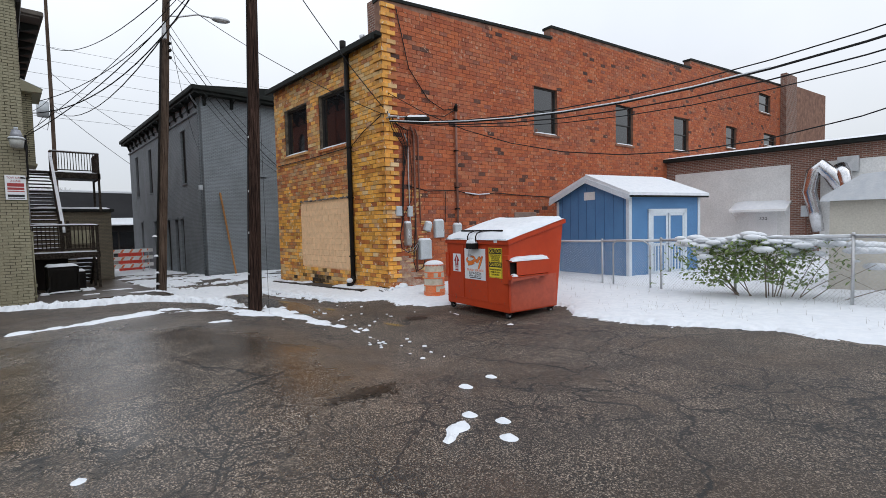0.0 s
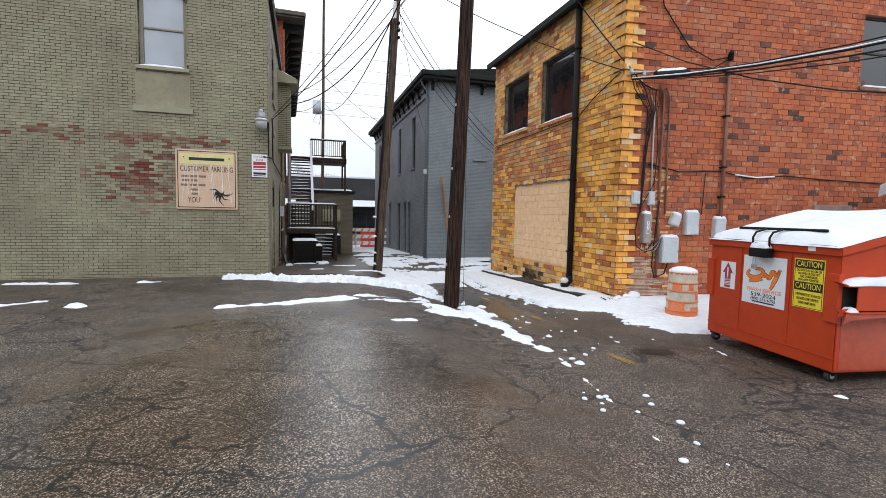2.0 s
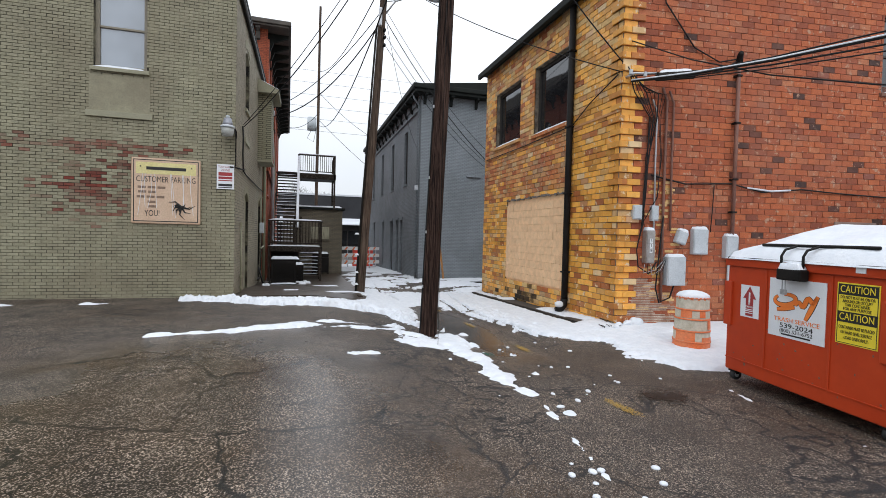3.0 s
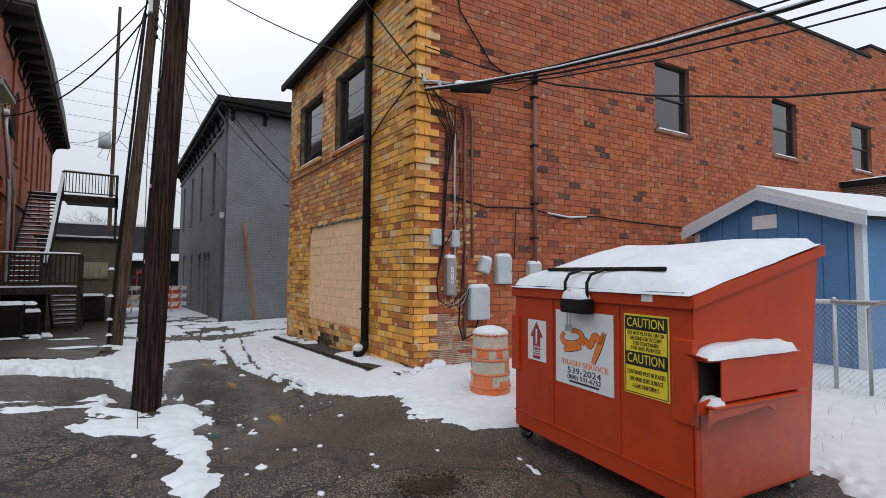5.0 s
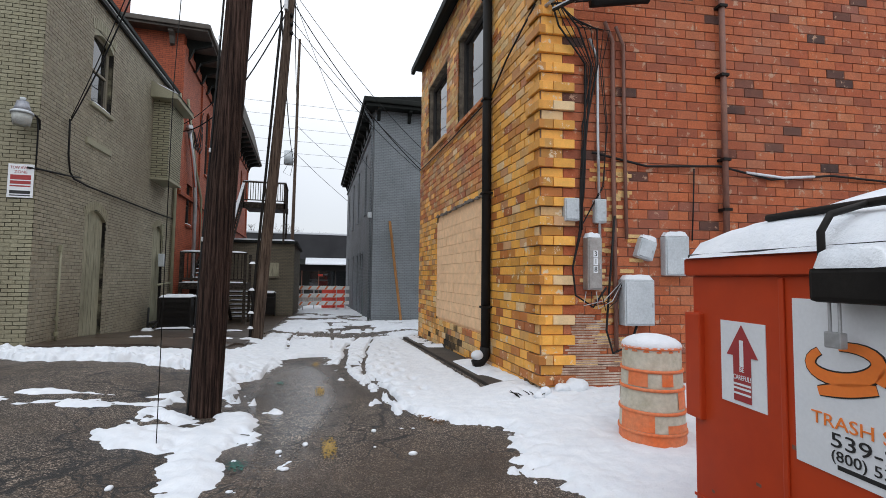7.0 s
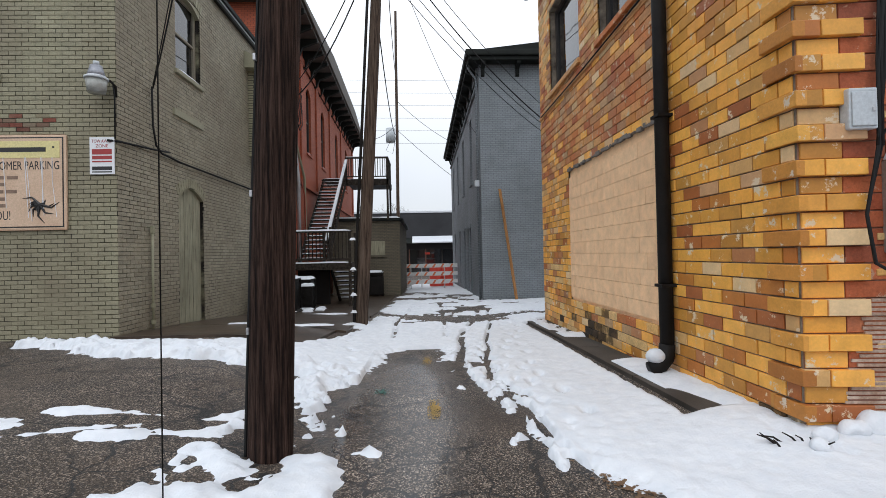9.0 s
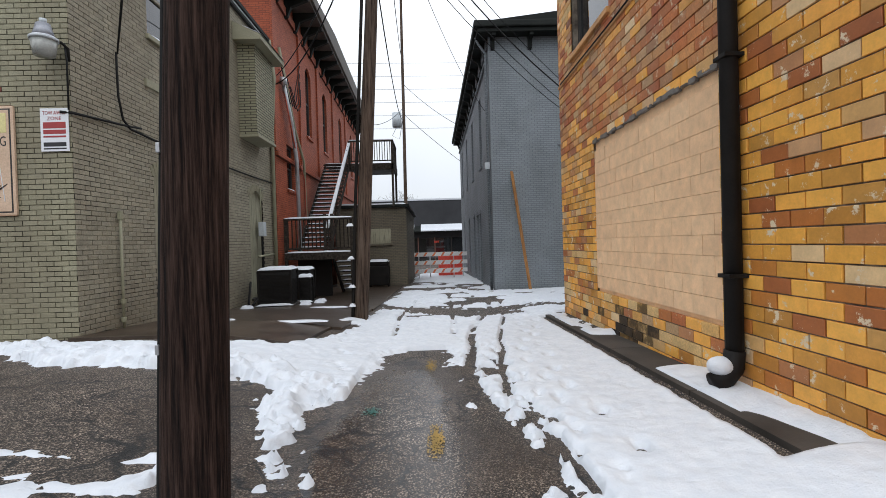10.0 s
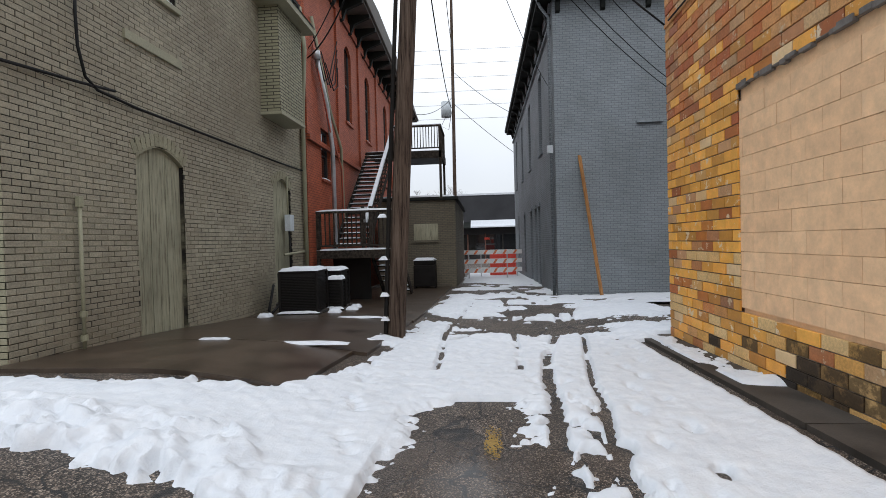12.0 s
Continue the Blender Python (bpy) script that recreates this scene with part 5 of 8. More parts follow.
part("awning_snow", poly_prism(bmesh.new(), [(-1.52, 0.08), (-1.5, 0.22), (0, 0.95), (0, 0.7)], 8.2, pose(4.4 + 8.2, -0.0, 3.9, 0, 0, 90)), SNOW, far_shop)
part("awning_snow", poly_prism(bmesh.new(), [(-1.52, 0.08), (-1.5, 0.22), (0, 0.95), (0, 0.7)], 4.0, pose(2.6 + 1.0, -0.0, 3.9, 0, 0, 90)), SNOW, far_shop)
for i in range(9):
    x = -6 + i * 2.0
    part("shop_window", box(x + 0.08, x + 1.9, -0.04, 0.0, 0.5 if i % 3 else 0.1, 3.2), GLASS_DARK, far_shop)
    part("shop_frame", box(x - 0.06, x + 0.06, -0.07, 0.0, 0, 3.3, 0.01), RUST_PIPE if i in (5, 6) else FRAME_DARK, far_shop)
part("red_sign", box(5.9, 6.5, -0.1, -0.05, 2.6, 2.85, 0.02), RED_PLASTIC, far_shop, "small red sign")

# ---- dumpster ----
D_X, D_Y, D_R = 7.46, 5.90, -8.3
dump = root("dumpster", (D_X, D_Y, -0.07), D_R, "orange-red steel dumpster with a sloping snow-covered lid", "dumpster")
# local: y along the front from its right end, x going back; z up
DL, DW, ZB, ZF, ZR = 2.12, 1.62, 0.08, 1.555, 1.95
bd = bmesh.new()
poly_prism(bd, [(0, ZB), (1.40, ZB), (1.47, 0.8), (DW, ZR - 0.09), (0, ZF - 0.09)], DL)
bmesh.ops.bevel(bd, geom=list(bd.edges), offset=0.012, segments=2, affect="EDGES")
dbody = part("body", bd, DUMP_ORANGE, dump)
rim = bmesh.new()
poly_prism(rim, [(-0.03, ZF - 0.1), (-0.03, ZF), (DW + 0.06, ZR + 0.01), (DW + 0.06, ZR - 0.08)], DL + 0.06, pose(0, -0.03, 0))
bmesh.ops.bevel(rim, geom=list(rim.edges), offset=0.008, segments=2, affect="EDGES")
part("rim", rim, DUMP_ORANGE, dump)
lid = bmesh.new()
poly_prism(lid, [(-0.04, ZF + 0.002), (-0.04, ZF + 0.02), (DW + 0.02, ZR + 0.025), (DW + 0.02, ZR + 0.012)], DL - 0.06, pose(0, 0.03, 0))
dlid = part("lid", lid, RUBBER, dump, "black plastic lid")
part("lid_snow", snow_pad(bmesh.new(), -0.055, DW + 0.02, -0.02, DL + 0.02, ZF - 0.002, 0.125, 22, 30, 5, ((ZR - ZF + 0.005) / DW, 0)), SNOW, dump, "smooth snow on the lid", True)
part("seam", box(-0.008, 0.0, 0.0, DL, 0.235, 0.25, 0.003), DUMP_ORANGE, dump)
for y in (0.66, 1.49):
    part("front_rib", box(-0.012, 0.0, y - 0.014, y + 0.014, 0.25, ZF - 0.11, 0.005), DUMP_ORANGE, dump)
part("corner_rib", box(0.0, 0.05, -0.012, 0.0, ZB + 0.02, 0.64, 0.004), DUMP_ORANGE, dump)
# fork pocket: a sleeve along the end, open towards the front, its plates bent by use
E = lambda y: -y
eb = lambda a, b, p, q, c, d, bev=0.004: box(a, b, min(E(p), E(q)), max(E(p), E(q)), c, d, bev)
pocket = part("fork_pocket", eb(0.10, 1.02, 0.125, 0.137, 0.845, 1.13), DUMP_ORANGE, dump, "bent steel fork pocket")
part("pocket_top", eb(-0.03, 1.03, 0.0, 0.137, 1.118, 1.132), DUMP_ORANGE, pocket)
part("pocket_floor", eb(-0.02, 1.02, 0.0, 0.17, 0.815, 0.83), DUMP_ORANGE, pocket)
# near-black sheet paints the shade in the pocket's mouth
part("pocket_shade", eb(0.03, 1.0, 0.004, 0.014, 0.83, 1.115), INSIDE_SHADE, pocket)
part("pocket_end", eb(1.0, 1.02, 0.0, 0.125, 0.83, 1.118), DUMP_ORANGE, pocket)
gs = bmesh.new()
poly_prism(gs, [(-0.05, 0.815), (1.02, 0.815), (0.95, 0.79), (0.72, 0.785), (0.66, 0.73), (0.58, 0.775), (0.0, 0.74), (-0.07, 0.70)], 0.012, pose(0, E(0.155), 0))
part("pocket_gusset", gs, DUMP_PINK, pocket, "buckled lower flange")
tip = bmesh.new()
poly_prism(tip, [(-0.07, 0.76), (0.09, 0.79), (0.02, 0.87), (-0.06, 0.84)], 0.014, pose(0, E(0.10), 0, 0, 0, -24))
part("bent_tip", tip, DUMP_ORANGE, pocket, "torn, bent corner of the flange")
lip = bmesh.new()
poly_prism(lip, [(-0.12, 1.17), (0.05, 1.125), (0.12, 1.105), (-0.04, 1.135)], 0.1, pose(0, min(E(0.02), E(0.12)), 0))
part("bent_lip", lip, DUMP_ORANGE, pocket, "top plate curled up at the mouth")
part("pocket_snow", snow_pad(bmesh.new(), -0.02, 1.03, min(E(-0.01), E(0.15)), max(E(-0.01), E(0.15)), 1.132, 0.085, 16, 6, 3), SNOW, pocket, "", True)
part("mouth_snow", snow_pad(bmesh.new(), 0.0, 0.14, min(E(0.02), E(0.15)), max(E(0.02), E(0.15)), 0.83, 0.045, 6, 5, 6), SNOW, pocket, "", True)
part("end_plate", box(-0.03, 0.03, -0.02, 0.15, 0.67, 1.25, 0.01), DUMP_ORANGE, dump)
part("end_plate", box(-0.03, 0.03, DL - 0.1, DL + 0.03, 0.67, 1.25, 0.01), DUMP_ORANGE, dump)
# pinker sheet paints the snow's reflection on the lower end
part("snow_lit_panel", box(0.06, 1.38, -0.006, 0.0, ZB + 0.03, 0.80, 0.002), DUMP_PINK, dump, "lower panel tinted by light off the snow")
# lock bar over the lid
lb = bmesh.new()
for y in (0.94, 1.22):
    tube(lb, [(-0.075, y, ZF - 0.16), (-0.075, y, ZF + 0.07), (-0.03, y, ZF + 0.14), (0.14, y, ZF + 0.19)], 0.014, seg=8)
tube(lb, [(0.14, 0.32, ZF + 0.19), (0.14, 1.72, ZF + 0.19)], 0.018, seg=8)
part("lock_bar", lb, BLACK_METAL, dump, "black steel lock bar", True)
lk = part("lock_box", box(-0.15, -0.03, 0.9, 1.21, ZF - 0.2, ZF - 0.07, 0.02), BLACK_METAL, dump)
part("lock_snow", snow_pad(bmesh.new(), -0.15, -0.03, 0.92, 1.2, ZF - 0.075, 0.07, 8, 10, 7), SNOW, lk, "", True)
pd = bmesh.new()
bx(pd, -0.1, -0.07, 1.13, 1.2, ZF - 0.37, ZF - 0.31, 0.006)
tube(pd, [(-0.085, 1.145, ZF - 0.31), (-0.085, 1.145, ZF - 0.2), (-0.085, 1.185, ZF - 0.2), (-0.085, 1.185, ZF - 0.31)], 0.006, seg=6)
part("padlock", pd, GALV, dump)
part("tape_scrap", box(-0.034, -0.0305, 0.3, 0.4, ZF - 0.06, ZF + 0.005), LABEL_WHITE, dump)
# rust freckles and scratches on the front
frg = random.Random(8)
for k in range(26):
    y, z, r = frg.uniform(0.1, DL - 0.1), frg.uniform(0.2, 0.75), frg.uniform(0.004, 0.011)
    part("rust_spot", box(-0.0015, 0.0, y - r, y + r * frg.uniform(0.6, 2.4), z - r * frg.uniform(0.5, 2.5), z + r), RUST_PIPE, dump)


def plate(name, y0, y1, z0, z1, material, parent, out=0.004, label=""):
    return part(name, box(-out, 0.0, y0, y1, z0, z1), material, parent, label)


FACE = lambda y, z, out=0.006: pose(-out, y, z, 90, 0, -90)
warn = plate("warning_label", 1.44, 1.67, 0.88, 1.29, LABEL_WHITE, dump, label="white label with a dark red arrow")
wm = bmesh.new()
poly_prism(wm, [(1.555, 1.275), (1.475, 1.12), (1.51, 1.12), (1.51, 0.90), (1.60, 0.90), (1.60, 1.12), (1.635, 1.12)], 0.002, Matrix(((0, 1, 0, -0.0075), (1, 0, 0, 0), (0, 0, 1, 0), (0, 0, 0, 1))))
part("arrow", wm, INK_RED, warn)
part("arrow_core", box(-0.009, -0.0076, 1.545, 1.565, 1.07, 1.2), LABEL_WHITE, warn)
for i, (txt, z) in enumerate((("BE", 1.055), ("CAREFUL!", 1.015))):
    lettering("wording", txt, 0.034, FACE(1.555, z, 0.0085), LABEL_WHITE, warn, width=0.022 if i == 0 else 0.09)
for z in (0.985, 0.965, 0.94):
    part("text_bar", box(-0.009, -0.008, 1.51, 1.6, z - 0.007, z + 0.003), LABEL_WHITE, warn)
logo = plate("service_sign", 0.64, 1.26, 0.74, 1.39, LABEL_WHITE, dump, 0.006, "white sign with an orange script mark")
# the trade mark as plain curved ribbons


def ribbon(pts, w, out, material, name):
    """A flat stroke on the sign: pts in (distance from its viewer's left edge, height)."""
    bm = bmesh.new()
    rows = []
    for i, (u, z) in enumerate(pts):
        (ua, za), (ub, zb) = pts[max(i - 1, 0)], pts[min(i + 1, len(pts) - 1)]
        l = math.hypot(ub - ua, zb - za)
        nu, nz = -(zb - za) / l, (ub - ua) / l
        k = w * (0.55 + 0.45 * math.sin(math.pi * (i + 0.6) / (len(pts) + 0.2)))
        rows.append([bm.verts.new((-d, 1.26 - u - q * nu * k, z + q * nz * k)) for d in (out, out + 0.002) for q in (-1, 1)])
    for p, q in zip(rows, rows[1:]):
        for i, j in ((0, 1), (1, 3), (3, 2), (2, 0)):
            bm.faces.new((p[i], p[j], q[j], q[i]))
    for p in (rows[0], rows[-1]):
        bm.faces.new((p[0], p[1], p[3], p[2]))
    part(name, bm, material, logo)


strokes = [[(0.19 + 0.115 * math.cos(t) + 0.03 * math.sin(t), 1.16 + 0.062 * math.sin(t)) for t in np.linspace(2.6, 8.2, 22)],
           [(0.10 + 0.20 * t, 1.04 + 0.05 * t) for t in np.linspace(0, 1, 8)],
           [(0.31 + 0.22 * t, 1.11 + 0.10 * t + 0.035 * math.sin(13 * t)) for t in np.linspace(0, 1, 20)],
           [(0.54 - 0.12 * t, 1.24 - 0.27 * t) for t in np.linspace(0, 1, 8)]]
for pts in strokes:
    ribbon(pts, 0.030, 0.0062, INK_BLACK, "mark_shadow")
    ribbon(pts, 0.024, 0.0084, INK_ORANGE, "mark_stroke")
for txt, sz, z, mt, w in (("TRASH SERVICE", 0.068, 0.935, INK_ORANGE, 0.5), ("539-2024", 0.075, 0.87, INK_BLACK, 0.36), ("(800) 531-6752", 0.055, 0.815, INK_BLACK, 0.36)):
    lettering("wording", txt, sz, FACE(0.94, z, 0.009), mt, logo, width=w)
part("text_bar", box(-0.008, -0.006, 0.78, 1.1, 0.768, 0.784), INK_BLACK, logo)
caut = plate("caution_sign", 0.17, 0.55, 0.72, 1.38, LABEL_YELLOW, dump, 0.006, "yellow and black caution sign")
for z0, z1 in ((1.25, 1.365), (0.955, 1.07)):
    part("black_band", box(-0.0085, -0.006, 0.185, 0.535, z0, z1), INK_BLACK, caut)
    lettering("wording", "CAUTION", 0.11, FACE(0.36, (z0 + z1) / 2, 0.011), LABEL_YELLOW, caut, width=0.31)
for i, txt in enumerate(("DO NOT PLAY IN, ON OR", "AROUND OR OCCUPY", "THIS CONTAINER", "FOR ANY PURPOSE")):
    lettering("wording", txt, 0.045, FACE(0.36, 1.222 - 0.041 * i, 0.009), INK_BLACK, caut, width=(0.31, 0.27, 0.22, 0.25)[i])
for i, txt in enumerate(("CONTAINER MUST BE PLACED", "ON HARD LEVEL SURFACE", "-LOAD UNIFORMLY-")):
    lettering("wording", txt, 0.05, FACE(0.36, 0.90 - 0.055 * i, 0.009), INK_BLACK, caut, width=(0.32, 0.28, 0.23)[i])
for a, b in ((0.18, 0.186), (0.534, 0.54)):
    part("border", box(-0.008, -0.006, a, b, 0.73, 1.37), INK_BLACK, caut)
part("border", box(-0.008, -0.006, 0.18, 0.54, 0.73, 0.736), INK_BLACK, caut)
for lab, sy, oy, sz, oz in ((warn, 1.283, -0.2575, 0.995, -0.056), (logo, 1.165, -0.0316, 1.043, -0.09), (caut, 1.097, -0.0035, 0.94, 0.093)):
    lab.location, lab.scale = (0, oy, oz), (1, sy, sz)
for x, y in ((0.08, 0.1), (0.08, DL - 0.1), (1.28, 0.1), (1.28, DL - 0.1)):
    cw = part("caster", box(x - 0.06, x + 0.06, y - 0.06, y + 0.06, ZB - 0.03, ZB + 0.005, 0.006), BLACK_METAL, dump)
    part("wheel", tube(bmesh.new(), [(x, y - 0.025, 0.012), (x, y + 0.025, 0.012)], 0.068, seg=18), RUBBER, cw, "", True)
    part("hub", tube(bmesh.new(), [(x, y - 0.03, 0.012), (x, y + 0.03, 0.012)], 0.03, seg=12), GALV, cw)
    part("fork", box(x - 0.02, x + 0.02, y - 0.04, y - 0.03, 0.02, ZB, 0.003), BLACK_METAL, cw)

# ---- traffic drum ----
drum = root("traffic_drum", (8.73, 9.56, gz(8.73, 9.56) + 0.04), 20, "scuffed orange and cream traffic drum capped with snow", "traffic drum")
zs = [0.0, 0.12, 0.30, 0.50, 0.66, 0.86]
for i, (z0, z1) in enumerate(zip(zs, zs[1:])):
    r0, r1 = 0.295 - 0.05 * z0, 0.295 - 0.05 * z1
    part("band", tube(bmesh.new(), [(0, 0, z0), (0, 0, z0 + 0.012), (0, 0, z1 - 0.012), (0, 0, z1)], r0, r1, 28), DRUM_PALE if i in (1, 2, 4) or i == 3 else DRUM_ORANGE, drum, "", True)
    part("ridge", tube(bmesh.new(), [(0, 0, z1 - 0.02), (0, 0, z1 + 0.006)], r1 + 0.012, seg=28), DRUM_ORANGE, drum, "", True)
for a0, a1, z0, z1 in ((166, 205, 0.52, 0.645), (230, 252, 0.53, 0.64), (150, 216, 0.13, 0.28), (238, 292, 0.13, 0.20), (130, 300, 0.82, 0.855), (262, 292, 0.33, 0.48), (60, 120, 0.34, 0.47)):
    pt = bmesh.new()
    ring = [[pt.verts.new(((0.300 - 0.05 * z) * math.cos(radians(a)), (0.300 - 0.05 * z) * math.sin(radians(a)), z)) for z in (z0, z1)] for a in np.linspace(a0, a1, 8)]
    for p, q in zip(ring, ring[1:]):
        pt.faces.new((p[0], q[0], q[1], p[1]))
    part("peeled_patch", pt, DRUM_ORANGE, drum)
cap = bmesh.new()
bmesh.ops.create_uvsphere(cap, u_segments=24, v_segments=10, radius=0.26, matrix=Matrix.Translation((0, 0, 0.86)) @ Matrix.Diagonal((1.02, 1.02, 0.42, 1)))
part("snow_cap", cap, SNOW, drum, "rounded cap of snow", True)

# ---- utility poles ----


def utility_pole(name, base, top, r0, r1, mat_, label, seed=0):
    p = root(name, base, 0, label, "utility pole", "wooden utility poles")
    b, t = Vector((0, 0, -0.3)), Vector(top) - Vector(base)
    n = 26
    bm = bmesh.new()
    rings = []
    for i in range(n + 1):
        f = i / n
        c = b.lerp(t, f)
        c += Vector((0.02 * noise.noise((seed, f * 3, 1)), 0.02 * noise.noise((seed, f * 3, 5)), 0))
        r = r0 + (r1 - r0) * f
        rings.append([bm.verts.new(c + Vector((math.cos(a), math.sin(a), 0)) * r * (1 + 0.035 * noise.noise((math.cos(a) * 2 + seed, math.sin(a) * 2, f * 4)))) for a in np.linspace(0, 2 * math.pi, 25)[:-1]])
    for u, w in zip(rings, rings[1:]):
        for k in range(24):
            bm.faces.new((u[k], u[(k + 1) % 24], w[(k + 1) % 24], w[k]))
    bm.faces.new(rings[-1])
    part("shaft", bm, mat_, p, "", True)
    return p, b, t


pole1, p1b, p1t = utility_pole("utility_pole", (4.53, 11.5, gz(4.55, 11.5)), (4.94, 11.6, 11.0), 0.163, 0.115, POLE_WOOD, "dark creosoted wooden utility pole in trodden snow", 1)
part("ground_wire", tube(bmesh.new(), [(-0.158, -0.04, 0.0), (-0.095, -0.03, 1.6), (0.004, -0.01, 4.0), (0.19, 0.03, 9)], 0.012, seg=6), CABLE, pole1)
for z in (0.9, 1.9, 2.9, 4.2):
    part("staple", box(-0.168 + 0.04 * z, -0.148 + 0.04 * z, -0.06, -0.02, z, z + 0.05, 0.004), GALV, pole1)
pole2, p2b, p2t = utility_pole("utility_pole", (4.17, 19.28, gz(4.2, 19.2)), (4.97, 19.3, 12.0), 0.16, 0.11, POLE_PALE, "weathered leaning wooden utility pole with a street lamp arm", 2)
part("riser", tube(bmesh.new(), [(-0.14, -0.1, 0.0), (-0.02, -0.12, 2.2), (0.12, -0.12, 4.4), (0.4, -0.12, 9.0)], 0.035, seg=8), BLACK_METAL, pole2)
for z in (0.3, 0.7, 1.3, 2.0):
    part("snow_tag", snow_pad(bmesh.new(), -0.2, -0.05, -0.2, -0.08, z, 0.06, 4, 4, z), SNOW, pole2, "", True)
lx = 0.62
arm = bmesh.new()
tube(arm, [(lx, 0, 9.4), (lx + 0.4, -0.1, 9.95), (lx + 1.0, -0.25, 10.15), (lx + 1.5, -0.4, 10.1)], 0.03, seg=8)
tube(arm, [(lx, 0, 9.9), (lx + 0.5, -0.12, 10.0)], 0.02, seg=8)
part("lamp_arm", arm, GALV, pole2, "", True)
lh = bmesh.new()
bmesh.ops.create_uvsphere(lh, u_segments=16, v_segments=10, radius=0.3, matrix=Matrix.Translation((lx + 1.75, -0.46, 10.08)) @ Matrix.Rotation(radians(-14), 4, "Z") @ Matrix.Diagonal((1.1, 0.5, 0.35, 1)))
part("lamp_head", lh, GALV, pole2, "grey cobra-head street lamp", True)
for z in (8.4, 8.65, 8.9):
    part("insulator", tube(bmesh.new(), [(0.66, -0.12, z), (0.66, -0.22, z)], 0.05, seg=10), BLACK_METAL, pole2, "", True)
part("splice_case", box(0.46, 0.56, -0.28, -0.12, 9.0, 9.6, 0.03), GALV, pole2)
pole3, _, _ = utility_pole("utility_pole", (3.5, 50.0, gz(3.5, 46.0)), (3.65, 50, 23.0), 0.16, 0.11, POLE_PALE, "tall thin far utility pole with a grey transformer", 3)
part("transformer", tube(bmesh.new(), [(-0.5, -0.1, 12.4), (-0.5, -0.1, 13.6)], 0.4, seg=16), GREY_BOX, pole3, "grey drum transformer", True)
part("loop_cable", tube(bmesh.new(), [(-0.5, -0.4, 12.4), (-0.9, -0.4, 11.6), (-0.3, -0.4, 11.3), (0.0, -0.2, 13)], 0.02, seg=6), CABLE, pole3, "", True)
# thin guy wire beside the near pole
wire("guy_wire", [(4.40, 10.33, gz(4.4, 10.33)), (4.40, 10.34, 3.0), (4.46, 10.5, 6.0), (4.88, 11.5, 10.2)], 0.004, "thin dark guy wire staked beside the pole", BLACK_METAL, "wire")

# ---- wires overhead ----
P1, P2, P3 = (4.75, 11.75, 8.6), (4.78, 19.2, 8.8), (4.7, 38.5, 11.0)
CORNER = tuple(RED @ Vector((0.12, -0.15, 5.3)))
MAIN_END, LOW_END, LOW_SAG = (12.6, -6.8, 7.0), (12.6, -6.8, 7.9), 3.55
for i, (a, b, s, r) in enumerate((
        (CORNER, MAIN_END, 1.4, 0.022), (CORNER, (MAIN_END[0], MAIN_END[1], MAIN_END[2] - 0.3), 1.45, 0.014), ((8.65, 11.3, 5.75), LOW_END, LOW_SAG, 0.012), (CORNER, (MAIN_END[0], MAIN_END[1], MAIN_END[2] + 0.28), 1.38, 0.012), (CORNER, (MAIN_END[0], MAIN_END[1], MAIN_END[2] - 0.55), 1.5, 0.010),
        ((8.45, 11.3, 5.3), (4.78, 11.55, 9.4), 0.2, 0.013), ((8.45, 11.3, 5.1), (4.9, 19.25, 10.4), 0.3, 0.012),
        ((8.8, 18.95, 4.2), (4.85, 19.25, 9.0), 0.35, 0.014),
        ((4.85, 19.25, 9.1), (0.75, 24.8, 6.6), 0.9, 0.02), ((4.85, 19.25, 9.4), (0.75, 24.9, 6.9), 0.6, 0.015),
        ((4.85, 19.25, 9.2), (8.07, 27.6, 6.2), 0.6, 0.009),
        ((4.8, 11.55, 9.8), (4.85, 19.25, 10.0), 0.2, 0.018), ((4.85, 19.25, 10.4), (3.6, 50, 17.0), 1.0, 0.02), ((4.8, 11.55, 9.5), (3.55, 50, 12.0), 2.2, 0.022),
        ((3.6, 50, 15.0), (10.5, 46.5, 9.4), 0.6, 0.018), ((3.6, 50, 12.4), (13, 50, 5.0), 0.4, 0.02), ((3.6, 50, 13.0), (1.0, 46, 10.6), 0.5, 0.02))):
    wire("overhead_wire", sag(a, b, s), r, "thin black overhead service wire")
part("wire_snow", tube(bmesh.new(), [p + Vector((0, 0, 0.02)) for p in sag(CORNER, MAIN_END, 1.4)][:8], 0.02, seg=6), SNOW, bpy.data.objects["overhead_wire"], "line of snow along the wire", True)
for i in range(6):
    z = 12.5 + 1.2 * i
    wire("street_wire", sag((-50, 52, z + 0.6), (60, 54, z), 0.9, 20), 0.012, "street wire running across the far road")
for dz in (0.0, 0.35, 1.2):
    wire("grey_house_wire", sag((4.78, 19.2, 8.2 + dz), (14.0, 26.75, 4.4 + 0.5 * dz), 1.0), 0.010, "slack wire to the grey house")
for x, y in ((-50, 52), (60, 54)):
    fp = root("street_pole", (x, y, -1.3), 0, "distant wooden pole carrying the street wires", "utility pole", "street poles")
    part("shaft", tube(bmesh.new(), [(0, 0, 0), (0, 0, 21)], 0.2, 0.14), POLE_PALE, fp, "", True)
right_pole = root("utility_pole", (MAIN_END[0], MAIN_END[1], 0), 0, "wooden utility pole at the edge of the yard", "utility pole", "wooden utility poles")
part("shaft", tube(bmesh.new(), [(0, 0, 0), (0, 0, max(MAIN_END[2], LOW_END[2]) + 1.5)], 0.16, 0.12), POLE_PALE, right_pole, "", True)

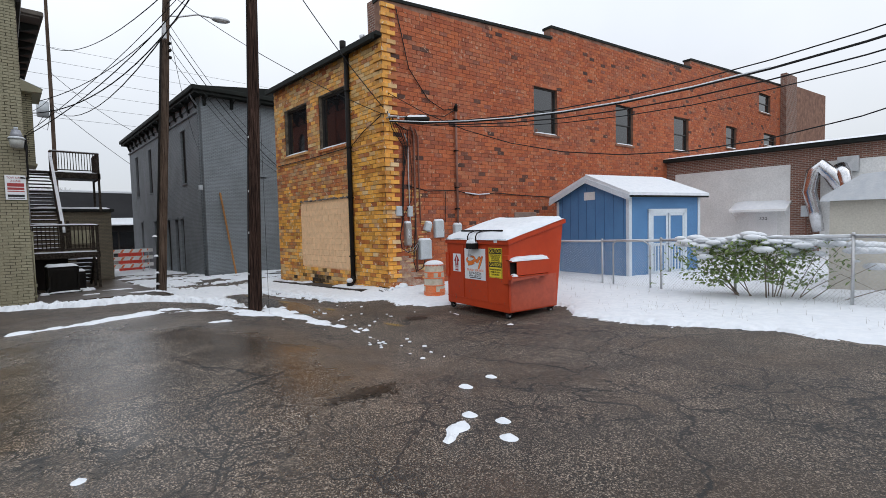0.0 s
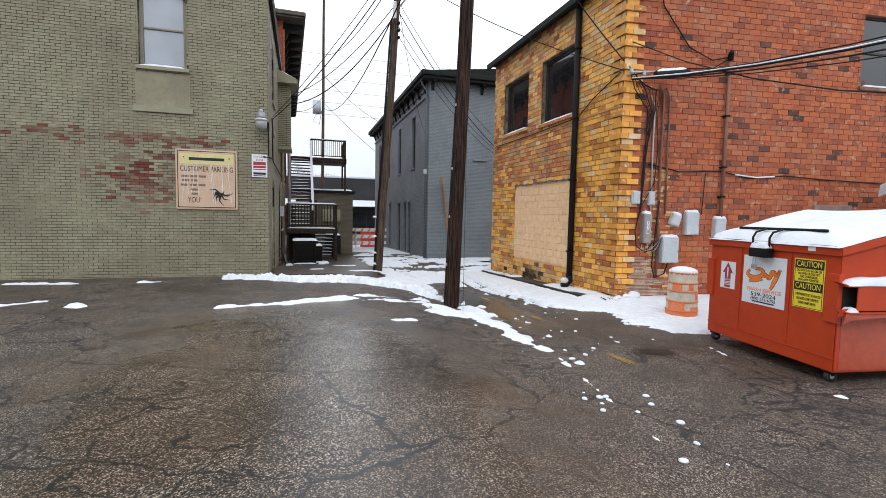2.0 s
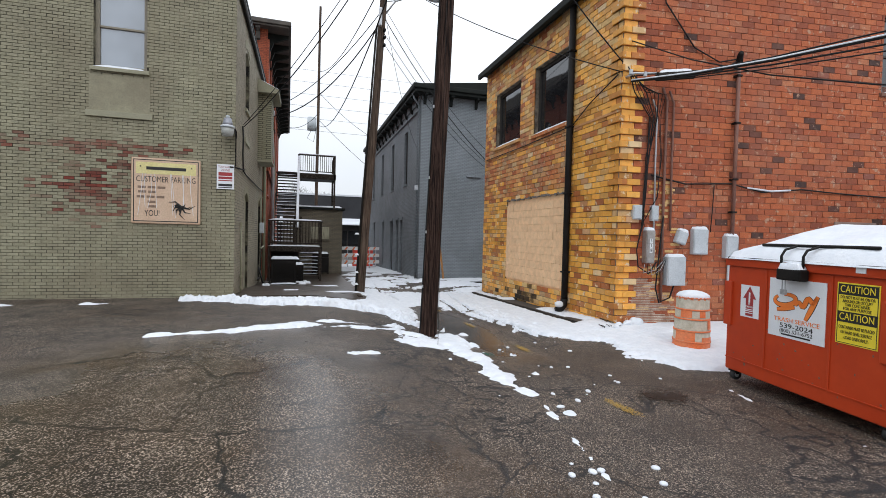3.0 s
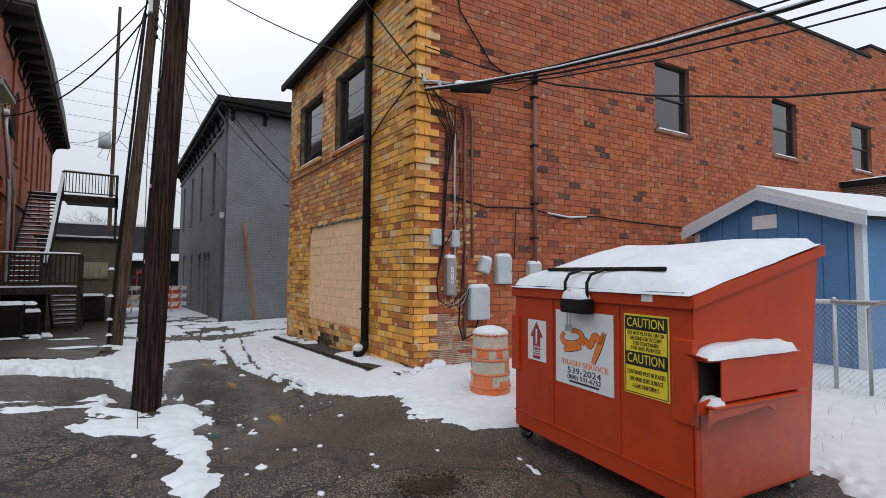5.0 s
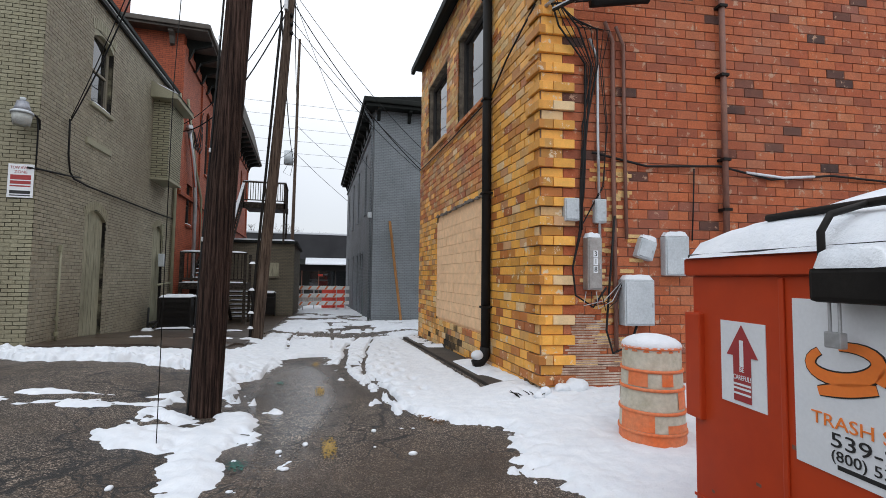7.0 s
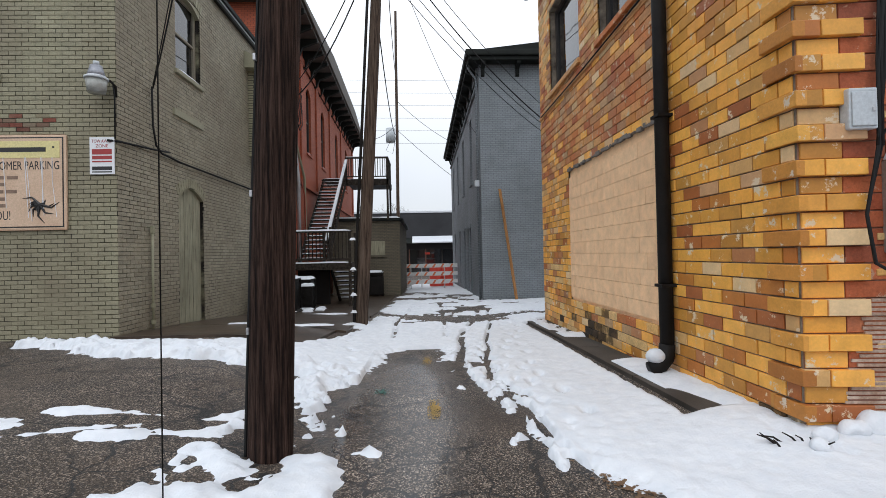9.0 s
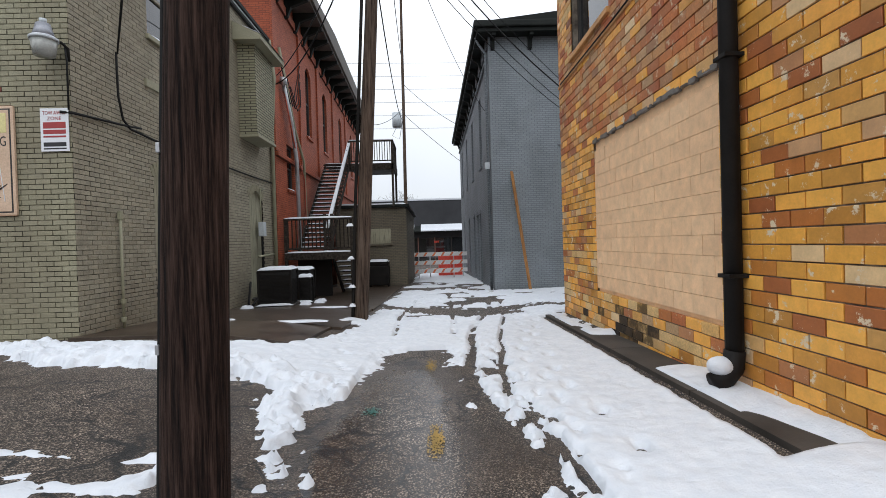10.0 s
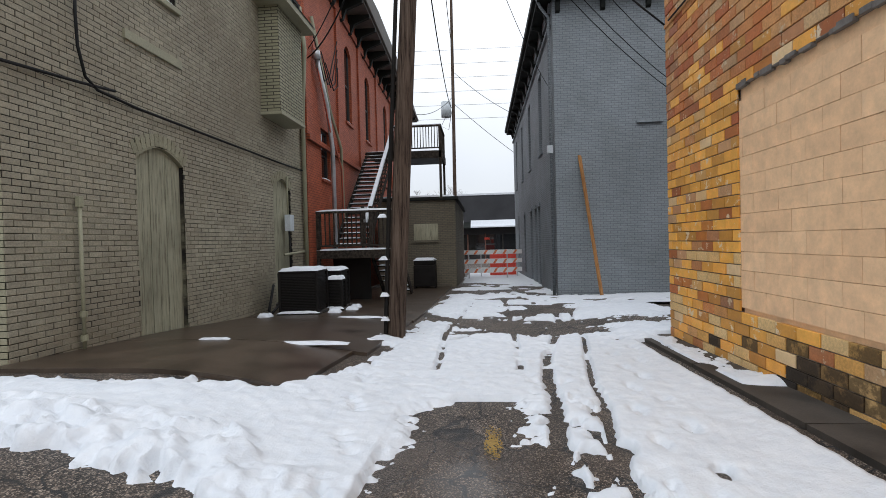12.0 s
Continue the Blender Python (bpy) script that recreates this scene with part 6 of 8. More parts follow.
for k, (dz, r) in enumerate(((0.0, 0.013), (0.06, 0.009))):
    wire("service_drop", sag((0.7, 17.0, 4.5 + dz), (4.83, 11.62, 9.3 + dz), 0.55 - 0.2 * k), r, "twisted black service cable from the pole to the olive house")

# ---- service entry on the red wall ----
RW = lambda u, y, z: tuple(RED @ Vector((u, y, z + 0.4)))


def wall_box(name, u0, u1, z0, z1, deep, material, label, cat, tilt=0.0, snow=True):
    r = root(name, (0, 0, 0), 0, label, cat)
    r.matrix_basis = RED @ pose((u0 + u1) / 2, 0, z0 + 0.4, 0, tilt, 0)
    w, h = (u1 - u0) / 2, z1 - z0
    part("case", box(-w, w, -deep, 0.0, 0, h, 0.015), material, r)
    part("cover", box(-w + 0.015, w - 0.015, -deep - 0.012, -deep, 0.02, h - 0.03, 0.008), material, r)
    part("latch", box(w - 0.05, w - 0.03, -deep - 0.02, -deep - 0.01, h * 0.4, h * 0.5, 0.003), GALV, r)
    if snow:
        part("snow_cap", snow_pad(bmesh.new(), -w, w, -deep, 0, h, 0.06, 8, 6, u0), SNOW, r, "", True)
    return r


wall_box("junction_box", 0.3, 0.5, 2.12, 2.42, 0.1, GREY_BOX, "small pale grey junction box on the corner tiles", "junction box", snow=False)
wall_box("junction_box", 0.72, 0.88, 2.1, 2.42, 0.1, GREY_BOX, "small pale grey junction box beside cables", "junction box", snow=False)
meter = wall_box("meter_box", 0.58, 0.78, 1.22, 1.9, 0.16, surf("rusty_meter_metal", (0.30, 0.28, 0.26), (0.42, 0.40, 0.38), 0.45, 7, 40, 0.2, 0.4), "rusty metal meter box marked 318", "meter box")
for i, ch in enumerate("318"):
    part("number_plate", box(-0.03, 0.03, -0.178, -0.17, 0.42 - 0.1 * i, 0.51 - 0.1 * i), LABEL_WHITE, meter)
    lettering("wording", ch, 0.09, pose(0, -0.181, 0.465 - 0.1 * i, 90, 0, 0), INK_BLACK, meter)
wall_box("disconnect_box", 1.28, 1.52, 1.64, 1.9, 0.12, GREY_BOX, "small grey disconnect box knocked askew", "junction box", 18)
wall_box("electric_cabinet", 1.7, 2.05, 1.42, 1.95, 0.13, GREY_BOX, "pale grey service panel with a snow cap", "electric panel")
wall_box("electric_cabinet", 1.08, 1.5, 0.76, 1.36, 0.18, GREY_BOX, "wide grey service cabinet low on the wall", "electric panel")
wall_box("meter_socket", 2.48, 2.78, 1.35, 1.82, 0.14, GREY_BOX, "grey meter socket on a pipe", "meter box")
wire("conduit", [RW(2.63, -0.07, -0.1), RW(2.63, -0.07, 1.35)], 0.045, "grey conduit down to the ground", GREY_BOX, "conduit")
mast = root("service_mast", RW(2.65, -0.09, 1.82), RED_TURN, "rust-brown service mast with a weatherhead on the red wall", "conduit")
part("pipe", tube(bmesh.new(), [(0, 0, 0), (0.0, 0, 3.72)], 0.04), RUST_PIPE, mast, "", True)
part("weatherhead", tube(bmesh.new(), [(0, 0, 3.7), (0, -0.02, 3.84), (-0.05, -0.1, 3.86)], 0.07, 0.05), BLACK_METAL, mast, "", True)
for z in (0.5, 1.2, 2.4, 3.4):
    part("strap", box(-0.06, 0.06, -0.05, 0.09, z, z + 0.04, 0.004), BLACK_METAL, mast)
for u, z0, z1, r, mt in ((1.0, 0.4, 4.85, 0.03, RUST_PIPE), (1.16, 1.9, 4.8, 0.025, RUST_PIPE), (0.78, 1.9, 4.6, 0.02, GALV)):
    wire("conduit", [RW(u - 0.12, -0.08, z1), RW(u, -0.06, z1 - 0.25), RW(u, -0.06, (z0 + z1) / 2), RW(u + 0.02, -0.06, z0)], r, "thin conduit running down the red wall", mt, "conduit")
crng = random.Random(11)
for i in range(9):
    u0, u1 = 0.1 + 0.09 * i, 0.5 + 0.1 * crng.random() + (0.35 if i > 6 else 0)
    pts = [RW(u0 * 0.6, -0.12, 5.2 - 0.06 * i), RW(u0 + 0.1, -0.14, 4.7), RW(0.6 + 0.03 * i, -0.07, 4.25), RW(u1 + 0.05, -0.06, 3.4), RW(u1 + 0.06 * crng.uniform(-1, 1), -0.07, 2.6), RW(0.5 + 0.04 * crng.random(), -0.08, 2.0)]
    if i % 2:
        pts += [RW(0.4, -0.1, 1.5), RW(0.42, -0.14, 1.15), RW(0.65, -0.16, 1.0), RW(0.85, -0.12, 1.25)]
    wire("drop_cable", pts, 0.007 + 0.007 * (i % 3 == 0), "tangled black cable hanging down the corner")
wire("drop_cable", [RW(1.0, -0.08, 2.2), RW(0.9, -0.1, 1.2), RW(0.85, -0.12, 0.7), RW(0.95, -0.1, 0.4), RW(1.2, -0.1, 0.5), RW(1.3, -0.1, 0.8)], 0.016, "thick black cable looping to the low cabinet")
for i in range(4):
    wire("drop_cable", [RW(0.55 + 0.07 * i, -0.17, 1.2), RW(0.5 + 0.1 * i, -0.2, 1.02 - 0.02 * i), RW(0.8 + 0.06 * i, -0.15, 1.08), RW(1.1, -0.1, 1.35)], 0.006, "loose thin wires under the meter box", CABLE if i % 2 else GALV)
wire("wall_cable", [RW(0.7, -0.05, 3.05), RW(1.5, -0.05, 2.9), RW(2.6, -0.06, 2.95), RW(3.4, -0.05, 2.8), RW(4.4, -0.05, 2.9), RW(5.4, -0.05, 2.85), RW(7.8, -0.05, 2.78)], 0.016, "black cable strung along the red wall")
part("cable_snow", tube(bmesh.new(), [RW(3.0, -0.06, 2.88), RW(3.6, -0.06, 2.83), RW(4.1, -0.06, 2.87)], 0.02, seg=6), SNOW, bpy.data.objects["wall_cable"], "", True)
wire("wall_cable", [RW(2.2, -0.05, 2.9), RW(2.18, -0.05, 2.4), RW(2.15, -0.05, 1.9)], 0.01, "thin cable dropping to a service panel")
wire("wall_cable", [RW(0.5, -0.05, 8.3), RW(0.9, -0.05, 6.6), RW(1.6, -0.05, 5.75), RW(2.2, -0.06, 5.5), RW(2.65, -0.09, 5.6)], 0.016, "slack cable looping to the weatherhead")
wire("wall_cable", [RW(0.1, -0.12, 5.0), RW(1.3, -0.08, 5.25), RW(2.2, -0.08, 5.3), RW(2.65, -0.1, 5.58)], 0.014, "slack cable looping to the weatherhead")
# spalled foot of the red wall: ribbed backs of the lost tiles
brk_rng = random.Random(12)
for k in range(27):
    z = -0.02 + k * 0.034
    reach = max(0.0, 1.0 - (k / 27) ** 1.5) * (0.75 + 0.35 * math.sin(k * 0.9) + brk_rng.uniform(-0.12, 0.12))
    a = 0.2 + 0.25 * (k / 27) + brk_rng.uniform(0, 0.06)
    b = a + 0.2 + 1.15 * max(0.05, reach)
    rib = bmesh.new()
    p0, p1, p2, p3 = RW(a, 0.0, z), RW(b, 0.0, z), RW(b, -0.022, z), RW(a, -0.022, z)
    lo, hi = [rib.verts.new(tuple(p)) for p in (p0, p1, p2, p3)], [rib.verts.new((p[0], p[1], p[2] + 0.022)) for p in (p0, p1, p2, p3)]
    rib.faces.new(lo[::-1])
    rib.faces.new(hi)
    for i in range(4):
        rib.faces.new((lo[i], lo[(i + 1) % 4], hi[(i + 1) % 4], hi[i]))
    part("rib", rib, BACKING, bpy.data.objects["wall_red"], "ribbed back of a lost tile")
spl = root("splice_case", RW(0.95, -0.35, 4.98), RED_TURN - 6, "black cable splice case slung under the service wire", "splice case")
part("case", tube(bmesh.new(), [(-0.38, 0, 0), (-0.34, 0, 0), (0.34, -0.02, 0.07), (0.38, -0.02, 0.07)], 0.085, seg=12), BLACK_METAL, spl, "", True)
part("case_snow", snow_pad(bmesh.new(), -0.36, 0.36, -0.07, 0.07, 0.06, 0.06, 12, 5, 4, (0.1, 0)), SNOW, spl, "", True)
brk = root("wire_bracket", RW(0.05, -0.05, 5.0), RED_TURN, "galvanised wire bracket at the corner", "bracket")
part("arm", tube(bmesh.new(), [(0, 0, 0), (0.1, -0.15, 0.05), (0.55, -0.25, 0.05)], 0.025), GALV, brk, "", True)
for p in ((0.05, -0.1, 0.04), (0.3, -0.2, -0.02)):
    part("insulator", tube(bmesh.new(), [p, (p[0], p[1], p[2] + 0.09)], 0.04), GALV, brk)
vent_w = wall_box("vent_cover", 5.35, 6.5, 1.9, 2.22, 0.04, surf("brown_vent_metal", (0.22, 0.15, 0.12), (0.3, 0.21, 0.17), 0.6, 4, 40, 0.2), "brown metal vent cover on the red wall", "vent", snow=False)
patch = bmesh.new()
prg = random.Random(5)
for i in range(70):
    u, z = prg.uniform(0.55, 1.35), prg.uniform(0.1, 2.9)
    if abs(u - 1.0) < 0.38 - 0.08 * z + 0.1:
        bx(patch, u - 0.1, u + 0.1, -0.02, 0.0, z + 0.4, z + 0.45, 0.004, RED)
part("exposed_tile_ribs", patch, PALE_TILE, wall_red, "broken tiles with pale ribbed cores")

# ---- downpipe on the ochre wall ----
down = root("downpipe", (8.40, 13.16, gz(8.4, 13.3) + 0.1), 0, "large black downpipe on the ochre wall with a snowy shoe", "downpipe")
part("pipe", tube(bmesh.new(), [(0, 0, 0.1), (0, 0, 3.7), (0, 0, 7.35)], 0.076, seg=14), BLACK_METAL, down, "", True)
part("offset", tube(bmesh.new(), [(0, 0, 7.3), (-0.1, 0.0, 7.55), (-0.1, 0, 7.75)], 0.1), BLACK_METAL, down, "", True)
part("shoe", tube(bmesh.new(), [(0.0, 0, 0.26), (-0.02, 0.0, 0.1), (-0.09, 0.0, 0.02), (-0.2, 0.0, -0.02)], 0.085, 0.09, 12), BLACK_METAL, down, "", True)
for z in (0.9, 2.8, 4.4, 6.2):
    part("bracket", box(-0.085, 0.1, -0.088, 0.088, z, z + 0.035, 0.005), BLACK_METAL, down)
bl = bmesh.new()
bmesh.ops.create_uvsphere(bl, u_segments=14, v_segments=9, radius=0.1, matrix=Matrix.Translation((-0.13, 0, 0.13)) @ Matrix.Diagonal((1.15, 0.95, 0.85, 1)))
part("snow_lump", bl, SNOW, down, "lump of snow on the shoe", True)
wire("wall_cable", [(8.46, 11.45, 5.1), (8.44, 12.4, 4.75), (8.44, 13.1, 4.4), (8.44, 15.8, 4.35), (8.44, 18.6, 4.35)], 0.014, "thin cable along the ochre wall")

# ---- olive house fittings ----
flood = root("wall_lamp", (0.47, 16.04, 4.2), 0, "grey dusk-to-dawn lamp with a ribbed refractor on the olive wall", "wall lamp")
part("arm", tube(bmesh.new(), [(0.17, -0.02, -0.2), (0.17, -0.03, -0.02), (0.13, -0.1, 0.04), (0.0, -0.22, 0.06)], 0.02), BLACK_METAL, flood, "", True)
part("ballast", tube(bmesh.new(), [(0, -0.24, 0.06), (0, -0.24, 0.14), (0, -0.24, 0.24)], 0.135, 0.085, 18), surf("dull_lamp_alloy", (0.24, 0.25, 0.28), (0.34, 0.35, 0.38), 0.45, 6, 40, 0.1, 0.3), flood, "", True)
part("photocell", tube(bmesh.new(), [(0, -0.24, 0.24), (0, -0.24, 0.31)], 0.045, seg=12), GREY_BOX, flood, "", True)
part("snow_ring", tube(bmesh.new(), [(0, -0.24, 0.045), (0, -0.24, 0.065)], 0.17, 0.14, 20), SNOW, flood, "", True)
part("collar", tube(bmesh.new(), [(0, -0.24, 0.01), (0, -0.24, 0.045)], 0.17, seg=20), GREY_BOX, flood, "", True)
part("refractor", tube(bmesh.new(), [(0, -0.24, 0.01), (0, -0.24, -0.1), (0, -0.24, -0.2)], 0.155, 0.125, 20), surf("milky_lamp_plastic", (0.32, 0.33, 0.31), (0.42, 0.43, 0.40), 0.3, 5, 40, 0.1), flood, "milky refractor", True)
sign = root("parking_sign", (-1.66, 16.03, 1.81), 0, "weathered tan and yellow customer parking sign", "sign")
part("board", box(0, 1.5, -0.03, 0.0, 0, 1.58, 0.03), SIGN_TAN, sign)
part("border", box(0.045, 1.455, -0.033, -0.03, 0.045, 1.535, 0.001), INK_BLACK, sign, "thin black border line")
part("face", box(0.065, 1.435, -0.036, -0.033, 0.065, 1.515, 0.001), SIGN_TAN, sign)
part("title_strip", box(0.1, 1.4, -0.041, -0.036, 1.19, 1.47, 0.002), SIGN_PALE, sign, "yellow strip with a plain dark mark")
part("mark_bar", box(0.32, 1.18, -0.044, -0.041, 1.29, 1.365), INK_BLACK, sign)
for x in (0.2, 1.3):
    part("mark_dot", box(x - 0.015, x + 0.015, -0.044, -0.041, 1.35, 1.38), INK_BLACK, sign)
SG = lambda x, z: pose(x, -0.0375, z, 90, 0, 0)
lettering("wording", "CUSTOMER PARKING", 0.2, SG(0.75, 1.06), INK_BLACK, sign, width=1.28)
lettering("wording", "YOU!", 0.21, SG(0.45, 0.24), INK_BLACK, sign, width=0.32)
for i, (w, z) in enumerate(((0.62, 0.87), (0.6, 0.76), (0.66, 0.64), (0.2, 0.52), (0.18, 0.41))):
    for k in range(max(1, int(w / 0.2))):
        a = 0.45 - w / 2 + k * 0.21
        part("text_bar", box(a, a + min(w, 0.17), -0.0385, -0.036, z - 0.028, z + 0.028), FADED_INK, sign)
sp = bmesh.new()
srg = random.Random(2)
for i in range(14):
    a, l = srg.uniform(0, 6.28), srg.uniform(0.1, 0.32)
    tube(sp, [(1.08, -0.038, 0.42), (1.08 + l * 0.6 * math.cos(a), -0.038, 0.42 + l * 0.6 * math.sin(a)), (1.08 + l * math.cos(a + 0.4), -0.038, 0.42 + l * math.sin(a + 0.4))], 0.028, 0.004, 6)
part("paint_splat", sp, INK_BLACK, sign, "black splatter")
for i in range(9):
    x = (0.24, 0.3, 0.42, 0.5, 0.84, 0.86, 1.1, 1.12, 1.28)[i]
    part("drip_mark", tube(bmesh.new(), [(x, -0.04, 1.2), (x + srg.uniform(-0.04, 0.04), -0.04, 0.8), (x + srg.uniform(-0.1, 0.1), -0.04, srg.uniform(0.1, 0.4))], 0.005, seg=5), LABEL_WHITE, sign, "pale drip mark")
tow = root("tow_sign", (0.2, 16.03, 2.72), 0, "white and red tow-away sign", "sign")
part("plate", box(0, 0.4, -0.012, 0.0, 0, 0.62, 0.004), LABEL_WHITE, tow)
lettering("wording", "TOW AWAY", 0.075, pose(0.2, -0.014, 0.55, 90, 0, 0), INK_RED, tow, width=0.33)
lettering("wording", "ZONE", 0.075, pose(0.2, -0.014, 0.47, 90, 0, 0), INK_RED, tow, width=0.2)
for z0, z1, mt in ((0.33, 0.42, INK_RED), (0.25, 0.31, INK_RED), (0.2, 0.225, INK_RED), (0.07, 0.13, INK_BLACK), (0.03, 0.05, INK_BLACK)):
    part("text_bar", box(0.04, 0.36, -0.014, -0.012, z0, z1), mt, tow)
wire("house_cable", [(0.68, 17.0, 4.52), (0.7, 16.97, 4.2), (0.69, 17.0, 3.8), (0.69, 17.1, 3.45), (0.68, 17.3, 3.34), (0.68, 18.0, 3.3), (0.68, 20, 3.3), (0.68, 22.5, 3.3), (0.68, 24.4, 3.32)], 0.02, "thick black cable stapled along the olive wall")
wire("house_cable", [(0.5, 16.0, 3.28), (0.66, 16.05, 3.27), (0.68, 17.0, 3.35), (0.68, 17.6, 3.42)], 0.02, "cable round the olive wall corner")
wire("house_cable", [(0.6, 16.0, 4.25), (0.64, 15.98, 4.0), (0.64, 15.98, 3.3)], 0.014, "lamp cable down the wall corner")
vp = root("vent_pipe", (0.68, 16.95, gz(0.7, 16.9)), 0, "olive-painted pipe against the wall with a square cap", "pipe")
part("pipe", tube(bmesh.new(), [(0, 0, -0.05), (0, 0, 1.85)], 0.022), GREEN_PIPE, vp, "", True)
part("cap", box(-0.03, 0.03, -0.035, 0.035, 1.82, 1.96, 0.01), GREEN_PIPE, vp)
for z in (0.15, 0.45):
    part("coupling", tube(bmesh.new(), [(0, 0, z), (0, 0, z + 0.07)], 0.042), GREEN_PIPE, vp)
odp = root("olive_downpipe", (0.72, 24.45, -0.5), 0, "olive downpipe at the end of the olive wall", "downpipe")
part("pipe", tube(bmesh.new(), [(0, 0, 0), (0, 0, 5.4), (0.15, -0.1, 7.2), (0.0, 0, 8.4)], 0.06), GREEN_PIPE, odp, "", True)
hb = root("hose_box", (0.64, 23.3, 1.6), 0, "small grey electric box and pipes beside the far plank door", "junction box")
part("case", box(0, 0.16, -0.12, 0.12, 0, 0.42, 0.02), GREY_BOX, hb)
part("pipe", tube(bmesh.new(), [(0.05, 0, 0.4), (0.05, 0, 1.4), (0.05, 0.4, 1.45)], 0.022, seg=8), GREEN_PIPE, hb, "", True)
part("drop", tube(bmesh.new(), [(0.05, 0.03, 0), (0.06, 0.06, -0.5), (0.06, -0.02, -1.5)], 0.02, seg=8), CABLE, hb, "", True)
part("shelf_pipe", tube(bmesh.new(), [(0.08, -0.35, -0.6), (0.08, 1.0, -0.55)], 0.035, seg=8), GREEN_PIPE, hb, "", True)
for z in (1.2, 1.9):
    wire("red_pipe", [(0.86, 25.0, z + 6.0), (0.95, 26.2, z + 3.6), (0.95, 27.3, z + 2.6), (0.95, 27.5, z - 1.5)], 0.055 if z > 1.5 else 0.03, "pipe running down the deep red wall", GREEN_PIPE if z > 1.5 else RED_PIPE, "pipe")
for i in range(4):
    wire("red_wall_cable", [(0.85, 25.0 + 0.4 * i, 7.6 - 0.2 * i), (1.0, 25.6 + 0.3 * i, 6.2), (0.9, 26.4 + 0.3 * i, 6.6), (0.85, 27.5, 8.2 - 0.3 * i)], 0.02, "loose cable on the deep red wall")
svc = root("weatherhead_pipe", (0.9, 25.2, 6.5), 0, "white-capped service pipe on the red wall", "conduit")
part("pipe", tube(bmesh.new(), [(0, 0, 0.3), (0.02, 0.8, -0.9), (0.04, 1.2, -2.2), (0.04, 1.25, -6.6)], 0.07), GALV, svc, "", True)
part("head", tube(bmesh.new(), [(0, 0, 0.25), (0.05, -0.1, 0.45)], 0.14, 0.1), GALV, svc, "", True)

# ---- condensers and bins on the slab ----


def condenser(x, y, w, h, rz, label):
    c = root("air_conditioner", (x, y, gz(x, y) + 0.045), rz, label, "air conditioner", "condensers on the slab")
    part("pad", box(-w / 2 - 0.06, w / 2 + 0.06, -w / 2 - 0.06, w / 2 + 0.06, 0, 0.06, 0.01), KERB_STONE, c)
    part("coil", box(-w / 2 + 0.02, w / 2 - 0.02, -w / 2 + 0.02, w / 2 - 0.02, 0.06, h - 0.02), INSIDE_SHADE, c)
    lv = bmesh.new()
    for i in range(int((h - 0.15) / 0.035)):
        z = 0.1 + i * 0.035
        for a, b, p, q in ((-w / 2, w / 2, -w / 2, -w / 2 + 0.02), (-w / 2, w / 2, w / 2 - 0.02, w / 2), (-w / 2, -w / 2 + 0.02, -w / 2, w / 2), (w / 2 - 0.02, w / 2, -w / 2, w / 2)):
            bx(lv, a, b, p, q, z, z + 0.018)
    part("louvres", lv, BLACK_METAL, c)
    for sx in (-1, 1):
        for sy in (-1, 1):
            part("corner_post", box(sx * w / 2 - 0.03, sx * w / 2 + 0.03, sy * w / 2 - 0.03, sy * w / 2 + 0.03, 0.06, h, 0.008), BLACK_METAL, c)
    part("top", box(-w / 2 - 0.02, w / 2 + 0.02, -w / 2 - 0.02, w / 2 + 0.02, h - 0.02, h + 0.03, 0.012), BLACK_METAL, c)
    part("snow_cap", snow_pad(bmesh.new(), -w / 2 - 0.02, w / 2 + 0.02, -w / 2 - 0.02, w / 2 + 0.02, h + 0.03, 0.08, 12, 12, x), SNOW, c, "", True)
    part("pad_snow", snow_pad(bmesh.new(), -w / 2 - 0.06, w / 2 + 0.06, -w / 2 - 0.1, -w / 2 + 0.0, 0.06, 0.05, 10, 4, x), SNOW, c, "", True)
    return c


condenser(1.6, 21.9, 0.82, 0.95, 4, "black air conditioner condenser with a snow cap")
condenser(1.75, 23.2, 0.8, 0.95, 2, "black air conditioner condenser with a snow cap, set behind")
condenser(2.15, 22.55, 0.32, 0.72, 2, "narrow black condenser box with a snow cap")
wire("refrigerant_hose", [(0.7, 22.3, 0.3), (0.9, 21.6, gz(1, 21) + 0.1), (1.1, 21.3, gz(1, 21) + 0.08), (1.3, 21.6, 0.1)], 0.03, "black hose lying on the slab")
for x, y in ((1.05, 21.1), (2.3, 21.9), (2.5, 22.6), (2.4, 23.3)):
    tagged(part("snow_clump", snow_pad(bmesh.new(), x - 0.14, x + 0.14, y - 0.12, y + 0.12, gz(x, y) + 0.045, 0.08, 6, 6, x), SNOW, smooth=True), "small clump of snow on the slab", "snow", "snow clumps")
for x0, x1, y0, y1 in ((2.55, 3.85, 17.58, 17.74), (1.75, 2.2, 17.6, 17.66), (2.6, 3.6, 20.9, 21.05)):
    tagged(part("snow_streak", snow_pad(bmesh.new(), x0, x1, y0, y1, gz((x0 + x1) / 2, y0) + 0.045, 0.03, 16, 5, x0), SNOW, smooth=True), "thin streak of snow along a slab joint", "snow", "snow streaks")

# ---- timber stair and decks ----
stair = root("timber_stair", (0.75, 24.9, -0.5), 0, "weathered grey timber stair with two decks, snow on rails and treads", "staircase")
S = lambda x0, x1, y0, y1, z0, z1, b=0.006: box(x0 - 0.75, x1 - 0.75, y0 - 24.9, y1 - 24.9, z0 + 0.5, z1 + 0.5, b)
deck_z, up_z = 1.05, 5.0
for i in range(10):
    part("deck_board", S(0.85, 3.1, 24.9 + 0.145 * i, 25.035 + 0.145 * i, deck_z - 0.04, deck_z), DECK_WOOD, stair)
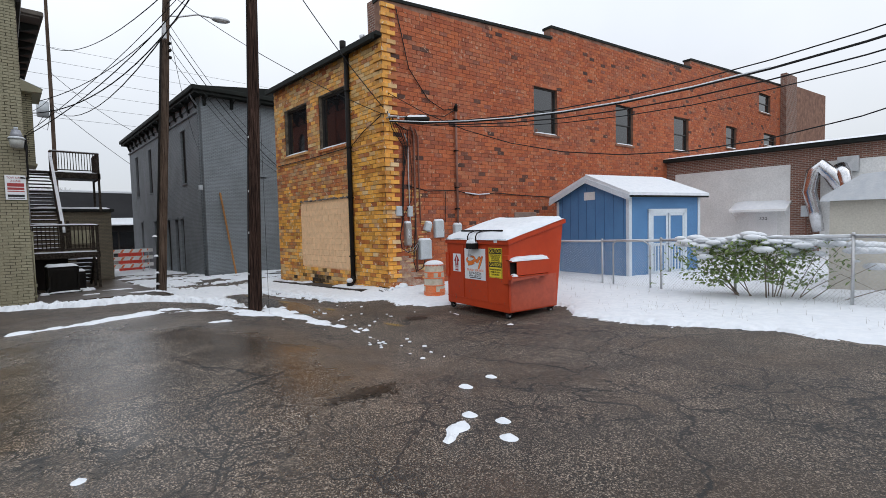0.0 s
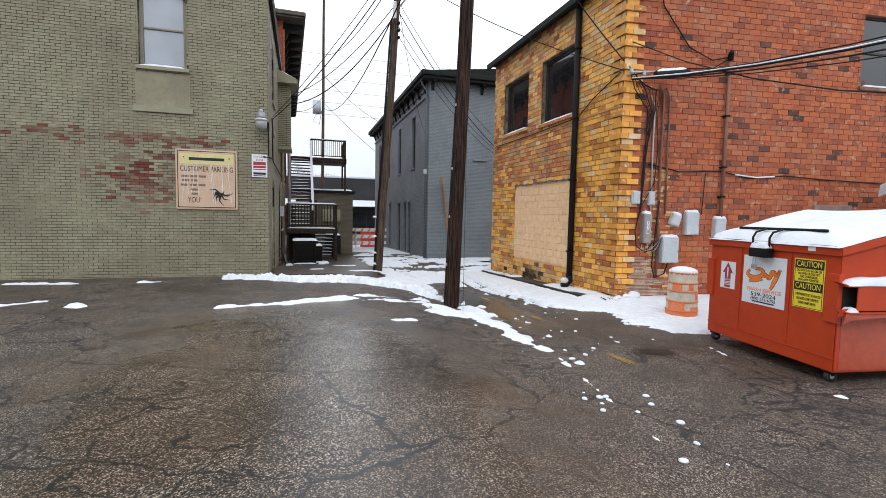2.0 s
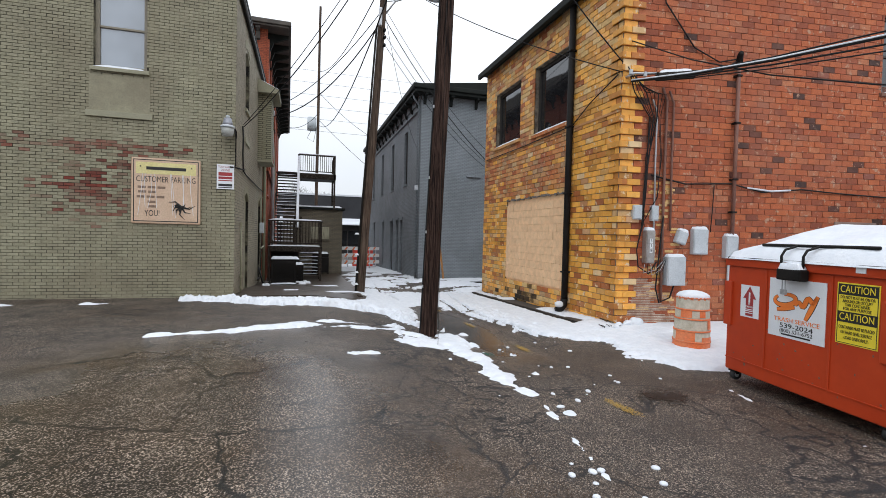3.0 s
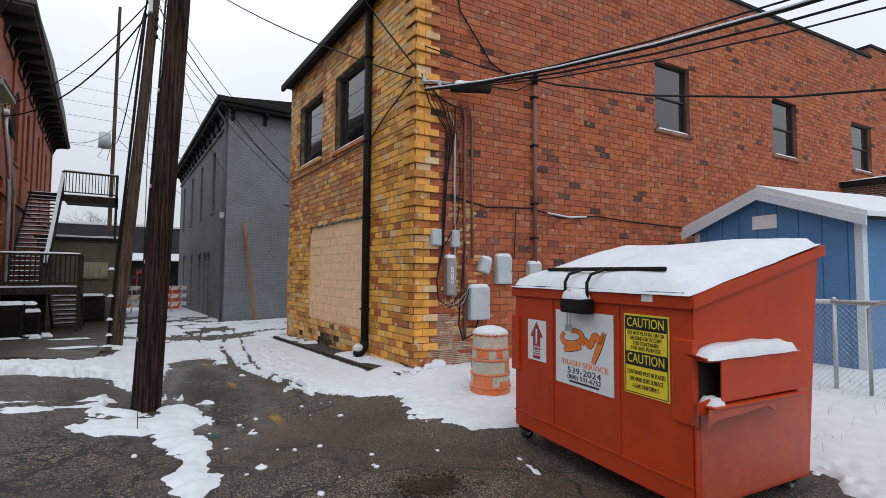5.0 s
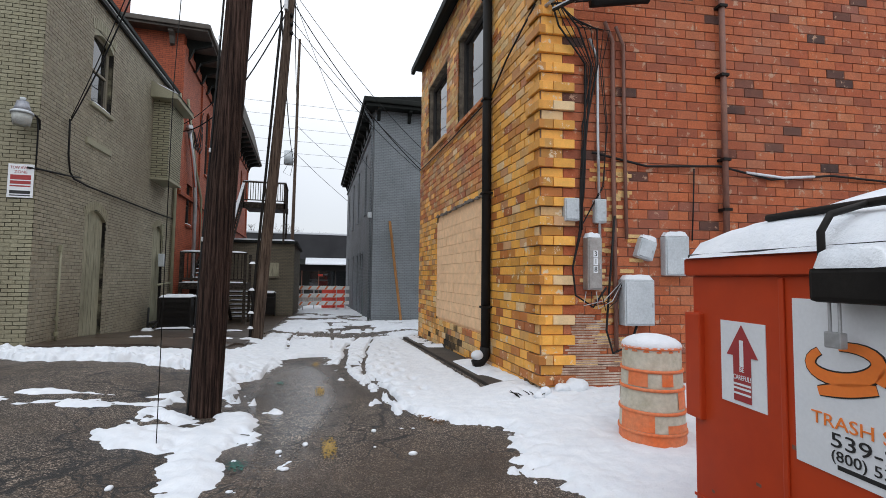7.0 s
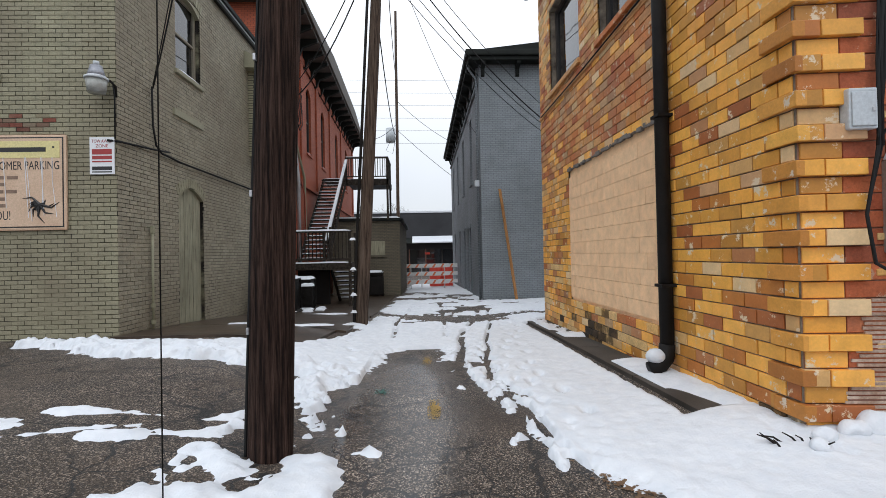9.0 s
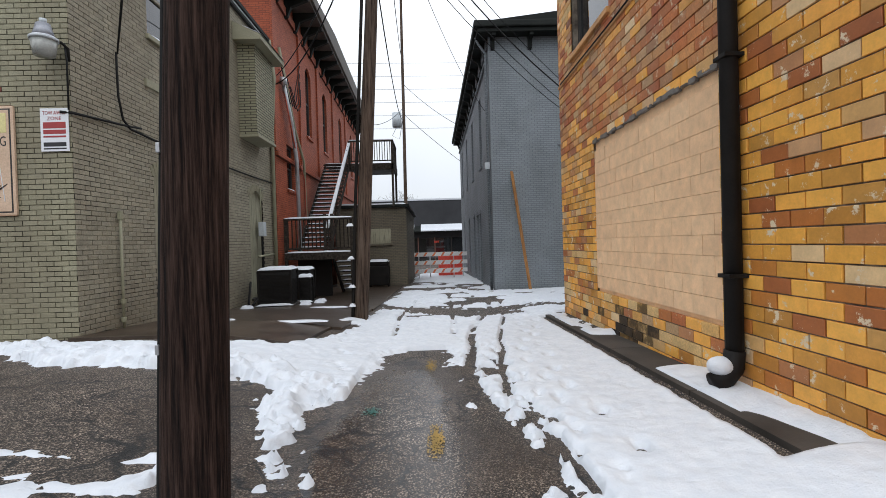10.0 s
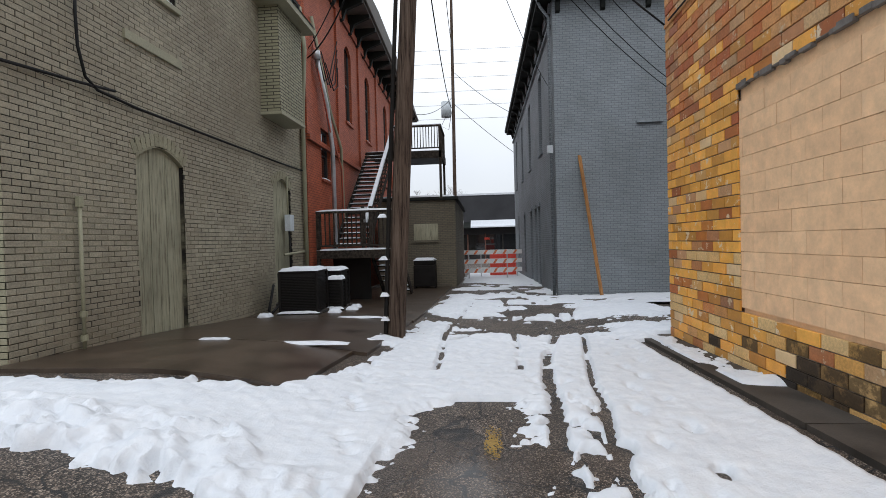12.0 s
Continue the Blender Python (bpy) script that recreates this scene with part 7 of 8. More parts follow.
part("fascia", S(0.85, 3.15, 24.86, 24.9, deck_z - 0.24, deck_z + 0.0), DECK_WOOD, stair)
part("fascia", S(3.1, 3.14, 24.9, 26.35, deck_z - 0.24, deck_z), DECK_WOOD, stair)
for x, y in ((0.9, 24.93), (3.08, 24.93), (3.08, 26.3)):
    part("post", S(x - 0.05, x + 0.05, y - 0.05, y + 0.05, gz(x, y) - 0.1, deck_z + 1.12), DECK_WOOD, stair)
part("rail", S(0.85, 3.16, 24.87, 24.98, deck_z + 1.08, deck_z + 1.14), DECK_WOOD, stair)
part("rail", S(0.85, 3.14, 24.9, 24.95, deck_z + 0.1, deck_z + 0.16), DECK_WOOD, stair)
part("rail_snow", snow_pad(bmesh.new(), 0.1, 2.4, -0.03, 0.08, deck_z + 1.64, 0.05, 20, 4, 2), SNOW, stair, "", True)
part("deck_snow", snow_pad(bmesh.new(), 0.1, 2.38, -0.04, 0.3, deck_z + 0.5, 0.05, 20, 4, 5), SNOW, stair, "", True)
for i in range(16):
    x = 0.98 + 0.132 * i
    part("baluster", S(x - 0.018, x + 0.018, 24.91, 24.945, deck_z + 0.1, deck_z + 1.08, 0.003), DECK_WOOD, stair)
n = 22
for i in range(n):
    z, y = deck_z + (up_z - deck_z) * (i + 1) / n, 26.3 + 4.7 * i / n
    part("tread", S(0.95, 2.0, y, y + 0.26, z - 0.04, z), DECK_WOOD, stair)
    part("tread_snow", snow_pad(bmesh.new(), 0.22, 1.24, y - 24.9, y - 24.9 + 0.25, z + 0.5, 0.03, 8, 3, i), SNOW, stair, "", True)
for x in (0.93, 2.02):
    part("stringer", poly_prism(bmesh.new(), [(26.2 - 24.9, deck_z + 0.3), (31.0 - 24.9, up_z + 0.3), (31.0 - 24.9, up_z + 0.52), (26.2 - 24.9, deck_z + 0.62)], 0.04, Matrix(((0, 1, 0, x - 0.75), (1, 0, 0, 0), (0, 0, 1, 0), (0, 0, 0, 1)))), DECK_WOOD, stair)
rl = bmesh.new()
poly_prism(rl, [(26.0 - 24.9, deck_z + 1.2), (31.0 - 24.9, up_z + 1.3), (31.0 - 24.9, up_z + 1.42), (26.0 - 24.9, deck_z + 1.34)], 0.1, Matrix(((0, 1, 0, 2.0 - 0.75), (1, 0, 0, 0), (0, 0, 1, 0), (0, 0, 0, 1))))
part("hand_rail", rl, DECK_WOOD, stair)
rs = bmesh.new()
poly_prism(rs, [(26.0 - 24.9, deck_z + 1.34), (31.0 - 24.9, up_z + 1.42), (31.0 - 24.9, up_z + 1.5), (26.0 - 24.9, deck_z + 1.43)], 0.12, Matrix(((0, 1, 0, 1.99 - 0.75), (1, 0, 0, 0), (0, 0, 1, 0), (0, 0, 0, 1))))
part("hand_rail_snow", rs, SNOW, stair)
for i in range(18):
    y = 26.2 + 4.7 * i / 18
    z = deck_z + (up_z - deck_z) * i / 18
    part("baluster", S(2.03, 2.065, y, y + 0.035, z + 0.2, z + 0.95, 0.003), DECK_WOOD, stair)
for x in (1.9, 2.15):
    part("newel", S(x, x + 0.1, 26.0, 26.1, deck_z, deck_z + 1.35), DECK_WOOD, stair)
# lower flight from the court to the deck
for i in range(8):
    z, y = deck_z - 0.19 * (i + 1), 26.4 + 0.25 * i
    part("tread", S(2.15, 3.1, y, y + 0.27, z - 0.04, z), DECK_WOOD, stair)
    part("tread_snow", snow_pad(bmesh.new(), 1.42, 2.32, y - 24.9, y - 24.9 + 0.25, z + 0.5, 0.035, 8, 3, i + 40), SNOW, stair, "", True)
for x in (2.12, 3.1):
    part("stringer", poly_prism(bmesh.new(), [(26.35 - 24.9, deck_z + 0.4), (28.5 - 24.9, gz(3, 28) + 0.5), (28.3 - 24.9, gz(3, 28) + 0.3), (26.35 - 24.9, deck_z + 0.15)], 0.04, Matrix(((0, 1, 0, x - 0.75), (1, 0, 0, 0), (0, 0, 1, 0), (0, 0, 0, 1)))), DECK_WOOD, stair)
# near-black panel added to darken the void under the deck
part("under_deck_shade", S(0.88, 2.1, 26.3, 26.34, gz(1.5, 26), deck_z - 0.05), INSIDE_SHADE, stair, "dark panel added for the shade under the deck")
# upper deck
for i in range(14):
    part("deck_board", S(0.85, 4.05, 31.0 + 0.145 * i, 31.135 + 0.145 * i, up_z - 0.04, up_z), DECK_WOOD, stair)
part("fascia", S(2.05, 4.1, 30.95, 31.0, up_z - 0.3, up_z), DECK_WOOD, stair)
part("fascia", S(4.05, 4.1, 31.0, 33.0, up_z - 0.3, up_z), DECK_WOOD, stair)
# joists as one near-black block, the underside's shade put into its colour
part("shaded_joists", S(2.1, 4.0, 31.1, 32.9, up_z - 0.26, up_z - 0.05), INSIDE_SHADE, stair)
part("deck_snow", snow_pad(bmesh.new(), 1.3, 3.3, 30.96 - 24.9, 32.9 - 24.9, up_z + 0.5, 0.06, 10, 10, 3), SNOW, stair, "", True)
for x, y in ((2.05, 31.0), (4.02, 31.0), (4.02, 32.95)):
    part("post", S(x - 0.05, x + 0.05, y - 0.05, y + 0.05, up_z - 0.3 if x < 3 else 3.0, up_z + 1.05), DECK_WOOD, stair)
for x0, x1, y0, y1 in ((2.05, 4.07, 30.96, 31.06), (3.98, 4.08, 31.0, 33.0)):
    part("rail", S(x0, x1, y0, y1, up_z + 1.0, up_z + 1.06), DECK_WOOD, stair)
    part("rail_snow", S(x0, x1, y0, y1, up_z + 1.06, up_z + 1.1, 0.015), SNOW, stair)
    part("rail", S(x0, x1, y0 + 0.02, y1 - 0.02, up_z + 0.1, up_z + 0.15), DECK_WOOD, stair)
for i in range(16):
    x = 2.15 + 0.118 * i
    part("baluster", S(x - 0.016, x + 0.016, 30.99, 31.02, up_z + 0.1, up_z + 1.0, 0.003), DECK_WOOD, stair)
    y = 31.1 + 0.118 * i
    part("baluster", S(4.01, 4.045, y, y + 0.035, up_z + 0.1, up_z + 1.0, 0.003), DECK_WOOD, stair)

# ---- low outbuilding under the upper deck ----
out = root("outbuilding", (1.2, 31.6, -1.0), 0, "low dark brick outbuilding with snow on its roof", "outbuilding")
part("wall", box(0, 3.35, 0, 9, 0, 4.0), DARK_BRICK, out)
part("roof", box(-0.1, 3.5, -0.12, 9.1, 4.0, 4.14, 0.02), TRIM_DARK, out)
part("roof_snow", snow_pad(bmesh.new(), -0.05, 3.45, -0.05, 9, 4.14, 0.16, 14, 20, 9), SNOW, out, "", True)
part("boarded_window", box(1.55, 2.6, -0.05, 0.0, 2.3, 3.0, 0.01), DOOR_PAINT, out, "boarded olive window")
part("window_ledge", box(1.5, 2.65, -0.08, 0.0, 2.2, 2.3, 0.01), DARK_BRICK, out)
grill = root("barbecue", (3.3, 30.8, gz(3.3, 30.8) + 0.04), 0, "black covered barbecue with a snow-laden shelf", "barbecue")
part("cabinet", box(-0.45, 0.45, -0.3, 0.3, 0.1, 0.95, 0.03), BLACK_METAL, grill)
part("hood", box(-0.45, 0.45, -0.28, 0.28, 0.95, 1.2, 0.08), BLACK_METAL, grill)
part("snow", snow_pad(bmesh.new(), -0.46, 0.46, -0.3, 0.3, 1.15, 0.1, 8, 8, 1), SNOW, grill, "", True)
for x in (-0.42, 0.42):
    part("leg", box(x - 0.03, x + 0.03, -0.28, 0.28, 0, 0.12, 0.005), BLACK_METAL, grill)

# ---- road barricades at the alley's end ----


def barricade(x, y, w, rz, label):
    b = root("barricade", (x, y, gz(x, y)), rz, label, "barricade", "striped barricades")
    for z in (0.35, 0.85, 1.35):
        part("board", box(-w / 2, w / 2, -0.02, 0.02, z, z + 0.24, 0.005), WHITE_PAINT, b)
        k = int(w / 0.45)
        for i in range(k):
            u = -w / 2 + w * i / k
            part("stripe", poly_prism(bmesh.new(), [(u, z + 0.01), (u + 0.13, z + 0.01), (u + 0.27, z + 0.23), (u + 0.14, z + 0.23)], 0.004, pose(0, -0.026, 0)), BARRIER_ORANGE, b)
    for sx in (-1, 1):
        part("upright", box(sx * w * 0.4 - 0.03, sx * w * 0.4 + 0.03, 0.02, 0.08, 0, 1.6, 0.005), GALV, b)
        part("foot", box(sx * w * 0.4 - 0.04, sx * w * 0.4 + 0.04, -0.5, 0.6, 0, 0.06, 0.005), GALV, b)
    return b


barricade(5.95, 37.2, 2.6, 3, "orange and white striped road barricade")
barricade(6.6, 38.8, 2.6, -4, "orange and white striped road barricade set behind")
for x, y in ((6.5, 40.5), (7.3, 40.8)):
    bt = root("traffic_barrier", (x, y, gz(x, y)), 0, "orange-red plastic barrier block", "barrier", "plastic barriers")
    part("block", box(-0.4, 0.4, -0.25, 0.25, 0, 1.4, 0.08), RED_PLASTIC, bt)
    part("snow", snow_pad(bmesh.new(), -0.38, 0.38, -0.24, 0.24, 1.4, 0.06, 6, 6, x), SNOW, bt, "", True)

# ---- bare trees far off ----
trg = random.Random(21)


def limb(bm, p, d, length, r, depth):
    q = p + d * length
    mid = p.lerp(q, 0.5) + Vector((trg.uniform(-1, 1), trg.uniform(-1, 1), trg.uniform(-0.3, 0.6))) * length * 0.06
    tube(bm, [p, mid, q], r, r * 0.65, 5, False)
    if depth:
        for _ in range(trg.choice((2, 3, 3))):
            nd = (d + Vector((trg.uniform(-1, 1), trg.uniform(-1, 1), trg.uniform(-0.35, 0.7))) * 0.75).normalized()
            limb(bm, p.lerp(q, trg.uniform(0.6, 1.0)), nd, length * trg.uniform(0.6, 0.82), r * 0.6, depth - 1)


for x, y, h in ((0.5, 84, 4.2), (4.5, 88, 4.0), (-4, 90, 4.4)):
    t = root("bare_tree", (x, y, -1.3), 0, "leafless winter tree beyond the shop roofs", "tree", "bare trees")
    bm = bmesh.new()
    tube(bm, [(0, 0, 0), (0.1, 0, 2), (0, 0.1, h)], 0.3, 0.2, 8)
    part("trunk", bm, BARK, t, "", True)
    bm = bmesh.new()
    for _ in range(5):
        limb(bm, Vector((0, 0, h - trg.uniform(0, 0.8))), Vector((trg.uniform(-0.8, 0.8), trg.uniform(-0.8, 0.8), 1)).normalized(), 2.6, 0.12, 5)
    part("crown", bm, BARK, t)

# ---- blue shed, fence and bush in the yard ----
shed = root("garden_shed", (14.25, 6.66, gz(14.3, 6.66) - 0.04), -16, "blue wooden shed with pale trim and a snowy roof", "shed")
SW, SD, SH = 3.35, 3.3, 2.6
part("wall_gable", poly_prism(bmesh.new(), [(0, 0), (SD, 0), (SD, SH), (SD / 2, SH + 0.6), (0, SH)], 0.06, Matrix(((0, 1, 0, 0), (1, 0, 0, 0), (0, 0, 1, 0), (0, 0, 0, 1)))), BLUE_SIDING, shed)
part("wall_door_side", box(0.06, SW, 0, 0.06, 0, SH), BLUE_SIDING, shed)
part("wall_back", box(0.06, SW, SD - 0.06, SD, 0, SH), BLUE_SIDING, shed)
part("wall_end", box(SW - 0.06, SW, 0.06, SD - 0.06, 0, SH), BLUE_SIDING, shed)
# strips of darker siding blue, painting the shade of the grooves
for i in range(8):
    part("groove_shade_strip", box(-0.006, 0.0, 0.4 * i + 0.2, 0.4 * i + 0.215, 0, SH + 0.1 + 0.35 * (1 - abs(0.4 * i + 0.2 - SD / 2) / (SD / 2))), BLUE_GROOVE, shed)
for x, y in ((-0.02, -0.02), (-0.02, SD - 0.1), (SW - 0.1, -0.02)):
    part("corner_trim", box(x, x + 0.12, y, y + 0.12, 0, SH - 0.02, 0.006), SHED_TRIM, shed)
for sgn in (0, 1):
    ya, yb = (-0.2, SD / 2) if not sgn else (SD / 2, SD + 0.2)
    za, zb = (SH - 0.06, SH + 0.62) if not sgn else (SH + 0.62, SH - 0.06)
    mm = Matrix(((0, 1, 0, -0.2), (1, 0, 0, 0), (0, 0, 1, 0), (0, 0, 0, 1)))
    part("roof_slope", poly_prism(bmesh.new(), [(ya, za), (yb, zb), (yb, zb + 0.06), (ya, za + 0.06)], SW + 0.4, mm), TRIM_DARK, shed)
    part("roof_snow", poly_prism(bmesh.new(), [(ya - 0.02, za + 0.06), (yb, zb + 0.06), (yb, zb + 0.19), (ya, za + 0.15)], SW + 0.42, mm @ pose(0, -0.01, 0)), SNOW, shed)
    part("verge_board", poly_prism(bmesh.new(), [(ya, za - 0.1), (yb, zb - 0.1), (yb, zb + 0.07), (ya, za + 0.07)], 0.03, mm @ pose(0, -0.035, 0)), SHED_TRIM, shed)
part("gable_vent", box(-0.03, 0.0, SD / 2 - 0.25, SD / 2 + 0.25, SH - 0.05, SH + 0.22, 0.01), WHITE_PAINT, shed, "white louvred vent")
for a, b in ((0.95, 1.72), (1.75, 2.52)):
    d = part("door", box(a, b, -0.03, 0.0, 0.1, 2.05, 0.006), BLUE_SIDING, shed)
    for p, q, r, s in ((a, a + 0.09, 0.1, 2.05), (b - 0.09, b, 0.1, 2.05), (a, b, 1.96, 2.05), (a, b, 0.1, 0.2), (a, b, 1.0, 1.09)):
        part("door_trim", box(p, q, -0.045, -0.03, r, s, 0.004), SHED_TRIM, d)
    for k in range(4):
        part("door_slat", box(a + 0.14 + 0.15 * k, a + 0.2 + 0.15 * k, -0.045, -0.03, 0.2, 1.0, 0.004), SHED_TRIM, d)
for a, b, c, d in ((0.82, 0.95, 0.1, 2.16), (2.52, 2.65, 0.1, 2.16), (0.82, 2.65, 2.05, 2.18)):
    part("door_frame", box(a, b, -0.05, 0.0, c, d, 0.006), SHED_TRIM, shed)

fence = root("chain_link_fence", (0, 0, 0), 0, "low galvanised chain-link fence with snow on its rail", "fence")
F = [(13.6, 9.3), (12.3, 6.5), (11.6, 4.6), (11.3, 2.95), (10.6, 1.0), (9.9, -1.6), (9.2, -4.5)]
FH = 1.22
for (xa, ya), (xb, yb) in zip(F, F[1:]):
    za, zb = gz(xa, ya), gz(xb, yb)
    part("top_rail", tube(bmesh.new(), [(xa, ya, za + FH), (xb, yb, zb + FH)], 0.021, seg=8), GALV, fence, "", True)
    part("rail_snow", tube(bmesh.new(), [(xa, ya, za + FH + 0.03), (xb, yb, zb + FH + 0.03)], 0.018, seg=6), SNOW, fence, "", True)
    msh = bmesh.new()
    L = math.hypot(xb - xa, yb - ya)
    n = int(L / 0.075)
    for sgn in (1, -1):
        for i in range(-int(FH / 0.075), n + int(FH / 0.075)):
            u0, z0 = i * 0.075, 0.03
            u1, z1 = u0 + sgn * (FH - 0.05), FH - 0.02
            ca, cb = (0 - u0) / (u1 - u0), (L - u0) / (u1 - u0)
            t0, t1 = max(0, min(ca, cb)), min(1, max(ca, cb))
            if t1 - t0 < 0.03:
                continue
            pts = []
            for t in (t0, t1):
                u, z = u0 + (u1 - u0) * t, z0 + (z1 - z0) * t
                f = u / L
                pts.append((xa + (xb - xa) * f, ya + (yb - ya) * f, za + (zb - za) * f + z))
            tube(msh, pts, 0.0022, seg=3, caps=False)
    part("mesh", msh, GALV, fence)
for x, y in F:
    part("post", tube(bmesh.new(), [(x, y, gz(x, y) - 0.1), (x, y, gz(x, y) + FH + 0.04)], 0.026, seg=10), GALV, fence, "", True)
    part("cap", tube(bmesh.new(), [(x, y, gz(x, y) + FH + 0.03), (x, y, gz(x, y) + FH + 0.08)], 0.04, 0.02, 10), GALV, fence, "", True)
gate = root("fence_gate", (12.15, 6.1, gz(12, 6)), 0, "chain-link gate frame standing in the snow", "gate")
part("frame_tube", tube(bmesh.new(), [(0, 0, 0.05), (0, 0, 1.15), (-0.06, -0.15, 1.25), (-0.4, -1.0, 1.25), (-0.46, -1.2, 1.15), (-0.46, -1.2, 0.05)], 0.022, seg=8), GALV, gate, "", True)

bush = root("vine_bush", (11.1, 2.3, gz(11, 2.3)), 0, "green-leaved vine tangle on the fence under snow", "bush")
brg = random.Random(9)
tw, lf, sw = bmesh.new(), bmesh.new(), bmesh.new()
for i in range(18):
    y0, ang = brg.gauss(0, 0.5), brg.uniform(-1, 1)
    top_ = Vector((brg.gauss(0, 0.25), y0 * 2.4, brg.uniform(0.5, 1.25)))
    tube(tw, [(brg.gauss(0, 0.1), y0 * 0.9, 0), (brg.gauss(0, 0.2), y0 * 1.6, top_.z * 0.55), top_, top_ + Vector((brg.gauss(0, 0.3), brg.gauss(0, 0.4), -0.25))], 0.012, 0.003, 4, False)
for i in range(2600):
    c = Vector((brg.gauss(0, 0.24), brg.gauss(0.35, 0.62), 0))
    c.z = 1.2 - 0.85 * brg.random() ** 1.2 - 0.08 * abs(c.y) + 0.06 * math.sin(c.y * 5)
    e = Euler((brg.uniform(-1, 1), brg.uniform(-1, 1), brg.uniform(0, 6.28))).to_matrix()
    q = brg.uniform(0.03, 0.065)
    v = [lf.verts.new(c + e @ Vector(p) * q) for p in ((-1, 0, 0), (0, -0.5, 0.15), (1, 0, -0.1), (0, 0.5, 0.15))]
    lf.faces.new(v)
for i in range(150):
    c = Vector((brg.gauss(0, 0.16), brg.uniform(-1.6, 1.7), 0))
    c.z = 1.2 - 0.03 * c.y ** 2 + 0.06 * math.sin(c.y * 5) + brg.uniform(-0.1, 0.05) - 0.3 * (brg.random() < 0.2) * brg.random()
    bmesh.ops.create_icosphere(sw, subdivisions=2, radius=brg.uniform(0.05, 0.14), matrix=Matrix.Translation(c) @ Matrix.Diagonal((1, 1.4, 0.5, 1)))
tagged(part("twigs", tw, TWIG, bush), "", "", kind="stuff")
tagged(part("leaves", lf, LEAF, bush), "", "", kind="stuff")
tagged(part("snow_load", sw, SNOW, bush, "clumps of snow on the leaves", True), "clumps of snow on the leaves", "", kind="stuff")
hut = root("plywood_hut", (12.6, 1.6, gz(13, 1)), 0, "pale plywood box shed with a thick snow roof", "shed")
part("wall", box(0, 2.6, -3.6, 0, 0, 1.85, 0.01), surf("pale_plywood", (0.46, 0.43, 0.37), (0.56, 0.53, 0.46), 0.75, 1.6, 30, 0.2), hut)
for y in (-1.2, -2.4):
    part("batten", box(-0.02, 0.0, y - 0.04, y + 0.04, 0, 1.85, 0.004), SHED_TRIM, hut)
part("roof_snow", poly_prism(bmesh.new(), [(-3.8, 1.85), (0.15, 1.85), (0.1, 1.95), (-0.5, 2.35), (-3.8, 2.6)], 2.9, Matrix(((0, 1, 0, -0.15), (1, 0, 0, 0), (0, 0, 1, 0), (0, 0, 0, 1)))), SNOW, hut)

# dead grass stalks poking out of the snow
gr = bmesh.new()
for i in range(500):
    x, y = brg.uniform(8.6, 13), brg.uniform(-2, 9.5)
    if x < 9.4 and y > 5:
        continue
    z = gz(x, y) + 0.05
    tube(gr, [(x, y, z), (x + brg.gauss(0, 0.03), y + brg.gauss(0, 0.03), z + brg.uniform(0.03, 0.14))], 0.002, 0.001, 3, False)
tagged(part("dry_grass", gr, TWIG), "dry grass stalks poking through the snow", "grass", kind="stuff")

STAINS = ((2.72, 3.82, 0.36, 0.2, OIL, 'dark oily wet stain on the tarmac'), (6.35, 7.5, 0.36, 0.26, OIL, 'dark oily wet stain on the tarmac'), (7.0, 11.0, 0.2, 0.3, MUD, 'orange brown muddy stain at the edge of the snow'))
# worn yellow centre marks and lumps of snow on the tarmac
for x, y, w, l, mt in ((5.83, 10.15, 0.1, 0.6, YELLOW_PAINT), (5.77, 12.6, 0.1, 0.65, YELLOW_PAINT), (5.72, 15.0, 0.11, 0.6, YELLOW_PAINT), (5.57, 7.25, 0.11, 0.6, YELLOW_PAINT), (5.1, 9.9, 0.12, 0.25, TEAL_PAINT), (5.2, 13.3, 0.12, 0.25, TEAL_PAINT)):
    mk = bmesh.new()
    for i in range(330 if mt is YELLOW_PAINT else 110):
        yy, xx = y + brg.triangular(-l * 0.55, l * 0.55, 0), x + brg.triangular(-w * 0.7, w * 0.7, 0)
        s = brg.uniform(0.004, 0.012)
        c = [(xx + s * brg.uniform(0.6, 1.1) * math.cos(t), yy + s * 1.5 * brg.uniform(0.6, 1.1) * math.sin(t)) for t in np.linspace(0, 2 * math.pi, 6)[:-1]]
        mk.faces.new([mk.verts.new((p, q, gz(p, q) + 0.010 + 0.00001 * i)) for p, q in c])
    tagged(part("road_mark", mk, mt), "worn yellow paint mark on the tarmac" if mt is YELLOW_PAINT else "faint teal spray mark on the tarmac", "road marking", "paint marks", "structure")
# dark oily stains and a smear of mud, ragged specks of a film on the tarmac
for x, y, rx_, ry_, mt, label in STAINS:
    mk = bmesh.new()
    for i in range(900):
        rr, t = abs(brg.gauss(0, 0.5)), brg.uniform(0, 2 * math.pi)
        xx, yy, s = x + rx_ * rr * math.cos(t), y + ry_ * rr * math.sin(t), brg.uniform(0.008, 0.022)
        c = [(xx + s * brg.uniform(0.5, 1.2) * math.cos(t), yy + s * brg.uniform(0.5, 1.2) * math.sin(t)) for t in np.linspace(0, 2 * math.pi, 7)[:-1]]
        mk.faces.new([mk.verts.new((p, q, gz(p, q) + 0.008 + 0.000004 * i)) for p, q in c])
    tagged(part("road_stain", mk, mt), label, "stain", kind="structure")
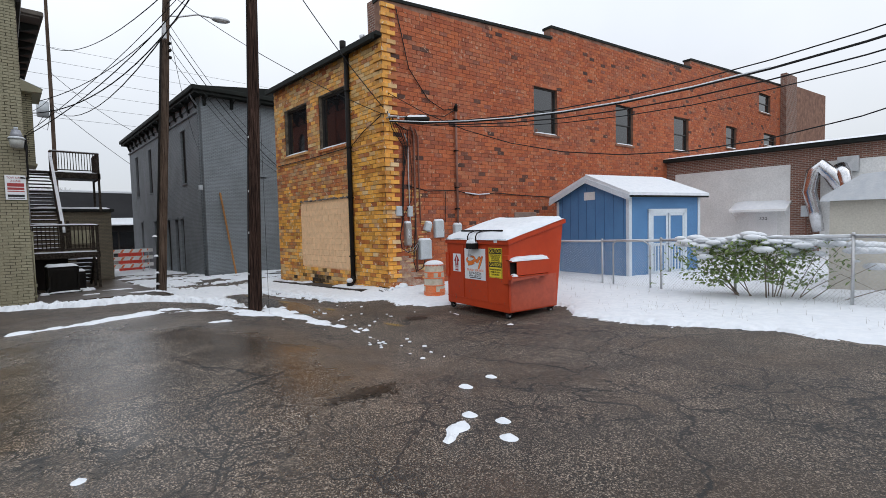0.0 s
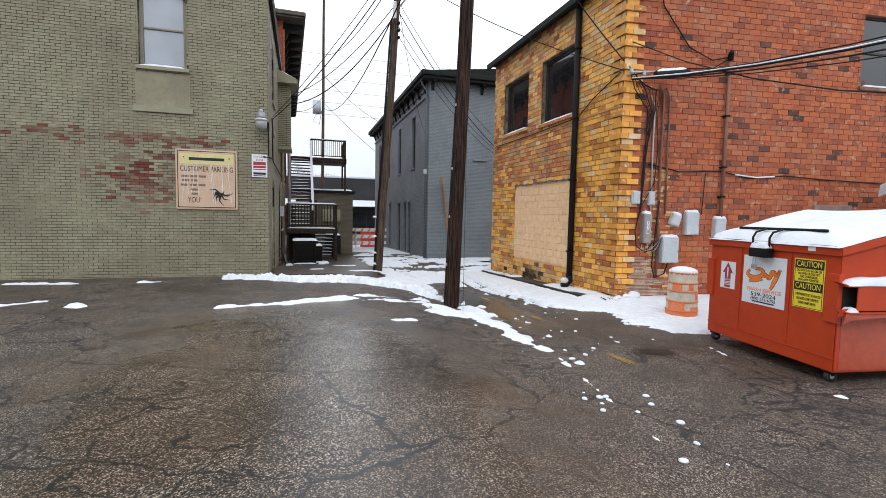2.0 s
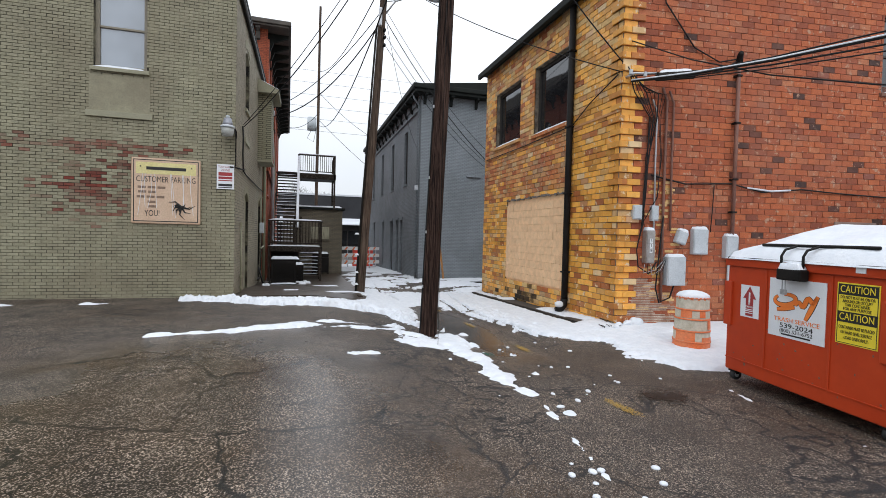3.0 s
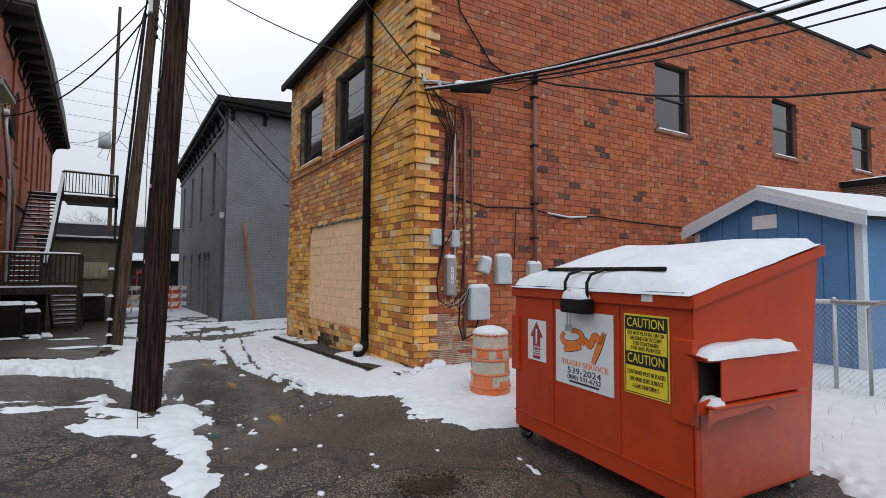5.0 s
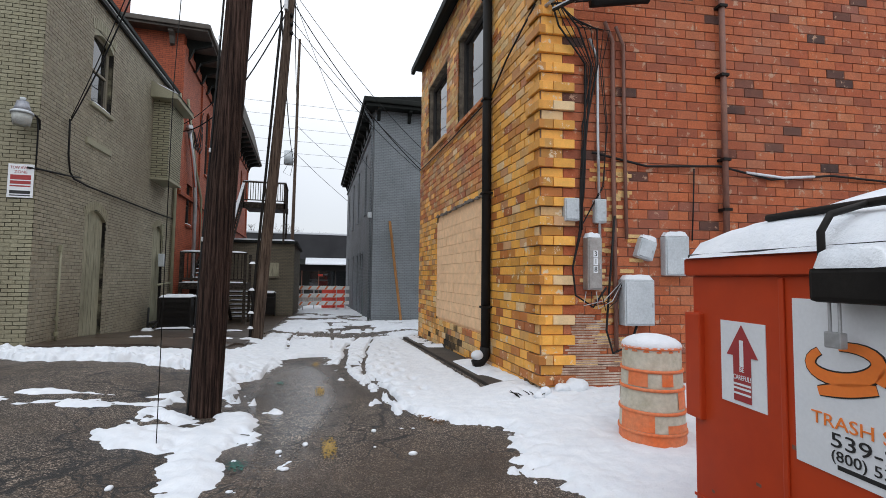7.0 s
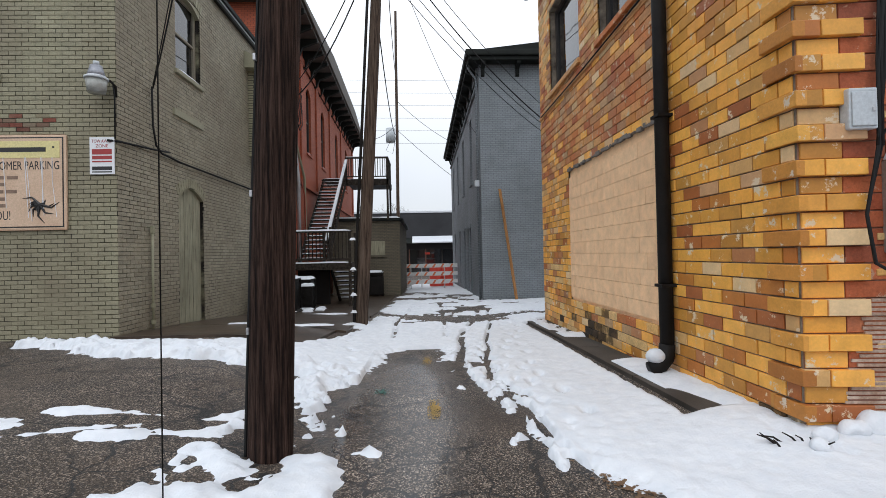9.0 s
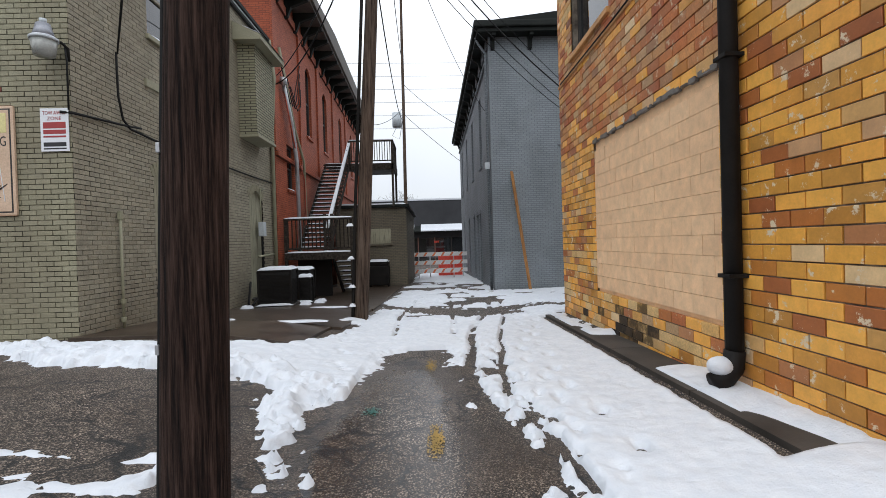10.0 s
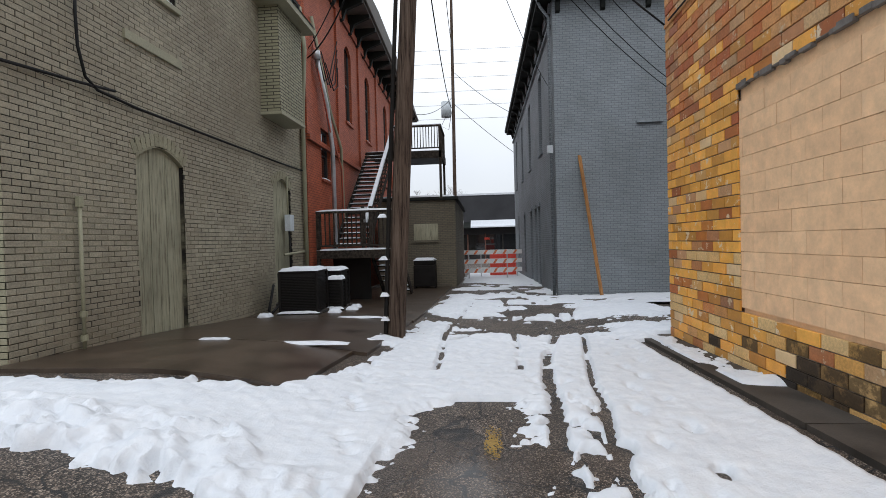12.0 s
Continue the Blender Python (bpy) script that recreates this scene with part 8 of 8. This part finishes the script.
for i in range(44):
    x, y = (brg.gauss(5.7, 0.6), brg.uniform(7.5, 11.0)) if i < 26 else (brg.gauss(4.4, 0.3), brg.uniform(4.5, 8))
    if (x > 6.9 and y < 8.2) or math.hypot(x - 4.55, y - 11.72) < 0.3:
        continue
    s = brg.uniform(0.01, 0.032)
    lump = bmesh.new()
    bmesh.ops.create_icosphere(lump, subdivisions=2, radius=s, matrix=Matrix.Translation((x, y, gz(x, y) + s * 0.3)) @ Matrix.Diagonal((brg.uniform(0.8, 1.6), brg.uniform(0.8, 1.6), 0.6, 1)))
    tagged(part("snow_crumb", lump, SNOW, smooth=True), "small crumb of snow on the tarmac", "snow", "snow crumbs")

deb = root("twig_clump", (8.2, 11.07, gz(8.2, 11.07) + 0.05), 0, "dark broken twigs poking out of the snow by the wall corner", "twigs")
for i in range(9):
    a = brg.uniform(0, 6.28)
    part("twig", tube(bmesh.new(), [(0.1 * math.cos(a), 0.06 * math.sin(a), -0.03), (0.16 * math.cos(a + 0.5), 0.1 * math.sin(a), 0.03), (0.22 * math.cos(a + 0.8), 0.12 * math.sin(a), brg.uniform(0.03, 0.09))], 0.01, 0.004, 5), BLACK_METAL, deb)
for x, y, r in ((8.93, 11.22, 0.13), (8.72, 11.2, 0.09), (8.45, 11.14, 0.07), (8.3, 11.0, 0.06)):
    bm = bmesh.new()
    bmesh.ops.create_icosphere(bm, subdivisions=3, radius=r, matrix=Matrix.Translation((x, y, gz(x, y) + 0.06 + r * 0.2)) @ Matrix.Diagonal((1.2, 0.9, 0.8, 1)))
    for v in bm.verts:
        v.co += Vector((1, 1, 1)) * 0.25 * r * noise.noise(v.co * 9)
    tagged(part("snow_clod", bm, SNOW, smooth=True), "rounded clod of snow at the foot of the wall", "snow", "snow clods")

# closing walls behind the camera, plain brick, out of view
tagged(part("wall_behind", box(-30, 40, -26, -25.6, -0.5, 6), BROWN_BRICK), "plain brick wall closing the lot", "wall", kind="structure")

# ---- nearest pieces of the walls ----
blocks = lay(YEL_AT, YEL_TURN, YEL_W, 3.22, 0.405, 0.205, 0.0035, [(0, board[0], 0, 9), (board[1] + 0.02, 99, 0, 9), (0, 99, 0, board[2])], rng, 0.0, jitter=0.002)
single_bricks("block", [(a, b, c, d, 0.0 + e) for a, b, c, d, e in blocks], YEL_AT, YEL_TURN, BLOCK_PAINT, wall_ochre, 0.0018)
single_bricks("tile", yn, YEL_AT, YEL_TURN, YELLOW_TILE, wall_ochre)
single_bricks("tile", near, RED_AT, RED_TURN, RED_TILE, wall_red)
single_bricks("brick", sn, GS_AT, 90, SIDE_TINT_BRICK, wall_olive_side)
